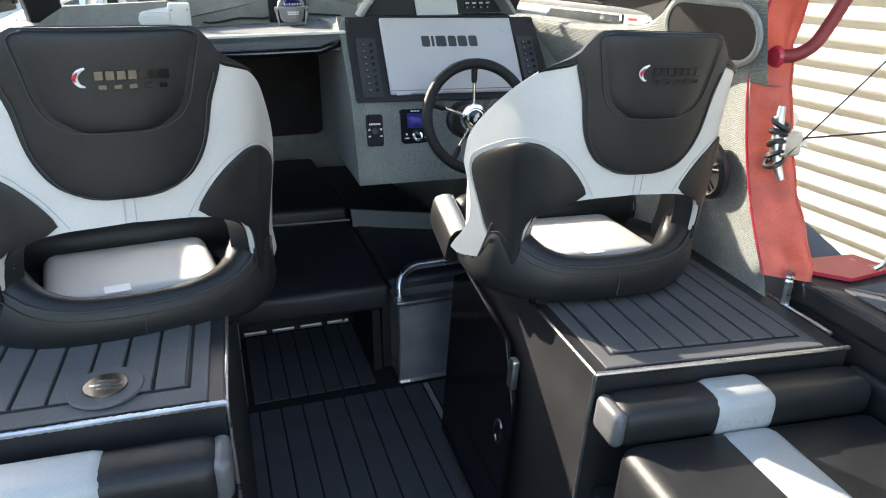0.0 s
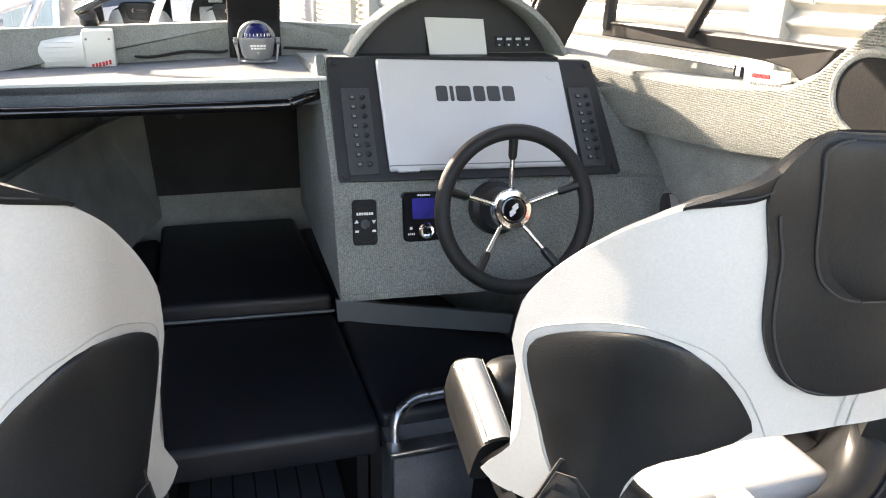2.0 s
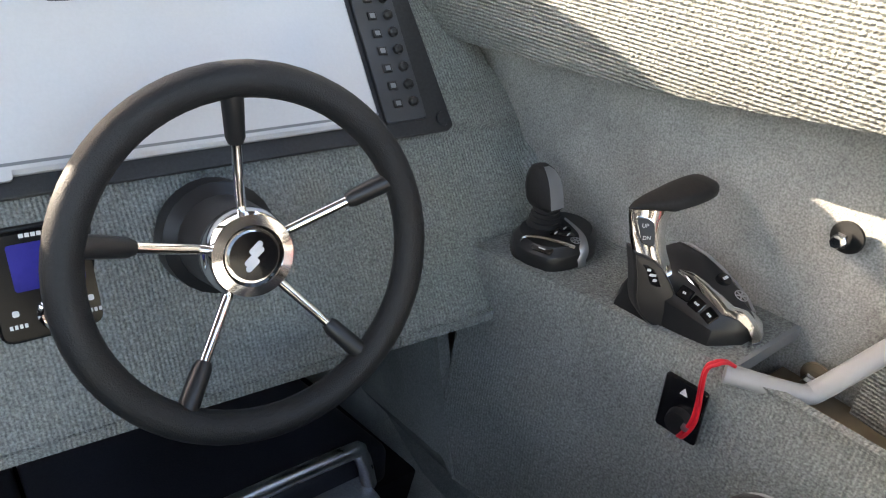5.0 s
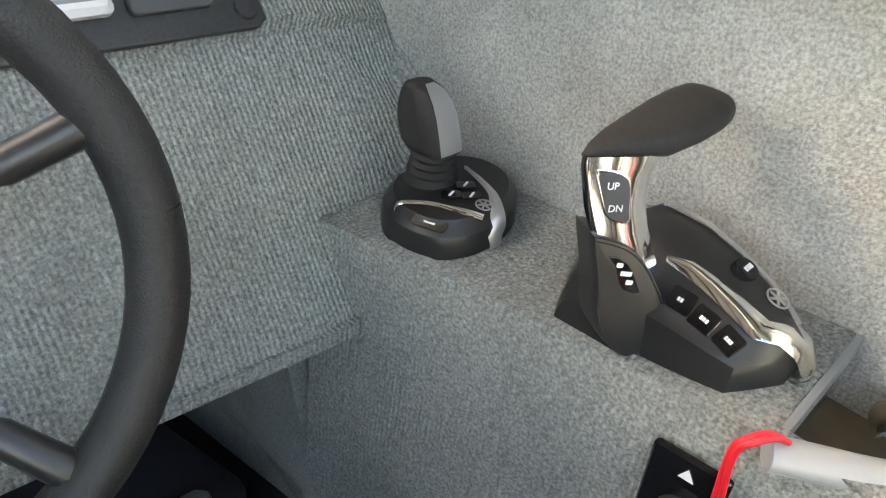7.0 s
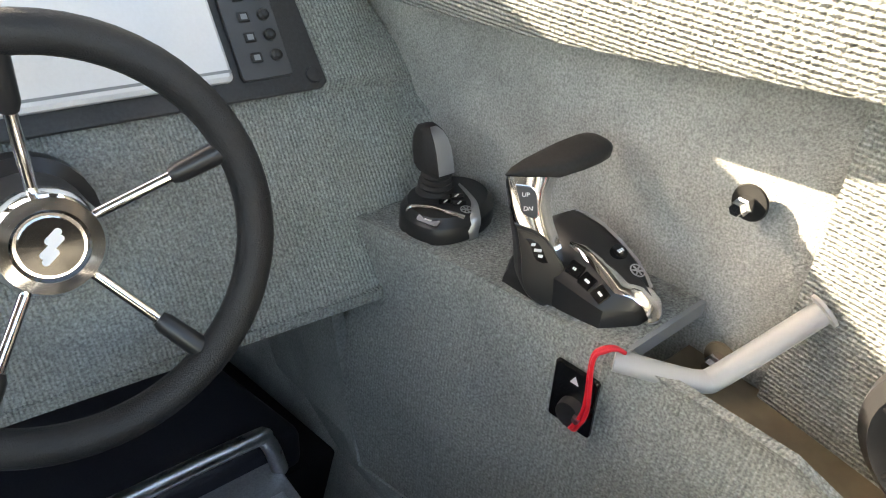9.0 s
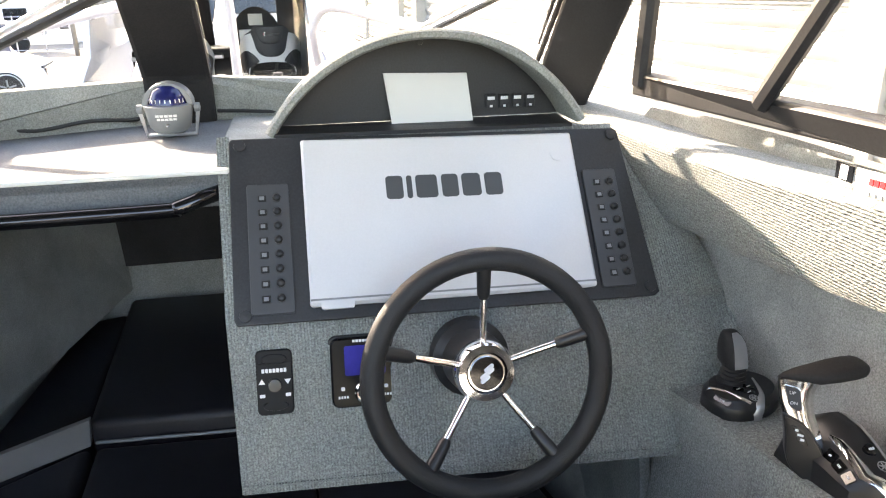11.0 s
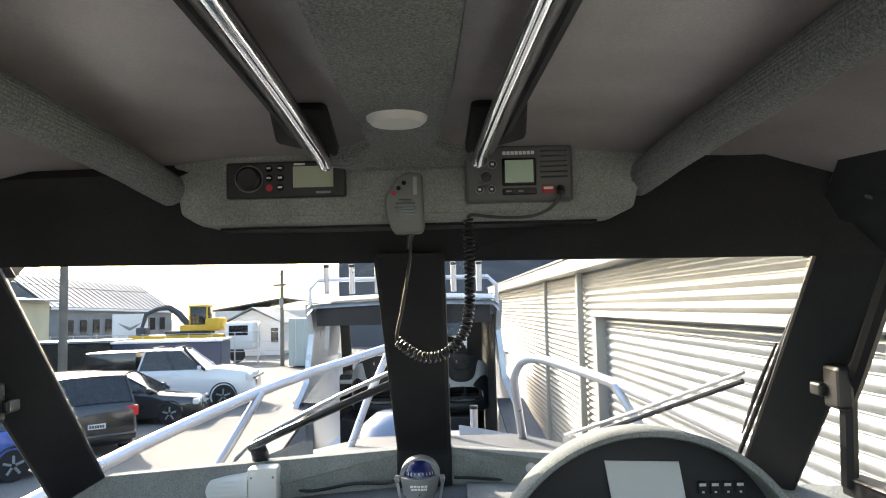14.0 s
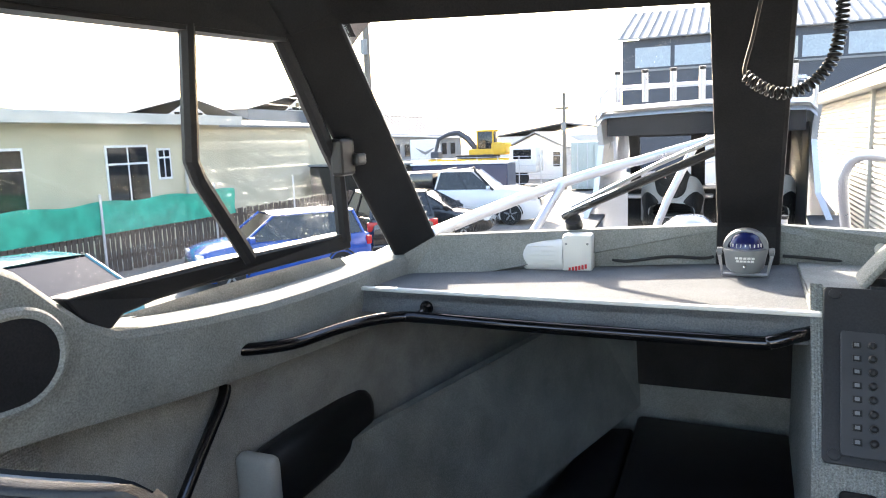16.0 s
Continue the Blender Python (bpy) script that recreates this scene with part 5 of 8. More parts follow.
part("bracket", tube([(-0.054, 0, 0.062), (-0.054, 0, 0.05), (-0.046, 0, 0.004), (0.046, 0, 0.004), (0.054, 0, 0.05), (0.054, 0, 0.062)], 0.0042, 8), M_alupaint, cp, "grey U-shaped bracket")
for sx in (-1, 1):
    part("knob", lathe([(0.0, 0), (0.009, 0), (0.009, 0.01), (0.0, 0.012)], 12, pose(sx * 0.048, 0, 0.056, 0, 90 * sx, 0)), M_greyplastic, cp)
for i in range(5):
    part("mark", box((-0.020 + 0.0082 * i, -0.0462 + 0.0009 * abs(i - 2), 0.046), (-0.0135 + 0.0082 * i, -0.0442 + 0.0009 * abs(i - 2), 0.0505)), M_whiteink, cp)
    part("mark", box((-0.018 + 0.0075 * i, -0.0452 + 0.0009 * abs(i - 2), 0.0395), (-0.012 + 0.0075 * i, -0.0432 + 0.0009 * abs(i - 2), 0.0435)), M_whiteink, cp)
part("screw", lathe([(0.0, 0), (0.0035, 0), (0.0, 0.002)], 8, basis((0, -0.0425, 0.030), (1, 0, 0), (0, 0, 1))), M_chrome, cp)
for i in range(9):
    a = radians(-60 + 15 * i)
    part("card_mark", box((-0.0012, -0.0008, 0), (0.0012, 0.0008, 0.007), 0, Matrix.Translation((0.035 * math.sin(a), -0.035 * math.cos(a), 0.070)) @ pose(0, 0, 0, 0, 0, -math.degrees(a))), M_whiteink, cp)


def wiper_motor(x, y, z, turn):
    wm = thing("wiper_motor", "white windscreen wiper motor fixed to the upstand", "wiper motor", "wiper motors", at=(x, y, z), turn=turn)
    part("gearbox", box((-0.002, -0.035, -0.052), (0.070, 0.035, 0.052), 0.008, None, 2), M_whiteplastic, wm, "", True)
    part("housing", tube([(-0.105, 0, -0.008), (-0.1, 0, -0.008), (-0.088, 0, -0.008), (0.0, 0, -0.004)], [0.012, 0.034, 0.041, 0.042], 20), M_whiteplastic, wm, "ribbed white motor housing", True)
    for i in range(6):
        part("rib", tube([(-0.085, -0.0405, 0.024 - 0.011 * i), (-0.02, -0.0405 - 0.001, 0.024 - 0.011 * i)], 0.0012, 5), M_whiteplastic, wm)
    part("lug", lathe([(0.0, 0), (0.013, 0), (0.013, 0.006), (0.0, 0.006)], 14, basis((-0.112, -0.004, 0.02), (1, 0, 0), (0, 0, 1))), M_whiteplastic, wm)
    part("lug_bolt", lathe([(0.0, 0), (0.005, 0), (0.0, 0.004)], 8, basis((-0.112, -0.010, 0.02), (1, 0, 0), (0, 0, 1))), M_alu, wm)
    for i in range(6):
        part("mark", box((0.014 + 0.0078 * i, -0.0362, -0.040 + 0.0018 * i), (0.0195 + 0.0078 * i, -0.0348, -0.029 + 0.0018 * i), 0.0004, None, 1), M_redprint, wm)
    for sx in (0.008, 0.060):
        for sz in (-0.042, 0.030):
            part("screw", lathe([(0.0, 0), (0.003, 0), (0.0, 0.0015)], 8, basis((sx, -0.035, sz), (1, 0, 0), (0, 0, 1))), M_greyplastic, wm)
    return wm


wiper_motor(-0.420, 3.245, 1.273, 4)
wiper_motor(0.375, 3.32, 1.275, 12)
single("cable", tube([(-0.35, 3.285, 1.262), (-0.28, 3.285, 1.250), (-0.18, 3.30, 1.262), (-0.10, 3.315, 1.258), (-0.075, 3.32, 1.262)], 0.004, 8, smooth_steps=6), M_plastic, "black cable along the foot of the upstand", "cable", "", True)
single("cable", tube([(0.075, 3.32, 1.268), (0.12, 3.32, 1.266), (0.20, 3.315, 1.262), (0.30, 3.31, 1.268)], 0.004, 8, smooth_steps=6), M_plastic, "black cable running behind the compass", "cable", "", True)

# grab rail under the shelf
gr = thing("grab_rail", "polished black grab rail below the dash shelf", "grab rail")
M_blackchrome = material("black chrome tube", (0.05, 0.05, 0.055), rough=0.12, metal=0.9, vary=0.1)
part("tube", tube([(-0.872, 2.542, 1.201), (-0.842, 2.575, 1.197), (-0.808, 2.635, 1.193), (-0.787, 2.725, 1.192), (-0.752, 2.81, 1.192), (-0.70, 2.860, 1.192), (-0.64, 2.869, 1.192), (-0.35, 2.858, 1.193), (0.0, 2.842, 1.198), (0.045, 2.838, 1.203), (0.08, 2.846, 1.213), (0.108, 2.868, 1.216)], 0.0125, 12, smooth_steps=6), M_blackchrome, gr, "", True)
part("bracket", tube([(-0.655, 2.868, 1.192), (-0.652, 2.890, 1.20), (-0.65, 2.915, 1.205)], 0.009, 10), M_blackchrome, gr, "", True)
part("flange", lathe([(0.0, 0), (0.016, 0), (0.014, 0.006), (0.0, 0.008)], 14, basis((-0.65, 2.905, 1.205), (1, 0, 0), (0, 0, 1))), M_blackchrome, gr)
part("end_cap", lathe([(0.0, 0), (0.013, 0), (0.0, 0.005)], 12, basis((-0.874, 2.540, 1.2015), (1, 0.6, 0), (0, 0, 1))), M_plastic, gr)
rod = single("side_rail", tube([(-0.937, 2.565, 1.115), (-0.932, 2.548, 1.090), (-0.93, 2.482, 1.02), (-0.93, 2.38, 0.905)], 0.012, 12, smooth_steps=5), M_blackchrome, "black tube rail rising along the port side", "rail", "", True)
pb = thing("side_bolster", "black padded bolster with a pale end on the port side", "bolster")
part("pad", box((-0.955, 2.60, 0.80), (-0.86, 3.04, 0.955), 0.045, None, 3), M_vinyl, pb, "", True)
part("end_cap", box((-0.957, 2.585, 0.798), (-0.858, 2.625, 0.957), 0.018, None, 3), M_greyvinyl, pb, "pale vinyl end", True)
structure("port_ledge", slab([(-0.935, 2.68, 0.86), (-0.87, 2.98, 0.87), (-0.72, 3.42, 0.905), (-0.55, 3.97, 0.93), (-0.42, 4.2, 0.94), (-0.40, 4.2, 0.5), (-0.62, 3.6, 0.45), (-0.78, 3.1, 0.42), (-0.86, 2.68, 0.42)], (0.03, 0.01, 0)), M_carpet, "dark carpet lining along the port bunk", "lining")

# ---------- helm controls ----------
FN = basis((0.118, 2.7105, 1.0565), (0.73, -0.008, -0.023), (0.01, 0.08, 0.258))
def on_face(dx, dz, out=0.0):
    """On the lower console face: metres to the right of and below its upper left corner."""
    return FN @ pose(dx, -dz, out)


M_dullblack = material("dull black moulding", (0.012, 0.012, 0.013), rough=0.6, vary=0.15, scale=20, bump=0.06, bump_scale=900, spec=0.2)
M_case = material("dark display case", (0.006, 0.006, 0.007), rough=0.25, vary=0.1, spec=0.2)
wl = thing("windlass_switch", "black windlass switch with white arrows on the helm", "switch")
part("plate", plate(0.054, 0.100, 0.006, 0.008, on_face(0.055, 0.094), None, 0.002), M_dullblack, wl)
part("insert", plate(0.050, 0.060, 0.003, 0.003, on_face(0.055, 0.094, 0.006)), M_dullblack, wl)
part("knob", lathe([(0.0, 0), (0.010, 0), (0.0095, 0.006), (0.0, 0.007)], 16, on_face(0.055, 0.097, 0.009)), M_plastic, wl, "", True)
for sgn in (-1, 1):
    part("lobe", lathe([(0.0, 0), (0.020, 0), (0.016, 0.005), (0.0, 0.006)], 20, on_face(0.055, 0.094 + sgn * 0.036, 0.003) @ Matrix.Diagonal((1.1, 0.45, 1, 1))), M_dullblack, wl, "", True)
for i in range(7):
    part("mark", plate(0.0042, 0.006, 0.0006, 0.0008, on_face(0.0385 + 0.0054 * i, 0.075, 0.0091)), M_whiteink, wl)
for dx, flip in ((0.036, 1), (0.074, -1)):
    m = on_face(dx, 0.092, 0.0091)
    part("arrow", slab([m @ Vector((-0.005, -0.003 * flip, 0)), m @ Vector((0.005, -0.003 * flip, 0)), m @ Vector((0, 0.005 * flip, 0))][::flip], m.to_3x3() @ Vector((0, 0, 0.0006))), M_whiteink, wl)
    part("mark", plate(0.008, 0.005, 0.0006, 0.001, on_face(dx, 0.113, 0.0091)), M_whiteink, wl)

gd = thing("engine_display", "black engine display with a blue screen and chrome dial", "engine display")
part("case", plate(0.094, 0.108, 0.016, 0.012, on_face(0.186, 0.087), None, 0.003), M_case, gd)
part("bezel", plate(0.102, 0.114, 0.006, 0.014, on_face(0.186, 0.087), None, 0.002), M_plastic, gd)
part("screen", plate(0.062, 0.046, 0.0006, 0.003, on_face(0.191, 0.068, 0.0163)), M_lcdblue, gd, "blue screen")
part("dial", lathe([(0.017, 0), (0.018, 0.004), (0.015, 0.008), (0.010, 0.006), (0.0, 0.006)], 24, on_face(0.191, 0.117, 0.016)), M_chrome, gd, "", True)
part("dial_cap", lathe([(0.0, 0.004), (0.0095, 0.006), (0.008, 0.009), (0.0, 0.010)], 18, on_face(0.191, 0.117, 0.016)), M_gloss, gd, "", True)
for dx, n in ((0.150, 4), (0.216, 4)):
    for i in range(n):
        part("mark", plate(0.0028, 0.0042, 0.0005, 0.0006, on_face(dx + 0.0042 * i, 0.124, 0.0163)), M_whiteink, gd)
    part("mark", plate(0.006, 0.006, 0.0005, 0.002, on_face(dx + 0.006, 0.111, 0.0163)), M_whiteink, gd)
for i in range(6):
    part("mark", plate(0.0040, 0.004, 0.0005, 0.0006, on_face(0.175 + 0.005 * i, 0.038, 0.0163)), M_whiteink, gd)

# control box along the starboard side
cb = thing("control_box", "grey ribbed carpet ledge below the side that carries the controls", "control ledge")
top = [(0.804, 2.630, 0.892), (0.826, 2.45, 0.909), (0.843, 2.262, 0.926), (0.972, 2.264, 0.932), (0.968, 2.64, 0.902)]
part("top", slab(top, (0, 0, -0.02), 0.003), M_ribx, cb)
inb = [(0.801, 2.632, 0.894), (0.826, 2.45, 0.911), (0.843, 2.256, 0.928), (0.858, 2.10, 0.926), (0.872, 2.05, 0.90), (0.88, 2.05, 0.70), (0.86, 2.2, 0.52), (0.79, 2.60, 0.47), (0.785, 2.64, 0.60)]
part("side", slab(inb, (0.012, 0.004, 0)), ribbed("ribbed carpet along", CARPET, axis="Y", depth=0.4), cb)
part("edge", slab([(0.843, 2.2625, 0.910), (0.972, 2.2645, 0.914), (0.972, 2.2645, 0.931), (0.843, 2.2625, 0.927)], (0, -0.005, 0)), M_greyplastic, cb, "bare edge of the ledge")
structure("tray_floor", slab([(0.855, 2.262, 0.868), (0.975, 2.262, 0.874), (0.975, 2.05, 0.868), (0.89, 2.05, 0.862)], (0, 0, -0.01)), material("tan glue-stained lining", (0.13, 0.105, 0.07), rough=0.85, vary=0.3, scale=20), "brown lining in the side tray", "tray")
lower_side = structure("helm_side_lining", slab([(0.785, 2.60, 0.48), (0.86, 2.2, 0.52), (0.88, 2.05, 0.70), (0.92, 2.05, 0.30), (0.88, 2.4, 0.28), (0.85, 3.2, 0.27), (0.83, 3.2, 0.80), (0.79, 2.70, 0.80)], (0.02, 0, 0)), M_carpet, "dark carpet lining below the control ledge", "lining")

gh = thing("helm_handrail", "pale grey bent grab handle at the helm's side", "grab handle")
m_rail = material("grey powder coat", (0.33, 0.335, 0.34), rough=0.35, vary=0.05)
part("bar", tube([(0.834, 2.260, 0.925), (0.845, 2.244, 0.9245), (0.868, 2.213, 0.922), (0.882, 2.199, 0.921), (0.892, 2.193, 0.926), (0.925, 2.176, 0.956), (0.962, 2.157, 0.991)], 0.0115, 12, smooth_steps=5, flat=0.85), m_rail, gh, "", True)
part("foot", lathe([(0.0, 0.0), (0.016, 0.0), (0.016, 0.003), (0.0118, 0.004)], 16, basis((0.964, 2.156, 0.993), (0.46, 0.89, 0), (0.55, -0.28, -0.78))), m_rail, gh, "", True)
lan = thing("kill_switch", "black engine cut-out switch with a red lanyard", "switch")
mk = basis((0.8345, 2.291, 0.854), (0.03, -0.30, 0.01), (0.0, 0, 1))
part("plate", plate(0.050, 0.072, 0.006, 0.004, mk, None, 0.0015), M_gloss, lan)
part("knob", lathe([(0.0, 0), (0.016, 0), (0.014, 0.010), (0.0, 0.012)], 18, mk @ pose(0.004, -0.012, 0.006)), M_plastic, lan, "", True)
part("mark", slab([mk @ Vector((-0.005, 0.020, 0.0062)), mk @ Vector((0.005, 0.020, 0.0062)), mk @ Vector((0.0, 0.029, 0.0062))], mk.to_3x3() @ Vector((0, 0, 0.0006))), M_whiteink, lan)
for d in (0.0, 0.0042):
    part("lanyard", tube([mk @ Vector((0.008 + d * 0.4, -0.026, 0.014)), mk @ Vector((0.013 + d, -0.018, 0.018)), mk @ Vector((0.020 + d, 0.010, 0.016)), (0.821 - d * 0.3, 2.274 - d * 0.6, 0.922), (0.825, 2.269 - d, 0.936), (0.832, 2.262 - d * 0.8, 0.9395), (0.839, 2.256 - d * 0.5, 0.935)], 0.0021, 8, smooth_steps=6), M_red, lan, "red lanyard", True)
part("crimp", tube([mk @ Vector((0.0150, -0.010, 0.0175)), mk @ Vector((0.0162, -0.005, 0.0172))], 0.0046, 8), M_alu, lan, "metal crimp on the lanyard")
for i, p in enumerate(((0.962, 2.246, 1.054), (0.950, 2.218, 0.900))):
    rc = thing("bolt_recess", "recessed bolt head in the carpet lining", "bolt", "recessed bolts", at=p)
    part("cup", lathe([(0.0175, 0.004), (0.0165, 0.006), (0.0, 0.006)], 20, basis((0, 0, 0), (0, -1, 0), (0, 0, 1)) @ pose(0, 0, -0.002)), M_groove if i == 0 else bpy.data.materials["tan glue-stained lining"], rc, "", True)
    part("bolt", lathe([(0.0, 0.026), (0.006, 0.026), (0.0065, 0.017), (0.009, 0.016), (0.009, 0.008), (0.006, 0.0)], 6, basis((0, 0, 0), (0, -1, 0), (0, 0, 1))), M_chrome, rc)


# throttle binnacle: heights are taken from the ledge, which rises aft
def on_ledge(x, y, h=0.0):
    return Vector((x, y, 0.926 - 0.0873 * (y - 2.262) + 0.0479 * (x - 0.843) + h))


def lettering(text, size, m, mat, parent, name="lettering"):
    cu = bpy.data.curves.new("t", "FONT")
    cu.body, cu.size, cu.align_x, cu.align_y = text, size, "CENTER", "CENTER"
    cu.extrude = 0.0002
    tmp = bpy.data.objects.new("t", cu)
    me = bpy.data.meshes.new_from_object(tmp)
    bpy.data.objects.remove(tmp)
    me.transform(m)
    me.materials.append(mat)
    o = new(name, me)
    o.parent = parent
    return o


def spoked_emblem(m, r, parent):
    """A ring with three crossed bars."""
    e = part("emblem", lathe([(r * 0.84, 0), (r, 0), (r, 0.0007), (r * 0.84, 0.0007)], 24, m, caps=False), M_alu, parent, "small silver ring emblem")
    for k in range(3):
        part("bar", plate(r * 1.5, r * 0.22, 0.0006, r * 0.05, m @ pose(0, 0, 0.0001, 0, 0, 30 + 60 * k)), M_alu, e)


M_mirror = material("mirror chrome", (0.86, 0.85, 0.83), rough=0.07, metal=1.0, vary=0.06, scale=40)
M_satin = material("satin silver plastic", (0.42, 0.42, 0.43), rough=0.34, metal=0.7, vary=0.06, scale=30)
M_grip = material("soft black rubber", (0.020, 0.019, 0.019), rough=0.62, vary=0.12, scale=25, fine=0.12, bump=0.08, bump_scale=1200, spec=0.3)
th = thing("throttle", "black and chrome throttle lever on the control ledge", "throttle")
# y, inboard foot, rim, lower and upper side of the chrome strip, edge of the top plate, outboard foot
BINNACLE = [
    (2.428, 0.872, (0.874, 0.014), (0.880, 0.024), (0.886, 0.026), (0.904, 0.024), 0.914),
    (2.418, 0.860, (0.864, 0.028), (0.875, 0.048), (0.883, 0.051), (0.913, 0.048), 0.930),
    (2.395, 0.852, (0.858, 0.036), (0.876, 0.059), (0.886, 0.064), (0.918, 0.067), 0.940),
    (2.362, 0.850, (0.857, 0.036), (0.876, 0.052), (0.886, 0.057), (0.921, 0.061), 0.945),
    (2.338, 0.852, (0.857, 0.032), (0.876, 0.047), (0.887, 0.051), (0.922, 0.051), 0.946),
    (2.315, 0.855, (0.858, 0.026), (0.872, 0.041), (0.888, 0.044), (0.921, 0.040), 0.944),
    (2.2985, 0.858, (0.860, 0.022), (0.870, 0.035), (0.890, 0.036), (0.916, 0.032), 0.937),
    (2.286, 0.876, (0.877, 0.020), (0.883, 0.029), (0.893, 0.030), (0.910, 0.026), 0.927),
    (2.277, 0.890, (0.891, 0.014), (0.894, 0.018), (0.900, 0.019), (0.907, 0.017), 0.915)]
rows = []
for y, xi, rim, c1, c2, pl, xo in BINNACLE:
    mid = ((c2[0] + pl[0]) / 2, max(c2[1], pl[1]) + 0.004)
    line = [(xi - 0.001, 0.0), (xi, rim[1] * 0.9), rim, (rim[0] + 0.0012, rim[1] + 0.0016), (c1[0] - 0.001, c1[1] - 0.001), c1, c2, mid, (pl[0] - 0.004, pl[1] + 0.002), pl, (pl[0] + (xo - pl[0]) * 0.55, pl[1] * 0.62), (xo, 0.0)]
    rows.append([on_ledge(x, y, h) for x, h in line])
body = part("body", loft(rows, None, closed=True, caps=True), M_plastic, th, "", True)
rows = []
for y, a, b in ((2.366, (0.8775, 0.053), (0.8795, 0.0545)), (2.352, (0.8770, 0.0500), (0.8875, 0.0550)), (2.338, (0.8755, 0.0470), (0.8875, 0.0515)), (2.315, (0.8715, 0.0410), (0.8880, 0.0445)), (2.2985, (0.8695, 0.0350), (0.8905, 0.0365)), (2.287, (0.8820, 0.0295), (0.9080, 0.0300)), (2.279, (0.8890, 0.0210), (0.9140, 0.0205)), (2.2735, (0.8925, 0.0100), (0.9155, 0.0100)), (2.272, (0.8935, 0.0005), (0.9160, 0.0005))):
    aft = max(0.0, (2.29 - y) / 0.018) * 0.0025
    row = []
    for k in range(7):
        f = k / 6
        up = 0.0008 + 0.0030 * math.sin(math.pi * f) ** 0.7
        p = on_ledge(a[0] + (b[0] - a[0]) * f, y, a[1] + (b[1] - a[1]) * f + up * (1 if y > 2.28 else 0.3))
        row.append(p - Vector((0, aft + (0.003 * math.sin(math.pi * f) if y < 2.28 else 0), 0)))
    rows.append(row)
part("trim", loft(rows), M_chrome, th, "broad chrome trim strip", True)
rows = []
for y, x, h, w in ((2.405, 0.908, 0.0655, 0.001), (2.385, 0.9165, 0.0690, 0.003), (2.362, 0.9200, 0.0630, 0.005), (2.338, 0.9215, 0.0530, 0.0045), (2.315, 0.9210, 0.0420, 0.0035), (2.2985, 0.9165, 0.0340, 0.0045), (2.287, 0.9110, 0.0280, 0.006)):
    rows.append([on_ledge(x - w * 0.5, y, h + 0.0012), on_ledge(x + w * 0.3, y, h + 0.0016), on_ledge(x + w * 0.9, y, h - w * 0.7)])
part("side_trim", loft(rows), M_satin, th, "satin silver side strip", True)
# key row on the inboard slope
for i, (y, h) in enumerate(((2.3435, 0.0415), (2.3265, 0.0368), (2.3085, 0.0318))):
    mk3 = basis(on_ledge(0.8655 - 0.001 * i, y, h - 0.0006), (0.004 - 0.004 * i, -0.0175, -0.0035), (0.0165, 0.0, 0.0148))
    key = part("key", plate(0.0158, 0.0145, 0.0020, 0.0018, mk3, None, 0.0006), M_gloss, th)
    for j in range(3 if i else 2):
        part("mark", plate(0.0016, 0.0026, 0.0003, 0.0003, mk3 @ pose(-0.0020 + 0.0020 * j, 0.0, 0.0021)), M_whiteink, key)
m = basis(on_ledge(0.9065, 2.3035, 0.0425), (1, 0, 0), (0, 1, 0.33))
spoked_emblem(m, 0.0078, th)
m = basis(on_ledge(0.9055, 2.327, 0.0530), (1, 0, 0.03), (0, 1, 0.42))
key = part("key", lathe([(0.0, -0.004), (0.0085, -0.004), (0.0080, 0.0018), (0.0065, 0.0026), (0.0, 0.0026)], 20, m), M_gloss, th, "", True)
for j in range(3):
    part("mark", plate(0.0022, 0.0034, 0.0003, 0.0003, m @ pose(-0.0028 + 0.0028 * j, 0, 0.0026)), M_whiteink, key)
# hub behind the lever
rows = []
for f, w, h in ((0.0, 0.75, 0.030), (0.25, 0.95, 0.052), (0.6, 1.0, 0.058), (1.0, 0.9, 0.052)):
    rows.append([on_ledge(0.8405 + 0.030 * f, 2.388 - 0.010 * f + 0.034 * w * math.cos(a), h * math.sin(a)) for a in (math.pi * k / 12 for k in range(13))])
part("hub", loft(rows, None, closed=True, caps=True), M_plastic, th, "", True)
# the lever: its plane faces the driver and leans, u across, v up, d out of it
LEVER = basis((0.815, 2.402, 1.050), (0.8430, -0.5380, 0.0), (0.0856, 0.1341, 0.9873))
def lev(u, v, d=0.0):
    return LEVER @ Vector((u / 1000, v / 1000, d / 1000))


rows = []
for v, u0, u1, d in ((-1, 1, 52, -24), (-6, 1, 50, -23), (-14, 2.5, 46.5, -21), (-30, 6, 46, -19), (-48, 12, 51, -18), (-66, 18, 59, -17), (-92, 24, 68, -16), (-104, 30, 68, -14)):
    rows.append([lev(u0 + 5, v, d * 0.5), lev(u0 - 0.3, v, -2.5), lev(u0 + 1.6, v, -0.4), lev(u0 + 4, v, 0.3), lev(u0 * 0.68 + u1 * 0.32 + 4, v, 1.0), lev(u1 - 14, v, 0.6), lev(u1 - 10, v, -1.0), lev(u1 - 3, v, -5.5), lev(u1, v, -8), lev(u1 - 1, v, -12), lev(u1 - 8, v, d)])
lv = part("lever", loft(rows, None, closed=True, caps=True), M_mirror, th, "polished chrome lever neck", True)
pts = [(10.5, -9), (23.5, -10.5), (28, -14), (29.5, -18), (32.5, -37), (31.5, -40), (28, -40), (20.5, -37), (17, -33), (15.5, -28), (10, -12)]
part("key_rim", slab([lev(20.5 + (u - 20.5) * 1.13, -24.5 + (v + 24.5) * 1.09, 0.2) for u, v in pts], lev(0, 0, 1.6) - lev(0, 0), 0.0007), M_chrome, lv, "chrome rim round the keys", True)
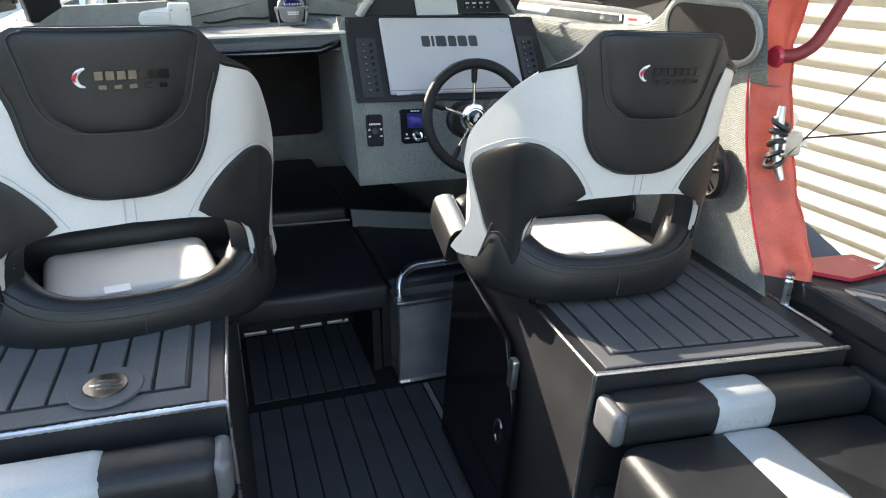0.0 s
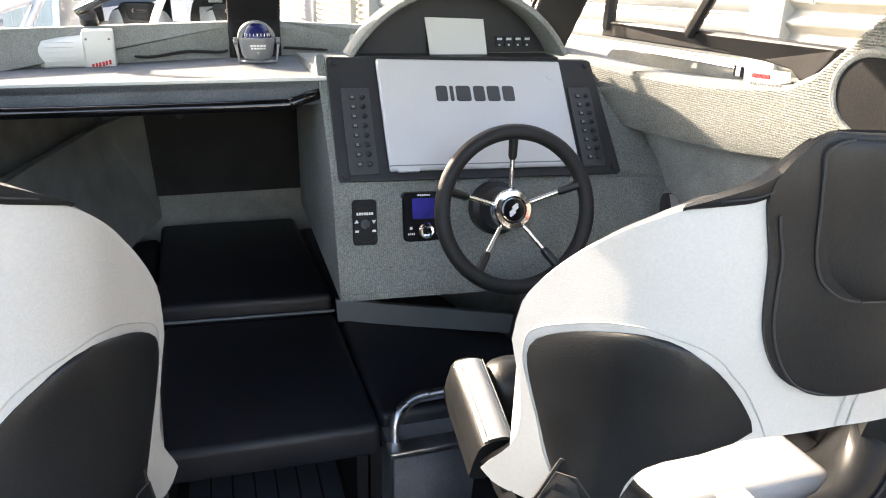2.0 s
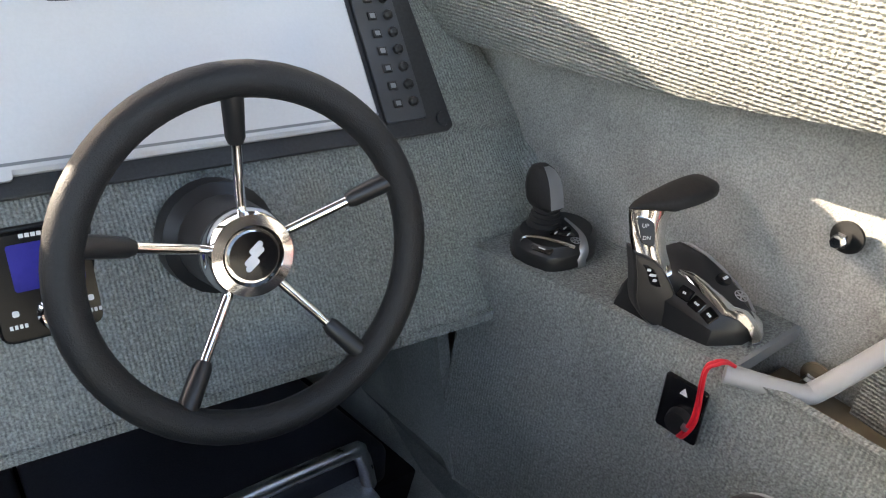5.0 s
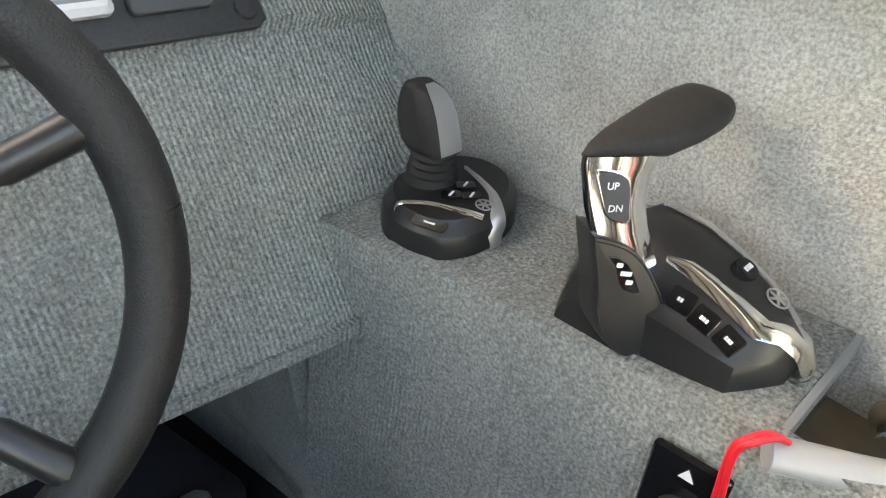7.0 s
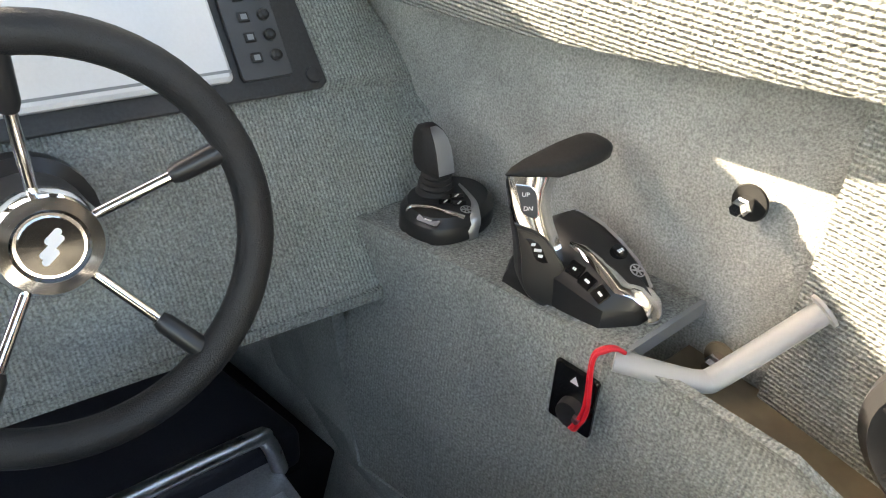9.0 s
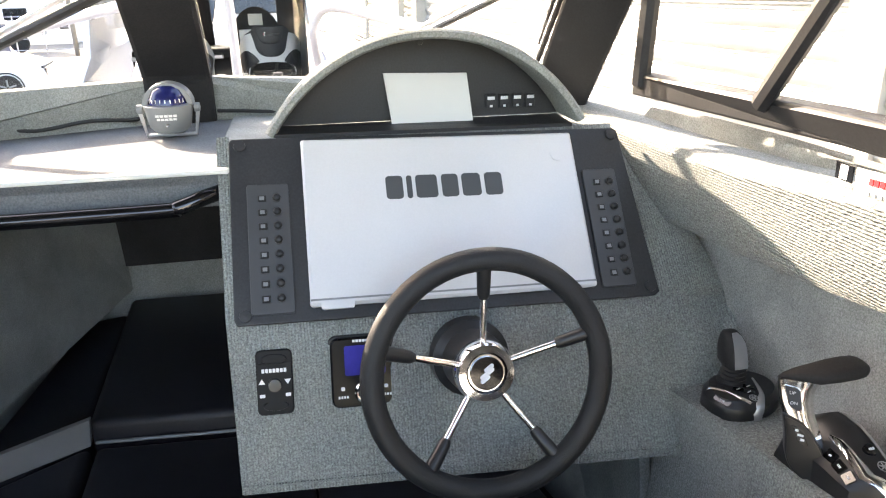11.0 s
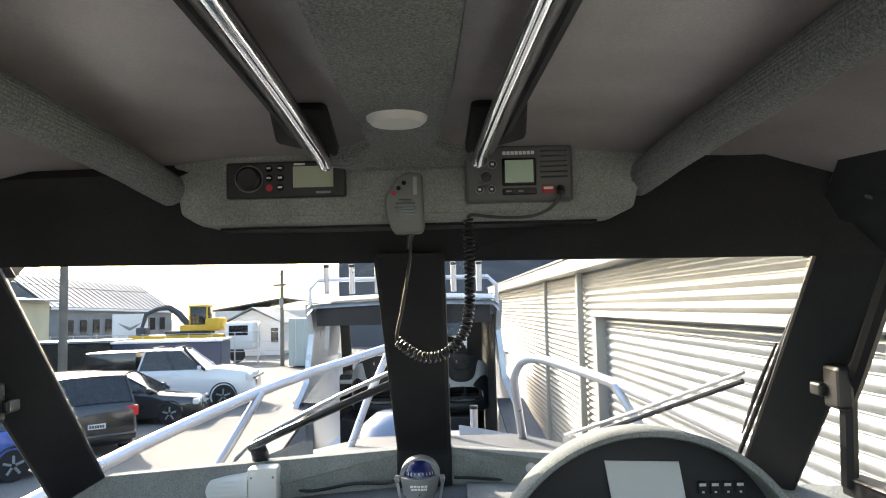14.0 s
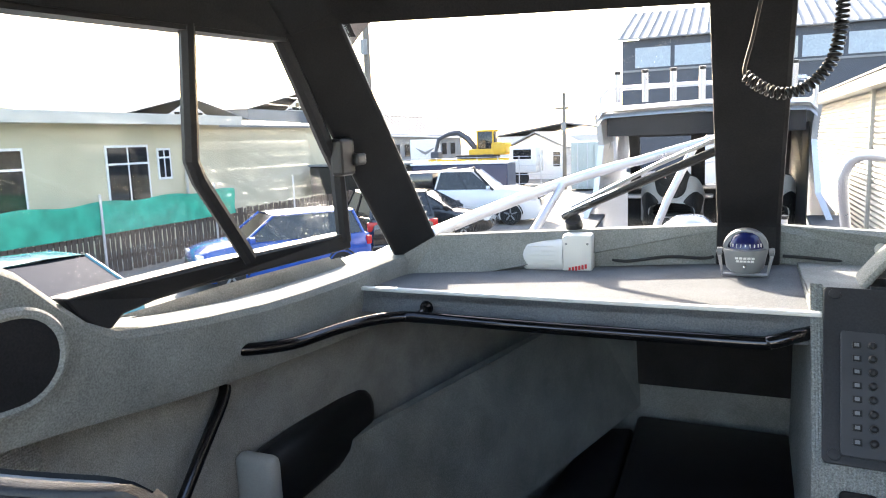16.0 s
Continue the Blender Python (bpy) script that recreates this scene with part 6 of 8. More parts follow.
part("lever_keys", slab([lev(u, v, 1.4) for u, v in pts], lev(0, 0, 1.2) - lev(0, 0), 0.0006), M_switch, lv, "dark grey rocker key")
for text, u, v in (("UP", 19.2, -17.4), ("DN", 22.8, -31.0)):
    lettering(text, 0.0060, LEVER @ pose(u / 1000, v / 1000, 0.0028), M_whiteink, lv)
# black boot that hugs the lower half
BOOT = [(p.x, p.y) for p in curve_points([(u, v, 0) for u, v in ((11.5, -46), (24, -49.5), (36, -55), (47, -65), (57, -79), (66, -95), (70, -112), (68, -128), (60, -137), (47, -135), (31, -122), (22, -104), (18, -76), (13, -54), (11.5, -46))], 4)[:-1]]
rows = []
for f, d in ((1.0, -24), (1.0, -5), (0.985, 0.8), (0.95, 3.0), (0.91, 3.2), (0.88, 2.2), (0.55, 3.4), (0.02, 3.8)):
    rows.append([lev(44 + (u - 44) * f, -94 + (v + 94) * f, d) for u, v in BOOT])
lb = part("lever_boot", loft(rows, None, closed=True, caps=True), M_plastic, th, "black lower half of the lever", True)
pad = [(23, -60.5), (29, -61.5), (36, -66), (40, -71), (47.5, -86), (43, -86.5), (36, -83.5), (33, -79), (29, -68)]
part("keypad", slab([lev(u, v, 3.0) for u, v in pad], lev(0, 0, 0.9) - lev(0, 0), 0.0004), M_gloss, lb)
for u, v, w in ((31, -66.5, 4), (36, -72.5, 7.5), (39, -78.5, 4.5)):
    part("mark", plate(w / 1000, 0.0030, 0.0004, 0.0005, LEVER @ pose(u / 1000, v / 1000, 0.0040, 0, 0, -8)), M_whiteink, lb)
# flattened grip that reaches outboard, flat below
rows = []
for x, y0, y1, z0, z1 in ((0.8145, 2.4005, 2.4030, 1.0500, 1.0512), (0.824, 2.394, 2.4060, 1.0490, 1.0560), (0.840, 2.384, 2.4085, 1.0475, 1.0600), (0.858, 2.3725, 2.4100, 1.0455, 1.0630), (0.885, 2.3690, 2.4115, 1.0465, 1.0665), (0.908, 2.3690, 2.4115, 1.0475, 1.0680), (0.921, 2.3710, 2.4100, 1.0485, 1.0680), (0.9275, 2.3750, 2.4070, 1.0505, 1.0665), (0.9305, 2.3810, 2.4010, 1.0540, 1.0635)):
    yc, zc, hy, hz = (y0 + y1) / 2, (z0 + z1) / 2, (y1 - y0) / 2, (z1 - z0) / 2
    rows.append([(x, yc + hy * math.copysign(abs(math.cos(a)) ** 0.62, math.cos(a)), zc + hz * math.copysign(abs(math.sin(a)) ** 0.75, math.sin(a))) for a in (2 * math.pi * k / 24 for k in range(24))])
part("grip", loft(rows, None, closed=True, caps=True), M_grip, th, "black rubber-coated grip", True)

# small joystick lever
js = thing("trim_joystick", "small black joystick with a rubber gaiter", "joystick")
FOOT = [(p.x, p.y) for p in curve_points([(x, y, 0) for x, y in ((0.842, 2.598), (0.8265, 2.574), (0.8235, 2.543), (0.832, 2.518), (0.850, 2.5055), (0.871, 2.5015), (0.895, 2.505), (0.919, 2.5165), (0.940, 2.541), (0.945, 2.575), (0.930, 2.603), (0.895, 2.614), (0.862, 2.611), (0.842, 2.598))], 4)[:-1]]
rows = []
for f, h in ((1.0, 0.0), (0.99, 0.010), (0.98, 0.0190), (0.965, 0.0205), (0.86, 0.0275), (0.835, 0.0300), (0.5, 0.031), (0.02, 0.031)):
    rows.append([on_ledge(0.884 + (x - 0.884) * f, 2.560 + (y - 2.560) * f, h) for x, y in FOOT])
part("base", loft(rows, None, closed=True, caps=True), M_plastic, js, "", True)
def ribbon(points, parent, mat, label, name="trim"):
    """A crowned strip: x, y, height over the ledge, half width."""
    C = curve_points([(x, y, h) for x, y, h, w in points], 5)
    W = curve_points([(w, 0, 0) for x, y, h, w in points], 5)
    rows = []
    for i, c in enumerate(C):
        d = C[min(i + 1, len(C) - 1)] - C[max(i - 1, 0)]
        side = Vector((-d.y, d.x, 0)).normalized() if d.xy.length > 1e-6 else Vector((1, 0, 0))
        out = side.cross(d.normalized())
        out = out if out.z > 0 or abs(out.z) < 0.3 and out.y < 0 else -out
        rows.append([on_ledge(*(c + side * W[i].x * k + out * (0.0022 * (1 - k * k)))) for k in (-1, -0.6, -0.2, 0.2, 0.6, 1)])
    return part(name, loft(rows), mat, parent, label, True)


ribbon([(0.8262, 2.5630, 0.0265, 0.0008), (0.8345, 2.5660, 0.0305, 0.0022), (0.8480, 2.5500, 0.0315, 0.0026), (0.8560, 2.5330, 0.0310, 0.0032), (0.8625, 2.5180, 0.0300, 0.0045), (0.8680, 2.5090, 0.0275, 0.0040)], js, M_chrome, "chrome trim strip")
ribbon([(0.9120, 2.5720, 0.0310, 0.0015), (0.9040, 2.5480, 0.0320, 0.0026), (0.8950, 2.5250, 0.0315, 0.0036), (0.8830, 2.5095, 0.0285, 0.0060), (0.8775, 2.5025, 0.0190, 0.0075), (0.8770, 2.5000, 0.0010, 0.0078)], js, M_satin, "satin silver strip", "side_trim")
m = Matrix.Translation(on_ledge(0.881, 2.580, 0.030))
part("gaiter", lathe([(r, 0.0033 * i) for i, r in enumerate((0.0235, 0.0225, 0.0195, 0.0215, 0.0180, 0.0200, 0.0165, 0.0185, 0.0150, 0.0165, 0.0120))], 24, m), M_grip, js, "ribbed rubber gaiter", True)
KNOB = [(0.950, 0.875, 0.887, 2.574, 2.596), (0.955, 0.870, 0.891, 2.564, 2.606), (0.961, 0.868, 0.893, 2.560, 2.612), (0.976, 0.868, 0.893, 2.564, 2.616), (0.989, 0.8685, 0.893, 2.569, 2.616), (0.999, 0.8695, 0.892, 2.575, 2.614), (1.006, 0.8715, 0.890, 2.583, 2.611), (1.009, 0.876, 0.887, 2.592, 2.604)]
rows = []
for z, x0, x1, y0, y1 in KNOB:
    ch = (y1 - y0) * 0.38
    rows.append([(x0, y0, z), (x0 - 0.004, y0 + ch, z), (x0 - 0.003, y1 - ch * 0.5, z), (x0 + 0.003, y1, z), (x1 - 0.003, y1, z), (x1 + 0.002, y1 - ch * 0.5, z), (x1 + 0.002, y0 + ch, z), (x1, y0, z)])
kb = loft(rows, None, closed=True, caps=True)
bmesh.ops.bevel(kb, geom=kb.edges[:], offset=0.0012, segments=2, profile=0.5, affect="EDGES")
knob = part("knob", kb, M_grip, js, "", True)
rows = [[(x0 + 0.0008, y0 - 0.0006, z), ((x0 + x1) / 2, y0 - 0.0016, z + 0.0004), (x1 - 0.0012, y0 - 0.0006, z)] for z, x0, x1, y0, y1 in KNOB[2:]]
part("knob_insert", loft(rows), M_satin, knob, "satin silver insert", True)
spoked_emblem(basis(on_ledge(0.8765, 2.5165, 0.0318), (1, 0, 0), (0, 1, 0.1)), 0.0072, js)
for x, y, h in ((0.8690, 2.5450, 0.0325), (0.8880, 2.5480, 0.0325), (0.8795, 2.5325, 0.0322)):
    mk3 = basis(on_ledge(x, y, h), (0.8, -0.6, 0.05), (0.6, 0.8, -0.05))
    key = part("key", plate(0.0160, 0.0105, 0.0012, 0.002, mk3, None, 0.0004), M_gloss, js)
    part("mark", plate(0.0085, 0.0020, 0.0003, 0.0004, mk3 @ pose(0, 0, 0.0013, 0, 0, 60)), M_whiteink, key)
mk3 = basis(on_ledge(0.8355, 2.5330, 0.0258), (0.30, -0.95, 0.05), (0.80, 0.30, 0.50))
key = part("key", plate(0.030, 0.011, 0.0014, 0.004, mk3, None, 0.0005), M_gloss, js)
part("mark", plate(0.0095, 0.0022, 0.0003, 0.0004, mk3 @ pose(0, 0, 0.0015)), M_whiteink, key)

# speaker and outside of the cabin side
sp = thing("side_speaker", "black marine speaker with open spokes in the side panel", "speaker")
mS2 = basis((0.928, 2.008, 0.968), (0, -1, 0), (-0.12, 0, 1))
part("ring", lathe([(0.062, 0.0), (0.086, 0.0), (0.084, 0.012), (0.072, 0.022), (0.062, 0.014)], 36, mS2), M_plastic, sp, "", True)
part("cone", lathe([(0.0, -0.012), (0.02, -0.01), (0.062, 0.004)], 28, mS2, caps=False), M_greyplastic, sp, "", True)
part("centre", lathe([(0.0, 0.018), (0.014, 0.016), (0.018, 0.006), (0.0, 0.0)], 20, mS2), M_alu, sp, "", True)
for k in range(5):
    for o in (-7, 7):
        a = radians(90 + 72 * k + o)
        part("spoke", tube([mS2 @ Vector((0.016 * math.cos(a), 0.016 * math.sin(a), 0.014)), mS2 @ Vector((0.07 * math.cos(a), 0.07 * math.sin(a), 0.017))], 0.0042, 8), M_plastic, sp)


# ---------- outside: the yard lies level, the boat stands bow-up on its trailer ----------
OUT = Matrix.Translation((1.9, 3.5, -1.25)) @ Matrix.Rotation(radians(1.9), 4, "Z") @ Matrix.Rotation(-math.atan(0.023), 4, "X") @ Matrix.Translation((-1.9, -3.5, -0.08))


def outside(ob, m=None):
    ob.matrix_basis = OUT @ (m if m is not None else Matrix())
    return ob


def out_thing(name, label, category, group="", at=(0, 0, 0), turn=0, kind=""):
    return outside(thing(name, label, category, group, kind), pose(*at, 0, 0, turn))


M_concrete = material("concrete yard", (0.175, 0.165, 0.15), rough=0.9, vary=0.16, scale=0.35, fine=0.15, fine_scale=25, bump=0.2, bump_scale=40)
M_cream = material("cream painted steel", (0.34, 0.33, 0.29), rough=0.38, vary=0.05, scale=1.5, fine=0.05, fine_scale=60, streak=(1, 0.3, 2))
M_creamtrim = material("pale trim steel", (0.45, 0.44, 0.40), rough=0.45, vary=0.06, scale=2)
M_door = material("grey roller door steel", (0.32, 0.335, 0.34), rough=0.32, metal=0.35, vary=0.08, scale=2, fine=0.05)
M_beige = material("beige render", (0.52, 0.46, 0.33), rough=0.9, vary=0.10, scale=0.8, fine=0.08, fine_scale=30)
M_roofgrey = material("weathered grey roofing", (0.20, 0.21, 0.22), rough=0.7, vary=0.15, scale=0.6)
M_whitepaint = material("white car paint", (0.72, 0.72, 0.72), rough=0.18, vary=0.02, coat=0.6)
M_blackpaint = material("black car paint", (0.012, 0.012, 0.014), rough=0.18, vary=0.1, coat=0.6)
M_bluepaint = material("bright blue car paint", (0.014, 0.07, 0.32), rough=0.2, vary=0.08, coat=0.6)
M_tealpaint = material("teal car paint", (0.05, 0.22, 0.28), rough=0.2, vary=0.06, coat=0.6)
M_carglass = material("tinted car glass", (0.012, 0.014, 0.016), rough=0.06, vary=0.1)
M_tyre = material("tyre rubber", (0.015, 0.015, 0.015), rough=0.85, vary=0.2, scale=20)
M_lamp = material("red lamp lens", (0.5, 0.02, 0.02), rough=0.15, vary=0.1)
M_headlamp = material("clear lamp lens", (0.7, 0.7, 0.68), rough=0.1, vary=0.1)
M_darkwall = material("dark blue grey cladding", (0.045, 0.055, 0.075), rough=0.6, vary=0.1, scale=0.3, fine=0.1, fine_scale=3)
M_green = material("green shade cloth", (0.02, 0.33, 0.22), rough=0.8, vary=0.3, scale=2.5, fine=0.15, fine_scale=60)
M_fence = material("weathered brown paling", (0.085, 0.062, 0.048), rough=0.85, vary=0.3, scale=3, fine=0.25, fine_scale=40, streak=(1, 1, 0.15))
M_yellow = material("machine yellow", (0.60, 0.36, 0.02), rough=0.5, vary=0.15, scale=3)
M_container = material("pale grey green container", (0.42, 0.46, 0.43), rough=0.6, vary=0.12, scale=1.2, streak=(1, 1, 0.3))
M_silverhull = material("silver boat hull", (0.55, 0.58, 0.62), rough=0.3, metal=0.3, vary=0.05, scale=2)

ground = outside(structure("ground", box((-300, -200, -0.3), (300, 400, 0.0)), M_concrete, "pale sunlit concrete yard", "ground"))

# ---------- the shed alongside ----------
shed = out_thing("shed", "cream corrugated steel shed with a roller door", "shed")
SX = 1.95


def corrugated(y0, y1, z0, z1, pitch=0.0805, amp=0.0175, x=SX):
    rows, n = [], int((z1 - z0) / pitch * 10)
    for i in range(n + 1):
        z = z0 + (z1 - z0) * i / n
        d = -amp * math.cos(2 * math.pi * z / pitch)
        rows.append([(x + d, y0, z), (x + d, y1, z)])
    b = loft(rows)
    return b


YD0, YD1, ZD = 3.60, 9.95, 2.90
for k, (y0, y1, z0, z1, dx) in enumerate(((-8.0, -3.2, 0.0, 3.45, 0.0), (-3.25, 0.5, 0.0, 3.45, -0.003), (0.45, 3.45, 0.0, 3.45, 0.0), (3.40, 7.2, 2.90, 3.45, -0.003), (7.15, 10.1, 2.90, 3.45, 0.0),
                                          (10.05, 11.6, 0.0, 3.45, -0.003), (11.55, 13.0, 0.0, 3.45, 0.0), (12.95, 16.0, 0.0, 3.45, -0.003), (15.95, 20.0, 0.0, 3.45, 0.0), (19.95, 26.0, 0.0, 3.45, -0.003))):
    part("wall_sheet", corrugated(y0, y1, z0, z1, x=SX + dx), M_cream, shed, "", True)
rd = part("roller_door", box((SX + 0.10, YD0 - 0.1, 0.0), (SX + 0.12, YD1 + 0.1, ZD + 0.1)), M_door, shed, "grey steel roller door, closed")
prof = [(0.0, 0.0), (-0.006, 0.010), (-0.004, 0.016), (-0.010, 0.022), (-0.022, 0.045), (-0.024, 0.060), (-0.016, 0.080), (-0.004, 0.092), (0.0, 0.095)]
slat_me = None
for i in range(31):
    if slat_me is None:
        o = part("slat", loft([[(SX + 0.098 + dx, YD0, dz), (SX + 0.098 + dx, YD1, dz)] for dx, dz in prof]), M_door, rd, "", True)
        slat_me = o.data
    else:
        o = new("slat", slat_me)
        o.parent = rd
    o.location = (0, 0, 0.095 * i)
part("jamb", box((SX - 0.035, YD0 - 0.155, 0.0), (SX + 0.10, YD0 + 0.02, ZD - 0.01), 0.004), M_creamtrim, shed, "pale flashing beside the door")
part("jamb", box((SX - 0.035, YD1 - 0.02, 0.0), (SX + 0.10, YD1 + 0.16, ZD - 0.01), 0.004), M_creamtrim, shed)
part("lintel", slab([(SX - 0.012, YD0 - 0.17, ZD + 0.03), (SX - 0.055, YD0 - 0.17, ZD - 0.012), (SX - 0.055, YD1 + 0.17, ZD - 0.012), (SX - 0.012, YD1 + 0.17, ZD + 0.03)], (0.0, 0, -0.012)), M_creamtrim, shed, "folded flashing over the door")
part("lintel_return", box((SX - 0.03, YD0 - 0.1, ZD - 0.02), (SX + 0.11, YD1 + 0.1, ZD - 0.008)), M_creamtrim, shed)
part("downpipe", box((SX - 0.10, 10.65, 0.0), (SX - 0.02, 10.76, 3.44), 0.015), M_creamtrim, shed, "square downpipe")
part("downpipe", box((SX - 0.08, 13.6, 0.0), (SX - 0.02, 13.68, 3.44), 0.015), M_creamtrim, shed)
for i in range(46):
    y0 = -6.0 + 0.65 * i
    part("fascia_panel", box((1.70, y0 + 0.008, 3.42), (1.745, y0 + 0.642, 3.585), 0.006, None, 1), M_creamtrim, shed)
part("fascia_backing", box((1.715, -6, 3.424), (1.744, 24, 3.58)), M_groove, shed, "dark joints behind the fascia panels")
part("soffit", box((1.745, -6, 3.425), (SX + 0.02, 24, 3.45)), M_creamtrim, shed)
part("roof", slab([(1.68, -6.2, 3.59), (1.68, 24.2, 3.59), (9.0, 24.2, 5.2), (9.0, -6.2, 5.2)], (0, 0, 0.03)), M_roofgrey, shed)
part("back_wall", box((8.8, -8, 0), (9.0, 26, 5.1)), M_cream, shed)
bolt_me = None
for y in (1.6, 3.33, 5.0, 6.6, 8.2, 9.8, 11.4):
    for zz in range(2, 42, 4):
        z = 0.0805 * (zz + 0.0)
        if z > 3.4 or (YD0 - 0.2 < y < YD1 + 0.1 and z < ZD + 0.05):
            continue
        if bolt_me is None:
            o = part("bolt", lathe([(0.0, 0.012), (0.006, 0.011), (0.007, 0.004), (0.014, 0.003), (0.015, 0.0)], 8, basis((0, 0, 0), (0, -1, 0), (0, 0, 1))), M_alupaint, shed)
            bolt_me = o.data
        else:
            o = new("bolt", bolt_me)
            o.parent = shed
        o.location = (SX - 0.016, y, z)

# ---------- own boat outside the glass ----------
M_rail = material("satin alloy rail", (0.66, 0.66, 0.70), rough=0.3, metal=0.75, vary=0.06, scale=10)
for s in (1, -1):
    br = thing("bow_rail", "satin alloy bow rail running along the foredeck", "bow rail", "bow rails")
    ends = [(0.40, 4.95, 1.395), (0.365, 4.98, 1.34), (0.36, 5.0, 1.26), (0.395, 5.12, 1.04), (0.40, 5.15, 0.98)] if s > 0 else [(-0.30, 5.05, 1.452), (-0.17, 5.16, 1.484), (-0.08, 5.22, 1.50), (-0.02, 5.25, 1.48), (0.0, 5.27, 1.40), (0.0, 5.32, 0.98)]
    part("top_tube", tube([(s * 1.17, 2.0, 1.08), (s * 1.12, 2.75, 1.15), (s * 1.06, 3.3, 1.20), (s * 0.95, 3.82, 1.26), (s * 0.76, 4.38, 1.333), (s * 0.58, 4.72, 1.385), (s * 0.47, 4.88, 1.408)] + ends, 0.0215, 14, smooth_steps=6), M_rail, br, "", True)
    part("strut", tube([(s * 0.72, 4.42, 1.34), (s * 0.79, 4.33, 1.20), (s * 0.88, 4.24, 1.03)], 0.018, 12), M_rail, br, "", True)
    if s < 0:
        part("strut", tube([(-0.25, 5.09, 1.462), (-0.36, 5.02, 1.22), (-0.44, 4.95, 1.0)], 0.018, 12), M_rail, br, "", True)
    part("strut", tube([(s * 1.04, 3.42, 1.205), (s * 1.07, 3.50, 1.03)], 0.018, 12), M_rail, br, "", True)
hullrows = []
for y, hx, z in ((-2.3, 1.22, 0.70), (1.7, 1.24, 0.72), (2.6, 1.24, 1.0), (3.2, 1.2, 1.08), (4.0, 1.02, 1.04), (4.7, 0.76, 1.0), (5.3, 0.42, 0.97), (5.7, 0.08, 0.96)):
    hullrows.append([(-hx, y, z), (-hx * 0.9, y, z - 0.7), (-hx * 0.3, y, z - 1.25 if y < 4 else z - 0.95), (hx * 0.3, y, z - 1.25 if y < 4 else z - 0.95), (hx * 0.9, y, z - 0.7), (hx, y, z)])
structure("hull_outside", loft(hullrows), M_silverhull, "painted outside of the hull", "hull", True)
structure("foredeck", slab([(-1.0, 3.40, 1.19), (-0.86, 3.20, 1.20), (0.86, 3.20, 1.20), (1.0, 3.40, 1.19), (0.98, 4.0, 1.06), (0.74, 4.7, 1.01), (0.40, 5.3, 0.98), (-0.40, 5.3, 0.98), (-0.74, 4.7, 1.01), (-0.98, 4.0, 1.06)], (0, 0, -0.03)), M_mat, "grey matted foredeck", "deck")
for s in (1, -1):
    structure("side_walk_" + ("starboard" if s > 0 else "port"), slab([(s * 1.02, 2.0, 1.12), (s * 1.0, 3.2, 1.14), (s * 1.20, 3.2, 1.06), (s * 1.24, 2.0, 1.02)], (0, 0, -0.02)), M_whitepaint, "white painted side deck outside the window", "deck")

wp = thing("wiper", "black twin-arm wiper lying across the port windscreen", "wiper", "wipers")
part("pivot", lathe([(0.0, 0), (0.022, 0), (0.020, 0.03), (0.0, 0.034)], 16, Matrix.Translation((-0.405, 3.285, 1.335)) @ pose(0, 0, 0, 42)), M_plastic, wp, "", True)
part("arm", tube([(-0.43, 3.27, 1.362), (-0.35, 3.255, 1.40), (-0.20, 3.235, 1.465), (-0.06, 3.20, 1.525), (0.02, 3.18, 1.56)], 0.010, 8), M_plastic, wp, "", True)
part("arm", tube([(-0.41, 3.28, 1.385), (-0.20, 3.245, 1.49), (-0.04, 3.21, 1.56)], 0.0055, 8), M_alupaint, wp, "", True)
wp2 = thing("wiper", "black wiper standing beside the starboard windscreen post", "wiper", "wipers")
part("arm", tube([(0.40, 3.31, 1.365), (0.52, 3.20, 1.43), (0.66, 3.05, 1.515), (0.69, 3.01, 1.535)], 0.006, 8), M_plastic, wp2, "", True)
part("arm", tube([(0.36, 3.33, 1.365), (0.50, 3.22, 1.435), (0.69, 3.00, 1.555)], 0.0045, 8), M_alupaint, wp2, "", True)
part("blade", tube([(0.734, 3.171, 1.343), (0.741, 3.026, 1.515), (0.748, 2.881, 1.686)], 0.0055, 8), M_plastic, wp2, "", True)
part("blade_spine", tube([(0.728, 3.125, 1.405), (0.730, 3.03, 1.520), (0.736, 2.945, 1.618)], [0.002, 0.0055, 0.002], 8, smooth_steps=4), M_plastic, wp2, "", True)
st = thing("placard", "white placard with a black pictogram under the side window", "placard")
part("board", slab([(0.8660, 2.398, 1.326), (0.8660, 2.280, 1.333), (0.8660, 2.276, 1.316), (0.8660, 2.395, 1.284)], (0.002, 0, 0)), M_whiteink, st)
part("pictogram", slab([(0.8650, 2.430, 1.327), (0.8650, 2.402, 1.326), (0.8650, 2.401, 1.306), (0.8650, 2.428, 1.307)], (0.002, 0, 0)), M_gloss, st)
part("pictogram_figure", box((0.8642, 2.409, 1.308), (0.865, 2.421, 1.325)), M_whiteink, st)
for i in range(6):
    yy, zz = 2.3720 + -0.00826 * i, 1.3155 + 0.00049 * i
    part("mark", box((0.8645, yy - 0.003, zz - 0.004), (0.866, yy + 0.003, zz + 0.004)), M_redprint, st)
for i in range(9):
    yy, zz = 2.3744 + -0.00944 * i, 1.3014 + 0.00056 * i
    part("mark", box((0.8645, yy - 0.0032, zz - 0.0022), (0.866, yy + 0.0032, zz + 0.0022)), M_greyplastic, st)

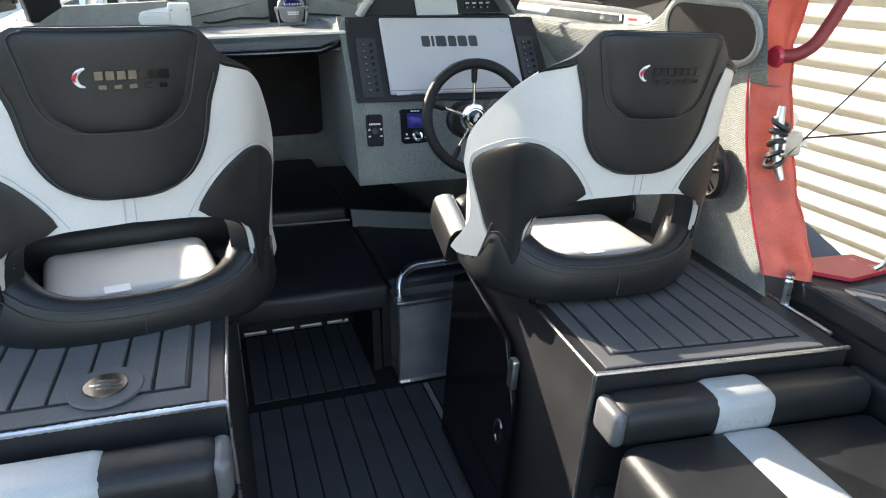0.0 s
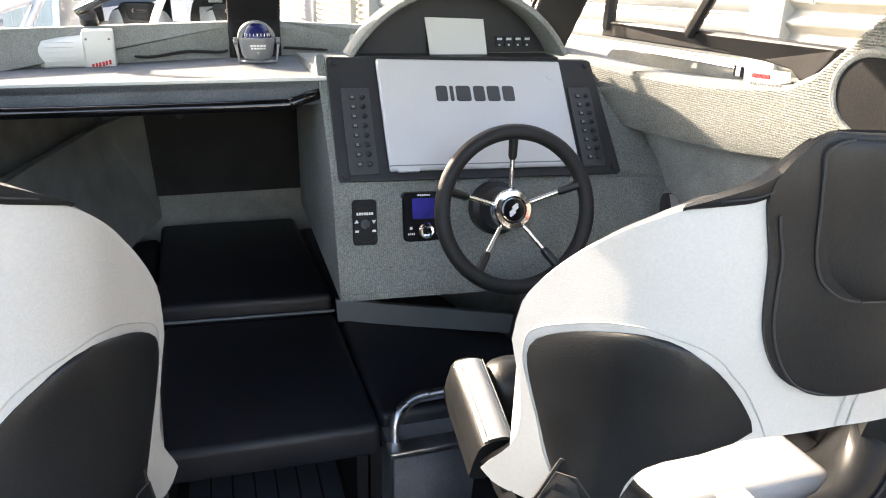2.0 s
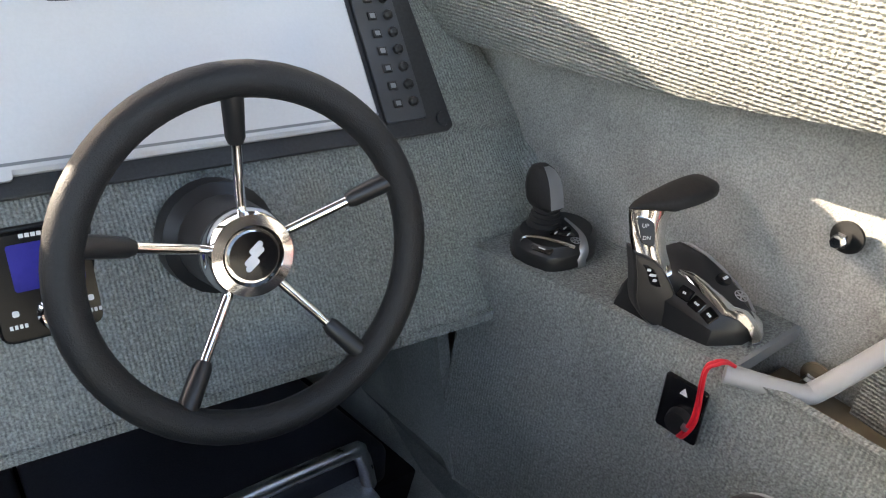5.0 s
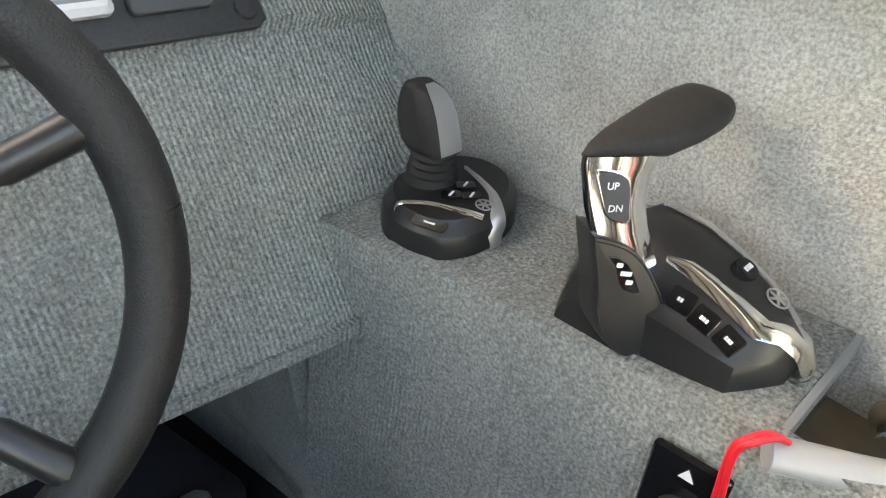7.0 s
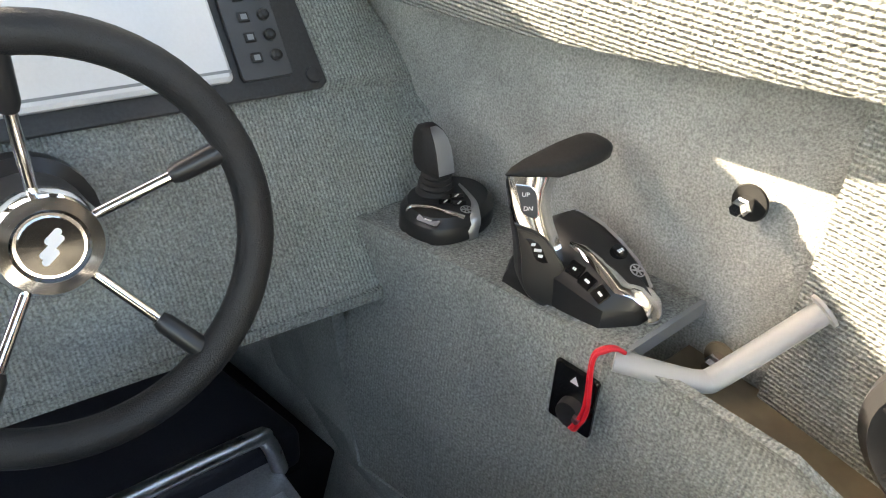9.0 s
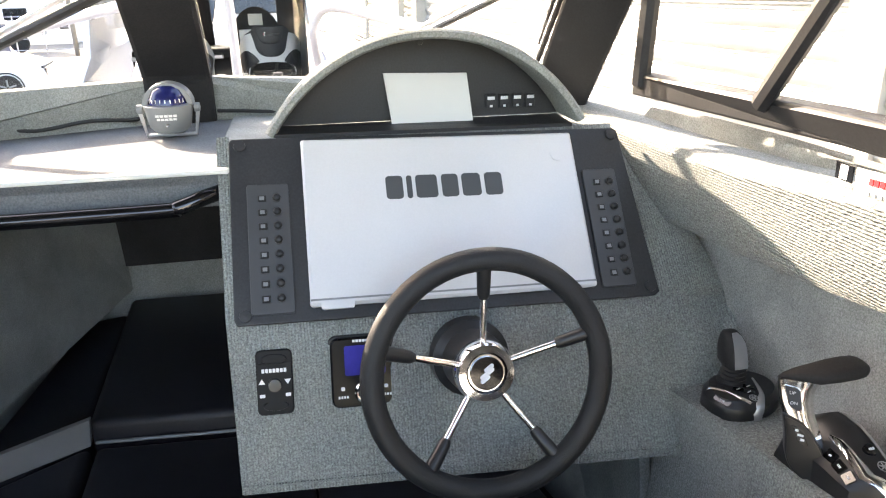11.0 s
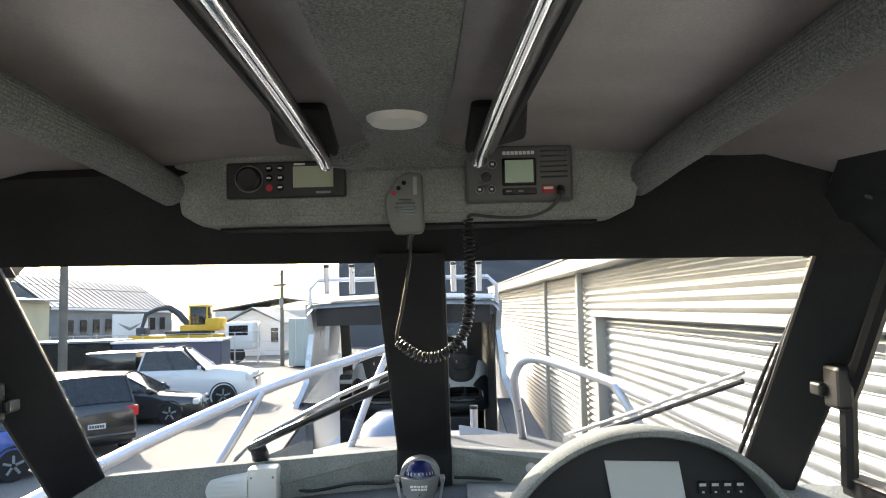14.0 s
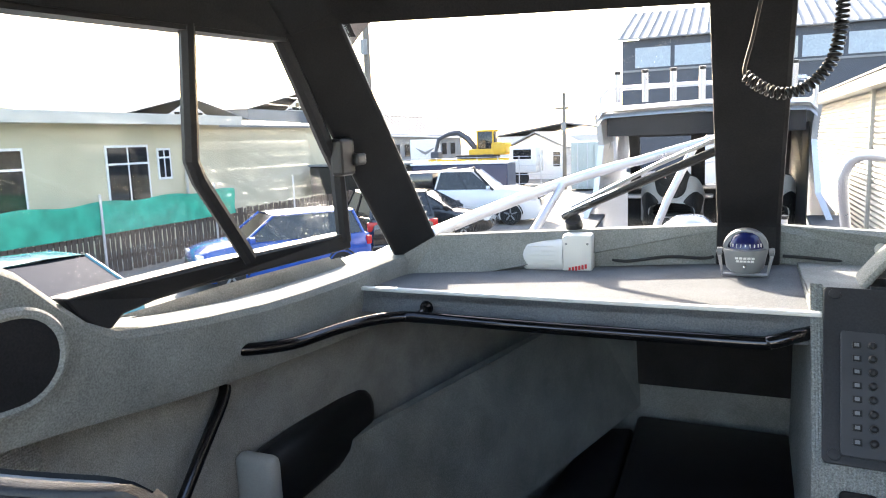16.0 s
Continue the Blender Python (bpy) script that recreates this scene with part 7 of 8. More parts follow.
# canvas, cleat and red bar at the end of the cabin side
cv = thing("canvas_screen", "red canvas screen laced to the end of the cabin side", "canvas")
rows = []
EDGE_IN = [(0.765, 1.690), (0.856, 1.742), (0.92, 1.773), (1.039, 1.818), (1.159, 1.847), (1.227, 1.852), (1.322, 1.837), (1.424, 1.814), (1.75, 1.73)]
EDGE_OUT = [(0.765, 1.622), (0.802, 1.631), (0.884, 1.667), (0.936, 1.704), (1.038, 1.745), (1.231, 1.801), (1.308, 1.817), (1.424, 1.793), (1.75, 1.70)]
for i in range(61):
    z = 0.765 + i * 0.01625
    f = min(1, max(0, (z - 0.765) / 0.32))
    ya, yb = lerp_table(EDGE_IN, z), lerp_table(EDGE_OUT, z)
    row = []
    for k in range(19):
        u = k / 18
        fold = 0.007 * math.sin(9 * u + 0.09 * i) * u + 0.0045 * math.sin(0.55 * i + 5 * u + 1.5 * math.sin(0.17 * i)) * math.sin(math.pi * u) ** 0.5 + 0.003 * math.sin(1.1 * i - 7 * u) * (1 - f)
        xi = 0.930 - 0.03 * max(0, z - 1.15)
        row.append((xi + (1.012 - xi) * u + 0.003 * math.sin(0.9 * i) * u, ya + (yb - ya) * u - fold * math.sin(math.pi * min(1, 2 * u) / 2), z))
    rows.append(row)
b = loft(rows)
b = loft([[(x + 0.003, y + 0.002, z) for x, y, z in r] for r in rows], b)
part("cloth", b, M_canvas, cv, "", True)
part("hem", tube([r[0] for r in rows[::3]], 0.0035, 6), M_redpaint, cv, "dark red hem")
part("hem", tube([r[-1] for r in rows[::3]], 0.003, 6), M_canvas, cv)
part("foot", slab([(0.96, 1.735, 0.768), (1.22, 1.70, 0.768), (1.25, 1.60, 0.768), (1.10, 1.585, 0.768)], (0, 0, 0.01)), M_redpaint, cv, "red painted foot plate")
cl = thing("cleat", "alloy mooring cleat wrapped with black cord", "cleat")
part("horn", tube([(1.045, 1.80, 0.965), (1.040, 1.815, 0.995), (1.035, 1.825, 1.05), (1.040, 1.835, 1.105), (1.045, 1.84, 1.135)], [0.008, 0.011, 0.013, 0.011, 0.008], 10), M_alu, cl, "", True)
part("foot", box((1.03, 1.80, 1.02), (1.09, 1.845, 1.08), 0.008), M_alu, cl)
for i in range(5):
    z = 1.005 + 0.023 * i
    part("cord_turn", tube([(1.035 + 0.02 * math.cos(a), 1.823 + 0.018 * math.sin(a), z + 0.010 * math.cos(a + i)) for a in (2 * math.pi * k / 12 for k in range(13))], 0.0065, 6), M_plastic, cl, "", True)
cl.location = (-0.085, -0.078, 0.032)
rb = thing("grab_bar", "red padded grab bar at the cabin's aft corner", "grab bar")
# dark red of the bar, deepened further for the partial shade on it
part("bar", tube([(1.040, 1.885, 1.258), (1.065, 1.865, 1.262), (1.098, 1.850, 1.285), (1.122, 1.840, 1.33), (1.150, 1.83, 1.40), (1.18, 1.825, 1.48)], 0.016, 12, smooth_steps=5), material("red padding with shade mixed in", (0.20, 0.018, 0.02), rough=0.5, vary=0.12, scale=12, bump=0.15, bump_scale=80), rb, "", True)
part("flange", lathe([(0.0, 0), (0.026, 0), (0.022, 0.01), (0.0, 0.012)], 16, basis((1.034, 1.892, 1.256), (0, -1, 0), (0, 0, 1)) @ pose(0, 0, -0.004)), M_redpaint, rb)
rb.location = (-0.075, -0.08, 0.018)
single("lashing", tube([(0.96, 1.745, 1.09), (1.3, 1.70, 1.10), (1.9, 1.45, 1.09)], 0.0025, 6), M_plastic, "thin black cord stretched outboard", "cord")
single("lashing", tube([(0.965, 1.722, 1.06), (1.30, 1.75, 1.32), (1.60, 1.70, 1.66)], 0.0022, 6), M_plastic, "thin dark cord rising from the cleat", "cord")
ss = thing("stay", "dark stay cord with a hook on the side deck", "stay")
part("line", tube([(1.20, 1.585, 0.815), (1.30, 1.56, 0.99)], 0.004, 6), M_plastic, ss)
part("hook", tube([(1.185, 1.60, 0.785), (1.195, 1.59, 0.80), (1.20, 1.585, 0.815)], 0.006, 6), M_alu, ss)


for ob in (cv, cl, rb, ss, *[o for o in bpy.data.objects if o.name.startswith("lashing")]):
    ob.location.y += 0.06

# ---------- the boat on its trailer ahead ----------
b2 = out_thing("trailer_boat", "silver alloy fishing boat standing ahead with its stern to us", "boat", at=(-0.26, 0, 0))
rows = []
for y, hx, z in ((5.75, 1.02, 1.95), (6.4, 1.08, 2.05), (8.2, 1.10, 2.12), (9.6, 1.06, 2.3), (11.2, 0.8, 2.4), (12.4, 0.15, 2.45)):
    rows.append([(-hx, y, z), (-hx * 1.02, y, z - 0.3), (-hx * 0.92, y, z - 0.8), (-0.2, y, z - 1.25), (0.2, y, z - 1.25), (hx * 0.92, y, z - 0.8), (hx * 1.02, y, z - 0.3), (hx, y, z)])
part("hull", loft(rows), M_silverhull, b2, "", True)
part("deck", slab([(-0.8, 5.9, 1.25), (0.8, 5.9, 1.25), (0.9, 9.4, 1.25), (-0.9, 9.4, 1.25)], (0, 0, -0.05)), M_matdark, b2, "dark cockpit sole")
for s in (-1, 1):
    part("gunwale", slab([(s * 0.78, 5.8, 1.98), (s * 1.06, 5.8, 1.96), (s * 1.10, 8.3, 2.13), (s * 0.85, 8.3, 2.13)], (0, 0, 0.03), 0.005), M_mat, b2, "grey matted side deck")
    part("coaming", slab([(s * 0.80, 5.8, 1.25), (s * 0.87, 8.3, 1.25), (s * 0.87, 8.3, 2.13), (s * 0.80, 5.8, 1.98)], (s * 0.02, 0, 0)), M_silverhull, b2)
    side = part("cabin_side", slab([(s * 0.98, 8.05, 2.12), (s * 0.90, 8.22, 2.35), (s * 0.86, 8.30, 2.8), (s * 0.87, 8.15, 3.08), (s * 0.82, 8.6, 3.08), (s * 0.86, 10.6, 2.9), (s * 1.0, 10.9, 2.35), (s * 1.05, 9.4, 2.2)], (s * 0.05, 0, 0)), M_silverhull, b2, "silver cabin side with a window opening")
    part("side_window", slab([(s * 0.845, 8.75, 2.55), (s * 0.825, 8.7, 2.98), (s * 0.84, 10.3, 2.85), (s * 0.87, 10.4, 2.5)], (s * -0.008, 0, 0)), M_glass, side).visible_shadow = False
roof_r = []
for y, z in ((8.05, 3.10), (8.12, 3.14), (9.5, 3.16), (10.4, 3.05)):
    roof_r.append([(-0.88, y, z - 0.06), (-0.82, y, z), (0, y, z + 0.03), (0.82, y, z), (0.88, y, z - 0.06)])
part("roof", merge(loft(roof_r), loft([[(x, y, z - 0.06) for x, y, z in r] for r in roof_r])), M_silverhull, b2, "silver hardtop", True)
part("headlining", slab([(-0.80, 8.1, 3.04), (0.80, 8.1, 3.04), (0.80, 10.3, 2.97), (-0.80, 10.3, 2.97)], (0, 0, -0.01)), M_blackmatt, b2, "black headlining")
part("valance", box((-0.80, 8.10, 2.88), (0.80, 8.13, 3.06)), M_blackmatt, b2)
rack = part("rod_rack", tube([(-0.86, 8.1, 3.06), (-0.86, 8.08, 3.22), (-0.78, 8.08, 3.30), (0.78, 8.08, 3.30), (0.86, 8.08, 3.22), (0.86, 8.1, 3.06)], 0.02, 10, smooth_steps=0), M_rail, b2, "alloy rod rack on the roof", True)
for i in range(7):
    x = -0.70 + 0.2333 * i
    h = part("rod_holder", tube([(x, 8.08, 3.17), (x, 8.05, 3.42)], 0.026, 12), M_rail, rack, "", True)
    part("cap", tube([(x, 8.05, 3.415), (x, 8.046, 3.44)], 0.029, 12), M_plastic, h)
part("bulkhead", box((-0.82, 9.75, 1.25), (0.82, 9.8, 2.25)), M_blackmatt, b2, "black cabin bulkhead")
part("screen", slab([(-0.78, 10.25, 2.35), (0.78, 10.25, 2.35), (0.74, 9.95, 2.95), (-0.74, 9.95, 2.95)], (0, 0.01, 0)), M_glass, b2).visible_shadow = False
for x0, x1 in ((-0.84, -0.72), (-0.17, -0.02), (0.66, 0.84)):
    part("screen_post", slab([(x0, 10.2, 2.25), (x1, 10.2, 2.25), (x1, 9.92, 3.02), (x0, 9.92, 3.02)], (0, 0.05, 0), 0.01), M_black, b2, "black windscreen post")
part("header", slab([(-0.84, 9.98, 2.86), (0.84, 9.98, 2.86), (0.84, 9.90, 3.05), (-0.84, 9.90, 3.05)], (0, 0.04, 0)), M_blackmatt, b2)
part("side_lining", slab([(0.84, 8.3, 1.3), (0.84, 8.3, 2.95), (0.83, 9.9, 2.95), (0.83, 10.2, 1.3)], (0.01, 0, 0)), M_blackmatt, b2)
part("shelf", box((-0.80, 9.55, 2.20), (0.08, 9.62, 2.245), 0.01), M_alupaint, b2, "pale edge of the dash shelf")
part("dash", box((-0.80, 9.6, 2.20), (0.80, 10.2, 2.30), 0.02), M_blackmatt, b2, "dark dash")
arch2 = [(0.43 + 0.27 * math.cos(a), 9.55, 2.30 + 0.40 * math.sin(a)) for a in (math.pi * k / 20 for k in range(21))]
part("instrument_pod", slab(arch2, (0, 0.05, 0)), M_blackmatt, b2, "black arched instrument pod")
part("card", box((0.36, 9.53, 2.52), (0.50, 9.55, 2.63)), M_paper, b2)
part("display_cover", box((0.26, 9.50, 2.33), (0.62, 9.55, 2.48), 0.008), M_cover, b2)
part("mark", box((0.37, 9.495, 2.42), (0.52, 9.5, 2.45)), material("blue print", (0.03, 0.06, 0.3), rough=0.5), b2)
part("wheel", tube([(0.43 + 0.17 * math.cos(a), 9.40, 2.14 + 0.16 * math.sin(a)) for a in (2 * math.pi * k / 24 for k in range(25))], 0.014, 8), M_plastic, b2)
for sx in (0.43, -0.43):
    stt = copy_thing(seat_l, pose(0, 0, 0))
    for o in (stt, *stt.children_recursive):
        o["label"] = o.get("label", "")
    stt["label"] = "black and white seat in the boat ahead"
    stt["group"] = "seats of the boat ahead"
    stt.matrix_basis = OUT @ pose(sx - 0.14, 9.05, 1.90)
    sb2 = part("seat_box", box((sx - 0.28, 8.95, 1.25), (sx + 0.28, 9.55, 1.90), 0.01), M_black, b2)
part("transom_board", box((-0.95, 5.80, 1.25), (0.95, 5.88, 1.93), 0.01), M_silverhull, b2)
bait = part("bait_station", box((0.13, 6.25, 2.10), (0.66, 6.55, 2.17), 0.02), M_whiteplastic, b2, "white bait board on posts")
part("bait_base", box((0.20, 6.30, 1.9), (0.60, 6.5, 2.10), 0.02), M_whiteplastic, bait)
part("drawer", box((0.33, 6.285, 2.0), (0.47, 6.30, 2.06), 0.004), M_blackmatt, bait)
for x in (0.20, 0.33, 0.53):
    part("rod_holder", tube([(x, 6.27, 2.12), (x, 6.25, 2.36)], 0.025, 12), M_rail, bait, "", True)
    part("cap", tube([(x, 6.25, 2.355), (x, 6.249, 2.375)], 0.028, 12), M_plastic, bait)
part("bin", lathe([(0.16, 0.0), (0.17, 0.3), (0.15, 0.36), (0.06, 0.40), (0.0, 0.41)], 20, pose(0.05, 6.35, 1.75)), M_whiteplastic, b2, "white round tub", True)
part("ladder_rail", tube([(-0.02, 5.78, 1.7), (-0.02, 5.78, 2.25), (0.02, 5.85, 2.36), (0.10, 5.95, 2.36), (0.14, 6.05, 2.25), (0.14, 6.05, 1.9)], 0.022, 10, smooth_steps=4), M_rail, b2, "", True)
om = out_thing("outboard_motor", "blue grey outboard motor with a number on its cowl", "outboard motor", at=(-0.24, 5.55, 1.40))
M_cowl = material("blue grey cowl paint", (0.20, 0.25, 0.34), rough=0.22, vary=0.05, coat=0.5)
rows = []
for z, w, d0, d1 in ((0.35, 0.16, -0.22, 0.26), (0.45, 0.20, -0.26, 0.32), (0.70, 0.205, -0.27, 0.34), (0.88, 0.19, -0.24, 0.32), (0.98, 0.15, -0.18, 0.27), (1.035, 0.08, -0.08, 0.2), (1.045, 0.02, 0.0, 0.1)):
    rows.append([(w * math.cos(a) * (1 if abs(math.cos(a)) > 0.5 else 1), (d0 + d1) / 2 + (d1 - d0) / 2 * math.sin(a), z) for a in (2 * math.pi * k / 28 for k in range(28))])
part("cowl", loft(rows, None, closed=True, caps=True), M_cowl, om, "", True)
part("midsection", box((-0.09, -0.12, -0.5), (0.09, 0.2, 0.37), 0.04), M_cowl, om, "", True)
part("gearcase", tube([(0, -0.15, -0.62), (0, 0.28, -0.62)], [0.05, 0.08], 12), M_cowl, om, "", True)
part("bracket", box((-0.12, 0.15, 0.0), (0.12, 0.30, 0.4), 0.02), M_plastic, om)
lettering("175", 0.12, Matrix.Translation((0.0, -0.268, 0.72)) @ pose(0, 0, 0, 90, 0, 0), M_whiteink, om)
part("emblem", lathe([(0.0, 0), (0.05, 0), (0.0, 0.004)], 16, Matrix.Translation((0.0, -0.235, 0.90)) @ pose(0, 0, 0, 78)), M_whiteink, om)
trl = out_thing("boat_trailer", "galvanised trailer with a plank walkway under the boat", "trailer")
for x in (-1.15, 0.75):
    part("wheel", lathe([(0.10, -0.1), (0.30, -0.1), (0.32, -0.06), (0.32, 0.06), (0.30, 0.1), (0.10, 0.1)], 24, pose(x, 7.6, 0.32, 0, 90, 0)), M_tyre, trl, "", True)
    part("rail", box((x - 0.04, 5.6, 0.5), (x + 0.04, 13.5, 0.62), 0.01), M_alu, trl)
for i in range(5):
    part("board", box((-1.5, 5.6 + 1.1 * i, 0.62), (-1.28, 6.66 + 1.1 * i, 0.66), 0.004), M_mat, trl)

# ---------- vehicles ----------
def car(name, label, paint, L, W, H, at, turn, kind="hatch"):
    c = out_thing(name, label, "car", "parked cars", at, turn)
    g = 0.18
    hood = {"hatch": 0.62, "ute": 0.66, "suv": 0.62, "coupe": 0.60, "sedan": 0.56}[kind] * H
    belt = {"hatch": 0.64, "ute": 0.66, "suv": 0.64, "coupe": 0.66, "sedan": 0.63}[kind] * H
    tail = {"hatch": 0.66, "ute": 0.64, "suv": 0.67, "coupe": 0.70, "sedan": 0.64}[kind] * H
    hw = W / 2
    prof = [(-0.5, tail * 0.80, 0.86, 0.34), (-0.485, tail * 0.96, 0.93, 0.24), (-0.45, tail, 0.97, g), (-0.25, belt, 1.0, g), (0.0, belt, 1.0, g), (0.2, belt, 1.0, g), (0.27, hood * 1.03, 1.0, g), (0.40, hood * 0.95, 0.97, g), (0.465, hood * 0.86, 0.90, 0.22), (0.49, hood * 0.72, 0.80, 0.28), (0.5, hood * 0.55, 0.72, 0.34)]
    rows = []
    for f, z, w, zb in prof:
        y = f * L
        w *= hw
        rows.append([(-w * 0.90, y, zb), (-w, y, zb + (z - zb) * 0.3), (-w * 0.99, y, zb + (z - zb) * 0.7), (-w * 0.93, y, z - 0.03), (-w * 0.84, y, z), (0, y, z + 0.015), (w * 0.84, y, z), (w * 0.93, y, z - 0.03), (w * 0.99, y, zb + (z - zb) * 0.7), (w, y, zb + (z - zb) * 0.3), (w * 0.90, y, zb)])
    part("body", loft(rows, None, closed=True, caps=True), paint, c, "", True)
    cab = {"hatch": (-0.455, -0.40, 0.06, 0.245), "ute": (-0.19, -0.155, 0.06, 0.21), "suv": (-0.475, -0.43, 0.04, 0.22), "coupe": (-0.46, -0.22, 0.02, 0.24), "sedan": (-0.36, -0.20, 0.03, 0.24)}[kind]
    r0, r1, r2, r3 = [v * L for v in cab]
    tw, bw = hw * 0.74, hw * 0.88
    zt, zb = H - 0.03, belt - 0.04
    part("glasshouse", loft([[(-bw, r0, zb), (bw, r0, zb), (bw, r3, zb), (-bw, r3, zb)], [(-tw, r1, zt), (tw, r1, zt), (tw, r2, zt), (-tw, r2, zt)]], None, closed=True, caps=True), M_carglass, c, "dark glass")
    roof = []
    for k in range(7):
        f = k / 6
        y = r1 - 0.02 + (r2 - r1 + 0.04) * f
        zz = zt + 0.035 * math.sin(math.pi * (0.15 + 0.7 * f))
        roof.append([(-tw - 0.02, y, zt - 0.015), (-tw * 0.9, y, zz), (0, y, zz + 0.02), (tw * 0.9, y, zz), (tw + 0.02, y, zt - 0.015)])
    part("roof", loft(roof), paint, c, "", True)
    for s in (-1, 1):
        for (ya, yb) in ((r3, r2), (r0, r1), ((r0 + r3) / 2 + 0.1, (r1 + r2) / 2 + 0.05)):
            part("pillar", tube([(s * bw, ya, zb), (s * (tw + 0.005), yb, zt)], 0.032, 6), paint if ya != (r0 + r3) / 2 + 0.1 else M_blackpaint, c)
        part("mirror", box((s * (hw + 0.02) - 0.08, r3 - 0.25, belt - 0.02), (s * (hw + 0.02) + 0.08, r3 - 0.13, belt + 0.12), 0.03), paint, c, "", True)
        part("taillight", box((s * hw * 0.82 - 0.14, -0.495 * L, tail * 0.70), (s * hw * 0.82 + 0.14, -0.462 * L, tail * 0.90), 0.03), M_lamp, c, "red tail lamp", True)
        part("headlight", box((s * hw * 0.74 - 0.17, 0.445 * L, hood * 0.66), (s * hw * 0.74 + 0.17, 0.482 * L, hood * 0.84), 0.03), M_headlamp, c, "clear head lamp", True)
        for dy in (0.02, -0.2):
            part("door_handle", box((s * hw * 0.985 - 0.02, dy * L, belt * 0.86), (s * hw * 0.985 + 0.02, dy * L + 0.18, belt * 0.90), 0.01), paint, c)
    rr = 0.30 if kind in ("hatch", "coupe", "sedan") else 0.37
    for f in (0.315, -0.305):
        for s in (-1, 1):
            w = part("wheel", lathe([(0.05, -0.1), (rr * 0.64, -0.1), (rr * 0.95, -0.1), (rr, -0.06), (rr, 0.06), (rr * 0.95, 0.1), (rr * 0.64, 0.1), (0.05, 0.1)], 24, pose(s * (hw - 0.10), f * L, rr, 0, 90, 0)), M_tyre, c, "black tyre", True)
            for k in range(5):
                a = 2 * math.pi * k / 5
                part("rim_spoke", tube([(s * (hw - 0.0) , f * L + 0.04 * math.sin(a), rr + 0.04 * math.cos(a)), (s * (hw - 0.005), f * L + rr * 0.62 * math.sin(a), rr + rr * 0.62 * math.cos(a))], 0.028, 6), M_greyplastic, w)
            part("arch", tube([(s * (hw + 0.005), f * L + (rr + 0.05) * math.cos(a), rr + (rr + 0.05) * math.sin(a)) for a in (math.pi * k / 12 for k in range(13))], 0.022, 6), M_blackpaint, w)
    part("rear_plate", box((-0.18, -0.503 * L, tail * 0.52), (0.18, -0.494 * L, tail * 0.52 + 0.11)), M_whiteink, c, "white plate with dark bars")
    for k in range(6):
        part("plate_bar", box((-0.15 + 0.052 * k, -0.506 * L, tail * 0.52 + 0.025), (-0.115 + 0.052 * k, -0.502 * L, tail * 0.52 + 0.085)), M_ink, c)
    part("grille", box((-hw * 0.5, 0.485 * L, hood * 0.5), (hw * 0.5, 0.502 * L, hood * 0.68), 0.01), M_blackpaint, c)
    part("bumper", box((-hw * 0.9, -0.508 * L, 0.30), (hw * 0.9, -0.47 * L, 0.48), 0.04), paint, c, "", True)
    return c


car("hatchback", "bright blue hatchback parked beside the paling fence", M_bluepaint, 3.85, 1.70, 1.50, (-9.25, 14.75, 0), 139, "hatch")
car("coupe", "teal coupe with a dark rear window parked near the fence", M_tealpaint, 4.08, 1.74, 1.40, (-10.1, 9.05, 0), 80, "coupe")
car("suv", "black sport utility car parked with its tail to us", M_blackpaint, 4.6, 1.82, 1.70, (-8.8, 19.0, 0), 40, "suv")
car("sedan", "dark saloon car parked between two larger cars", M_blackpaint, 4.6, 1.78, 1.42, (-8.9, 22.2, 0), -82, "sedan")
ute = car("pickup", "white double-cab pickup with roof bars and a snorkel", M_whitepaint, 5.3, 1.90, 1.88, (-8.6, 25.6, 0), -84, "ute")
part("bed_canopy", box((-0.88, -2.6, 1.15), (0.88, -1.05, 1.85), 0.06), M_blackpaint, ute, "dark canopy over the bed", True)
for y in (-0.6, 0.1):
    part("roof_bar", tube([(-0.7, y, 1.93), (0.7, y, 1.93)], 0.025, 6), M_plastic, ute)
part("snorkel", tube([(0.93, 1.1, 1.20), (0.93, 0.95, 1.35), (0.80, 0.45, 1.86), (0.80, 0.42, 2.0)], 0.045, 8), M_plastic, ute)
part("bull_bar", tube([(-0.8, 2.62, 0.9), (-0.5, 2.72, 0.95), (0.5, 2.72, 0.95), (0.8, 2.62, 0.9)], 0.04, 8), M_plastic, ute)

# ---------- fence and buildings to port ----------
fence = out_thing("paling_fence", "weathered timber paling fence with green shade cloth", "fence")
pal_me = None
for i in range(150):
    y = 3.0 + 0.155 * i
    if pal_me is None:
        o = part("paling", box((-0.012, -0.055, 0.05), (0.012, 0.055, 1.14), 0.004, None, 1), M_fence, fence)
        pal_me = o.data
    else:
        o = new("paling", pal_me)
        o.parent = fence
    o.location = (-13.6 + 0.01 * math.sin(i * 3.7), y, 0.02 * math.sin(i * 2.3))
for z in (0.35, 0.9):
    part("rail", box((-13.68, 3.0, z), (-13.62, 26.3, z + 0.09)), M_fence, fence)
for i in range(5):
    part("post", tube([(-13.52, 6.0 + 4.0 * i, 0), (-13.52, 6.0 + 4.0 * i, 1.95)], 0.03, 8), M_alupaint, fence, "galvanised pipe post")
cl_rows = []
for i in range(60):
    y = 3.0 + 0.27 * i
    cl_rows.append([(-13.56 + 0.02 * math.sin(i * 0.9 + k), y, 1.02 + (0.74 + 0.035 * math.sin(i * 0.8)) * k / 6) for k in range(7)])
part("shade_cloth", loft(cl_rows), M_green, fence, "bright green shade cloth", True)

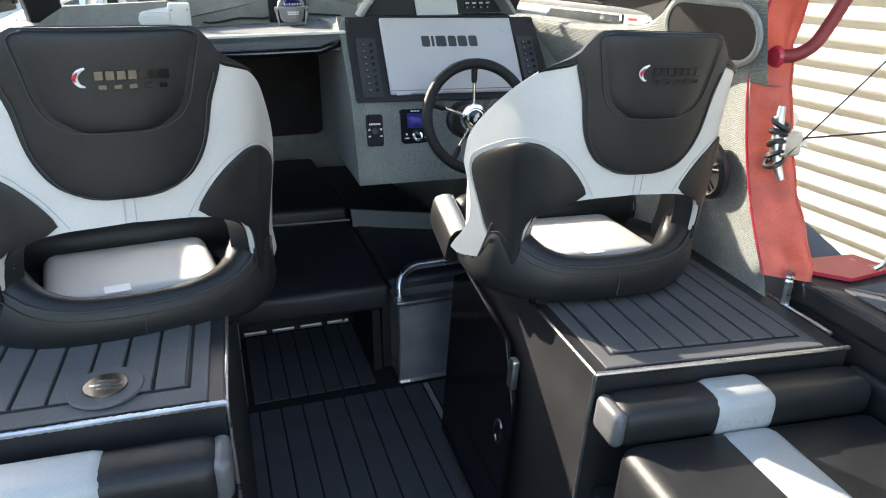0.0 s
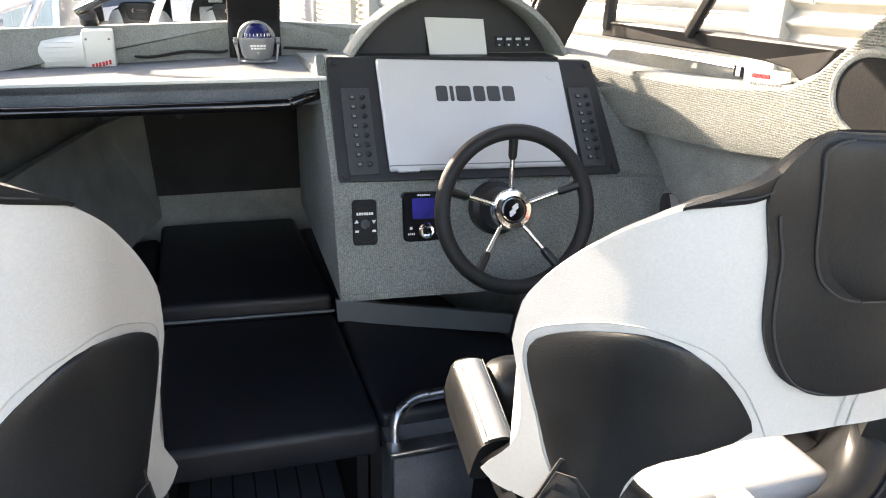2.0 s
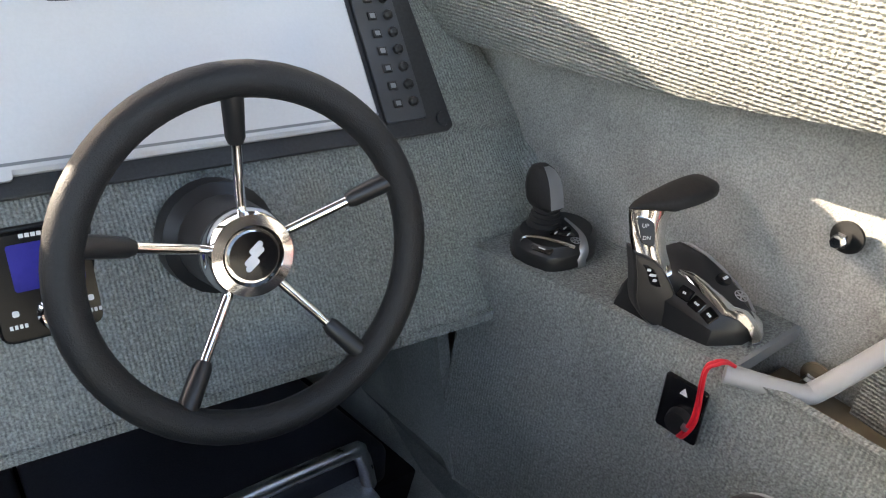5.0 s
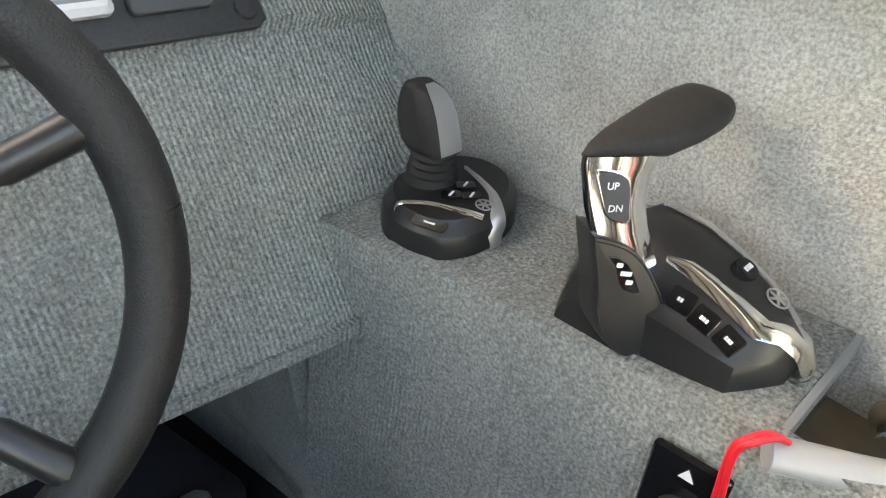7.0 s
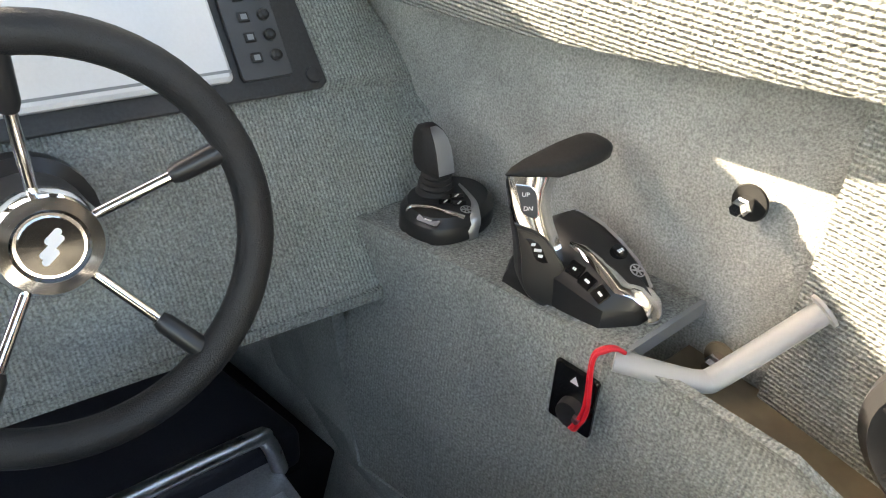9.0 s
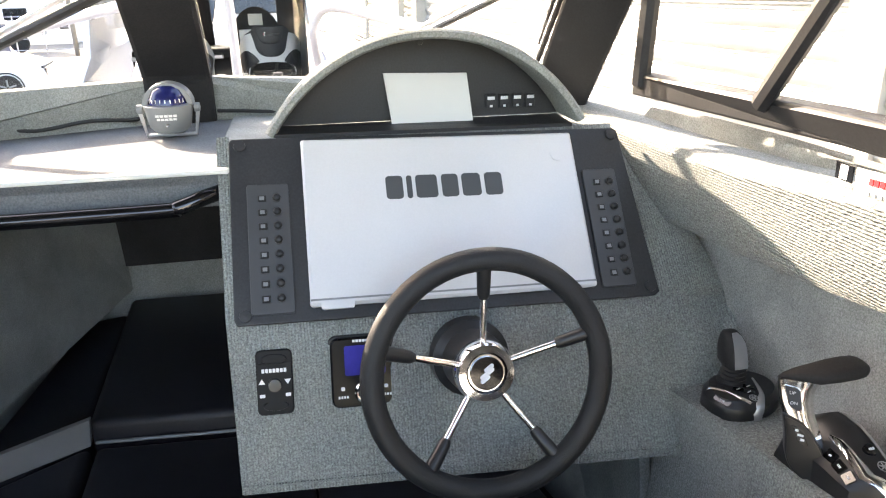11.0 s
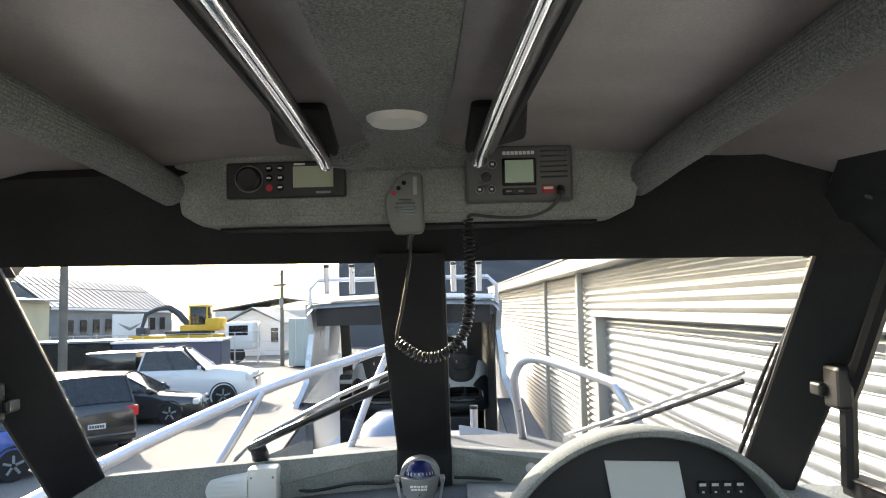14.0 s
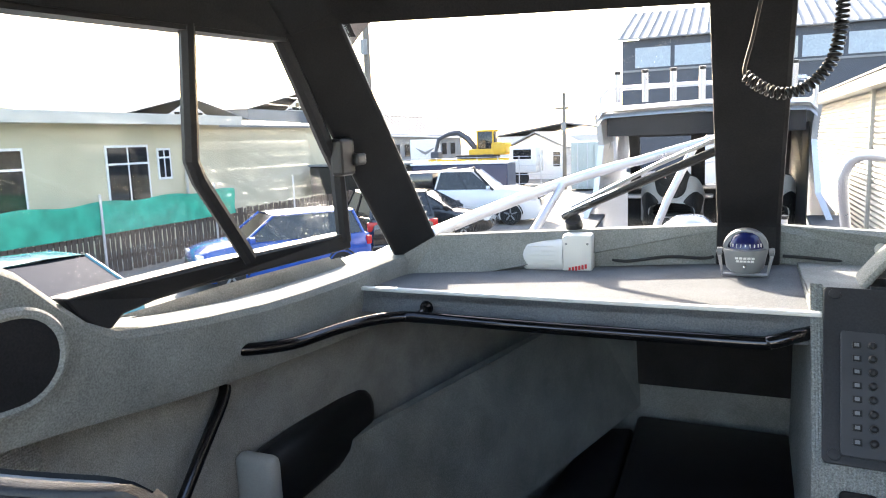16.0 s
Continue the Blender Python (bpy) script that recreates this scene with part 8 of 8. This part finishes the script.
ho = out_thing("office_building", "low beige rendered building with white framed windows", "building")
part("wall", box((-24, -4, 0), (-17, 22.8, 3.85)), M_beige, ho)
part("eave", box((-24.4, -4.4, 3.85), (-16.35, 23.2, 4.02)), M_creamtrim, ho, "pale flat eave")
part("fascia", box((-16.36, -4.4, 3.72), (-16.28, 23.2, 4.04)), M_creamtrim, ho)
part("annex_wall", box((-24, 22.8, 0), (-17.6, 34.5, 3.72)), M_beige, ho, "plain beige annexe wall")
part("annex_roof", slab([(-24, 22.8, 4.3), (-17.2, 22.8, 3.72), (-17.2, 34.8, 3.72), (-24, 34.8, 4.3)], (0, 0, 0.08)), M_roofgrey, ho)
part("upper_roof", slab([(-25, -4, 4.0), (-25, 15.5, 5.4), (-25, 24, 4.3), (-25, 24, 4.0)], (-6, 0, 0)), M_beige, ho, "beige gable behind")
part("downpipe", tube([(-16.9, 20.8, 0), (-16.9, 20.8, 3.8)], 0.05, 8), M_creamtrim, ho)
for y0, y1, z0, z1 in ((12.4, 14.9, 1.25, 3.1), (17.55, 19.25, 1.25, 3.12), (19.62, 20.22, 2.0, 3.0), (7.0, 9.5, 1.25, 3.1)):
    wdw = part("window", box((-17.02, y0, z0), (-16.97, y1, z1)), M_whitepaint, ho, "white framed window")
    mid = (y0 + y1) / 2
    zs = z0 + (z1 - z0) * 0.70
    for a, c in (((y0 + 0.07, z0 + 0.07), (mid - 0.03, zs - 0.03)), ((mid + 0.03, z0 + 0.07), (y1 - 0.07, zs - 0.03)), ((y0 + 0.07, zs + 0.03), (mid - 0.03, z1 - 0.07)), ((mid + 0.03, zs + 0.03), (y1 - 0.07, z1 - 0.07))):
        part("pane", box((-16.972, a[0], a[1]), (-16.962, c[0], c[1])), M_carglass, wdw)
for k, (y, z) in enumerate(((36.6, 5.9), (49.5, 6.9))):
    gb = out_thing("gabled_hall", "grey industrial hall with a glazed gable", "building", "gabled halls")
    part("wall", box((-46, y - 7, 0), (-30.2, y + 7, z - 1.35)), M_roofgrey, gb)
    part("roof", slab([(-30.0, y - 7.2, z - 1.4), (-30.0, y, z + 0.12), (-46, y, z + 0.12), (-46, y - 7.2, z - 1.4)], (0, 0, 0.06)), M_roofgrey, gb)
    part("roof", slab([(-30.0, y + 7.2, z - 1.4), (-30.0, y, z + 0.12), (-46, y, z + 0.12), (-46, y + 7.2, z - 1.4)], (0, 0, 0.06)), M_roofgrey, gb)
    part("gable", slab([(-30.15, y - 2.6, z - 1.35), (-30.15, y, z - 0.05), (-30.15, y + 2.6, z - 1.35)], (-0.05, 0, 0)), M_whitepaint, gb, "white framed gable")
    for i in range(-4, 5):
        hgt = 1.12 - abs(i) * 0.25
        if hgt > 0.1:
            part("pane", box((-30.14, y + i * 0.5 - 0.2, z - 1.28), (-30.10, y + i * 0.5 + 0.2, z - 1.35 + hgt)), M_carglass, gb)

# ---------- distance ahead ----------
wh = out_thing("warehouse", "tall dark blue grey warehouse with a band of windows", "building")
part("wall", box((-7.8, 60, 0), (34, 80, 10.1)), M_darkwall, wh)
part("roof", slab([(-8.2, 59.5, 10.1), (34.5, 59.5, 10.1), (34.5, 70, 13.6), (-8.2, 70, 13.6)], (0, 0, 0.1)), M_roofgrey, wh, "pale ribbed metal roof")
part("roof", slab([(-8.2, 80.5, 10.1), (34.5, 80.5, 10.1), (34.5, 70, 13.6), (-8.2, 70, 13.6)], (0, 0, 0.1)), M_roofgrey, wh)
for i in range(60):
    x = -8.0 + 0.7 * i
    part("roof_rib", slab([(x, 59.5, 10.2), (x + 0.08, 59.5, 10.2), (x + 0.08, 70, 13.7), (x, 70, 13.7)], (0, 0, 0.12)), M_creamtrim, wh)
for i in range(14):
    x = -6.8 + 2.9 * i
    part("window", box((x, 59.93, 8.0), (x + 2.6, 59.99, 9.5)), material("pale strip glazing", (0.30, 0.36, 0.42), rough=0.25, vary=0.1) if i == 0 else bpy.data.materials["pale strip glazing" if i % 3 else "grey roller door steel"], wh)
part("girt", box((-7.8, 59.9, 7.7), (34, 59.98, 7.85)), M_roofgrey, wh)
ct = out_thing("shipping_container", "pale grey green shipping container on the yard", "container", at=(-6.65, 40.3, 0), turn=4)
part("box", box((-1.22, 0, 0.1), (1.22, 6.0, 2.62), 0.03), M_container, ct)
for s in (-1, 1):
    part("door", box((s * 0.6 - 0.57, -0.05, 0.2), (s * 0.6 + 0.57, 0.0, 2.5), 0.01), M_container, ct)
    for dx in (-0.25, 0.25):
        part("lock_rod", tube([(s * 0.6 + dx, -0.08, 0.15), (s * 0.6 + dx, -0.08, 2.55)], 0.025, 6), M_alupaint, ct)
for i in range(14):
    part("corrugation", box((-1.26, 0.3 + 0.4 * i, 0.25), (-1.22, 0.5 + 0.4 * i, 2.5), 0.01, None, 1), M_container, ct)
hs = out_thing("gabled_house", "small pale gabled building beyond the yard", "building", at=(-12.8, 52, 0))
part("wall", slab([(-2.0, 0, 0), (2.0, 0, 0), (2.0, 0, 2.25), (0, 0, 3.2), (-2.0, 0, 2.25)], (0, 8, 0)), M_whitepaint, hs)
for s in (-1, 1):
    part("roof", slab([(s * 2.3, -0.3, 2.15), (0, -0.3, 3.3), (0, 8.3, 3.3), (s * 2.3, 8.3, 2.15)], (0, 0, 0.08)), M_roofgrey, hs)
part("window", box((1.3, -0.03, 0.9), (1.8, 0.0, 1.9)), M_carglass, hs)
fr = out_thing("far_hall", "long low hall with a shallow grey roof", "building", "far halls")
part("wall", box((-24, 80, 0), (0, 95, 3.2)), M_whitepaint, fr)
part("roof", slab([(-25, 79.5, 3.1), (-16.5, 79.5, 4.4), (-9, 79.5, 3.2), (-9, 95, 3.2), (-16.5, 95, 4.4), (-25, 95, 3.1)], (0, 0, 0.15)), M_roofgrey, fr)
fl = out_thing("far_hall", "grey factory hall with a broad sloping roof", "building", "far halls")
EN, EF, RN, RF = Vector((-23.6, 46, 3.55)), Vector((-20.4, 58, 3.2)), Vector((-28.8, 50, 5.9)), Vector((-24.8, 62, 5.35))
part("roof", slab([EN, EF, RF, RN], (0, 0, 0.12)), M_roofgrey, fl, "ribbed grey roof sheets")
BN, BF = EN + 2 * Vector((RN.x - EN.x, RN.y - EN.y, 0)), EF + 2 * Vector((RF.x - EF.x, RF.y - EF.y, 0))
part("roof", slab([RN, RF, BF, BN], (0, 0, 0.12)), M_roofgrey, fl)
for i in range(23):
    u = (i + 0.5) / 23
    part("roof_rib", tube([EN.lerp(EF, u) + Vector((0, 0, 0.13)), RN.lerp(RF, u) + Vector((0, 0, 0.13))], 0.04, 4), M_roofgrey, fl)
ins = Vector((-0.25, 0.1, 0))
part("wall", slab([EN + ins, EF + ins, Vector((EF.x, EF.y, 0)) + ins, Vector((EN.x, EN.y, 0)) + ins], (-0.2, 0.05, 0)), M_roofgrey, fl)
part("gable_wall", slab([EN + ins, RN + Vector((0, 0, -0.05)), BN, Vector((BN.x, BN.y, 0)), Vector((EN.x, EN.y, 0)) + ins], (0.04, 0.15, 0)), M_roofgrey, fl)
part("gable_wall", slab([EF + ins, RF + Vector((0, 0, -0.05)), BF, Vector((BF.x, BF.y, 0)), Vector((EF.x, EF.y, 0)) + ins], (-0.04, -0.15, 0)), M_roofgrey, fl)
part("gutter", tube([EN, EF], 0.08, 6), M_whitepaint, fl, "pale gutter")
for i in range(9):
    c = EN.lerp(EF, 0.12 + 0.095 * i)
    part("window", slab([(c.x - 0.22, c.y + 0.05, 1.9), (c.x - 0.07, c.y + 0.6, 1.9), (c.x - 0.07, c.y + 0.6, 2.8), (c.x - 0.22, c.y + 0.05, 2.8)], (0.03, -0.01, 0)), M_carglass, fl)
tr = out_thing("yellow_truck", "yellow flat-bed truck parked with an excavator on it", "truck", at=(-15.7, 46, 0))
part("bed", box((-2.9, -0.8, 1.15), (2.9, 0.8, 1.75), 0.05), M_yellow, tr, "yellow side boards")
part("chassis", box((-2.9, -0.6, 0.7), (3.6, 0.6, 1.0)), M_blackpaint, tr)
part("cab", box((3.0, -1.0, 0.8), (4.7, 1.0, 2.45), 0.12), M_whitepaint, tr, "white cab", True)
part("cab_window", box((3.25, -1.02, 1.65), (4.4, -0.98, 2.25), 0.03), M_carglass, tr)
for x in (-2.0, -1.0, 3.7):
    part("wheel", lathe([(0.1, -0.14), (0.45, -0.14), (0.48, 0.0), (0.45, 0.14), (0.1, 0.14)], 20, pose(x, -0.75, 0.48, 90)), M_tyre, tr, "", True)
ex = out_thing("excavator", "yellow excavator with a folded dark arm", "excavator", at=(-15.2, 46, 1.75))
part("cab", box((0.2, -0.5, 0.25), (1.3, 0.6, 1.75), 0.08), M_carglass, ex, "dark glazed cab", True)
part("cab_roof", box((0.15, -0.55, 1.68), (1.35, 0.65, 1.80), 0.04), M_yellow, ex)
for x in (0.2, 1.25):
    part("cab_post", box((x, -0.52, 0.25), (x + 0.09, -0.46, 1.75)), M_yellow, ex)
part("counterweight", box((1.2, -0.7, 0.2), (2.2, 0.7, 1.0), 0.15), M_yellow, ex, "", True)
part("body", box((-0.3, -0.7, 0.2), (1.4, 0.7, 0.6), 0.05), M_yellow, ex)
part("boom", tube([(0.1, 0, 0.5), (-0.6, 0, 1.3), (-1.2, 0, 1.7), (-1.9, 0, 1.6)], [0.2, 0.22, 0.2, 0.14], 6), M_darkwall, ex)
part("arm", tube([(-1.9, 0, 1.6), (-2.6, 0, 1.3), (-2.9, 0, 0.3)], [0.14, 0.14, 0.1], 6), M_darkwall, ex)
part("bucket", box((-3.1, -0.4, 0.0), (-2.5, 0.4, 0.5), 0.1), M_darkwall, ex)
part("track", box((-1.2, -0.8, -0.02), (1.4, 0.8, 0.25), 0.1), M_tyre, ex)
sg = out_thing("sign_board", "white sign board with a grey winged mark", "sign", at=(-19.2, 47, 0))
part("board", box((-1.1, -0.05, 1.3), (1.1, 0.0, 3.1)), M_whiteink, sg)
part("mark", slab([(-0.75, -0.06, 2.55), (0.0, -0.06, 2.25), (0.75, -0.06, 2.55), (0.3, -0.06, 2.2), (0.0, -0.06, 2.05), (-0.3, -0.06, 2.2)], (0, 0.008, 0)), M_greyplastic, sg)
for x in (-0.9, 0.9):
    part("post", box((x - 0.05, 0, 0), (x + 0.05, 0.1, 1.4)), M_alupaint, sg)
bt = out_thing("tip_trailer", "dark blue high-sided trailer body on the yard", "trailer", at=(-10.3, 30, 0), turn=6)
part("body", box((-2.0, -1.0, 0.6), (2.0, 1.0, 1.95), 0.05), material("navy paint", (0.015, 0.025, 0.07), rough=0.35, vary=0.1), bt)
part("rim", box((-2.05, -1.05, 1.95), (2.05, 1.05, 2.03)), M_whitepaint, bt)
part("wheel", lathe([(0.1, -0.1), (0.34, -0.1), (0.36, 0), (0.34, 0.1), (0.1, 0.1)], 18, pose(0, -0.95, 0.36, 90)), M_tyre, bt)
bt2 = out_thing("tip_trailer", "dark covered trailer standing beside the pickup", "trailer", at=(-14.6, 30, 0), turn=4)
part("body", box((-2.6, -1.0, 0.5), (2.2, 1.0, 2.0), 0.06), M_blackpaint, bt2)
part("rim", box((-2.65, -1.05, 2.0), (2.25, 1.05, 2.08)), M_greyplastic, bt2)
yf = out_thing("mesh_fence", "chain mesh fence along the far yard", "fence", at=(0, 44, 0))
for i in range(16):
    part("post", tube([(-28 + 1.35 * i, 0, 0), (-28 + 1.35 * i, 0, 1.9)], 0.035, 6), M_alupaint, yf)
for z in (0.2, 0.75, 1.3, 1.85):
    part("rail", tube([(-28, 0, z), (-7.8, 0, z)], 0.02, 6), M_alupaint, yf)
M_polewood = material("grey timber pole", (0.16, 0.14, 0.12), rough=0.85, vary=0.2, scale=4)
for x, y, h, r in ((-8.55, 41.8, 5.35, 0.12), (-11.56, 24.0, 8.0, 0.14)):
    pl = out_thing("power_pole", "grey timber power pole with a cross arm", "pole", "power poles", at=(x, y, 0))
    part("shaft", tube([(0, 0, 0), (0, 0, h)], [r, r * 0.8], 10), M_polewood, pl, "", True)
    part("cross_arm", box((-0.5, -0.06, h - 0.9), (0.25, 0.06, h - 0.78)), M_polewood, pl)
    part("transformer", tube([(0.0, -0.2, h - 2.1), (0.0, -0.2, h - 1.6)], 0.12, 8), M_greyplastic, pl)
for dz in (0.0, -0.35, -0.8):
    outside(single("overhead_wire", tube([(-8.55, 41.8, 5.1 + dz), (-13, 39, 4.9 + dz), (-19, 36, 5.4 + dz), (-30, 32, 7.2 + dz)], 0.018, 5, smooth_steps=8), M_plastic, "thin overhead power wire", "wire", "overhead wires"))

# a white cabin cruiser moored on its trailer beyond the boat ahead
cc = out_thing("cabin_cruiser", "white cabin boat with dark windows parked beyond the silver one", "boat", at=(0.35, 14.2, 0.0))
rows = []
for y, hx, z in ((0.0, 1.05, 2.0), (2.0, 1.1, 2.1), (4.2, 0.9, 2.25), (5.6, 0.1, 2.4)):
    rows.append([(-hx, y, z), (-hx * 0.95, y, z - 0.7), (-0.2, y, z - 1.3), (0.2, y, z - 1.3), (hx * 0.95, y, z - 0.7), (hx, y, z)])
part("hull", loft(rows), M_whitepaint, cc, "", True)
part("cabin", slab([(-0.95, 0.6, 2.0), (-0.70, 0.75, 3.05), (0.72, 0.75, 3.05), (0.98, 0.6, 2.0)], (0, 2.2, 0), 0.05), M_whitepaint, cc, "", True)
for pts in ([(-0.62, 0.62, 2.50), (-0.50, 0.70, 2.95), (0.52, 0.70, 2.95), (0.66, 0.62, 2.50)],):
    part("window", slab(pts, (0, -0.02, 0.0), 0.01), M_carglass, cc, "dark tinted rear window")
part("rail", tube([(-0.95, 0.2, 2.35), (-0.4, 0.12, 2.42), (0.5, 0.12, 2.30), (0.98, 0.2, 2.18)], 0.02, 8, smooth_steps=3), M_rail, cc, "", True)
part("trailer", box((-0.5, 0.2, 0.0), (0.5, 4.2, 0.72), 0.02), M_blackmatt, cc)
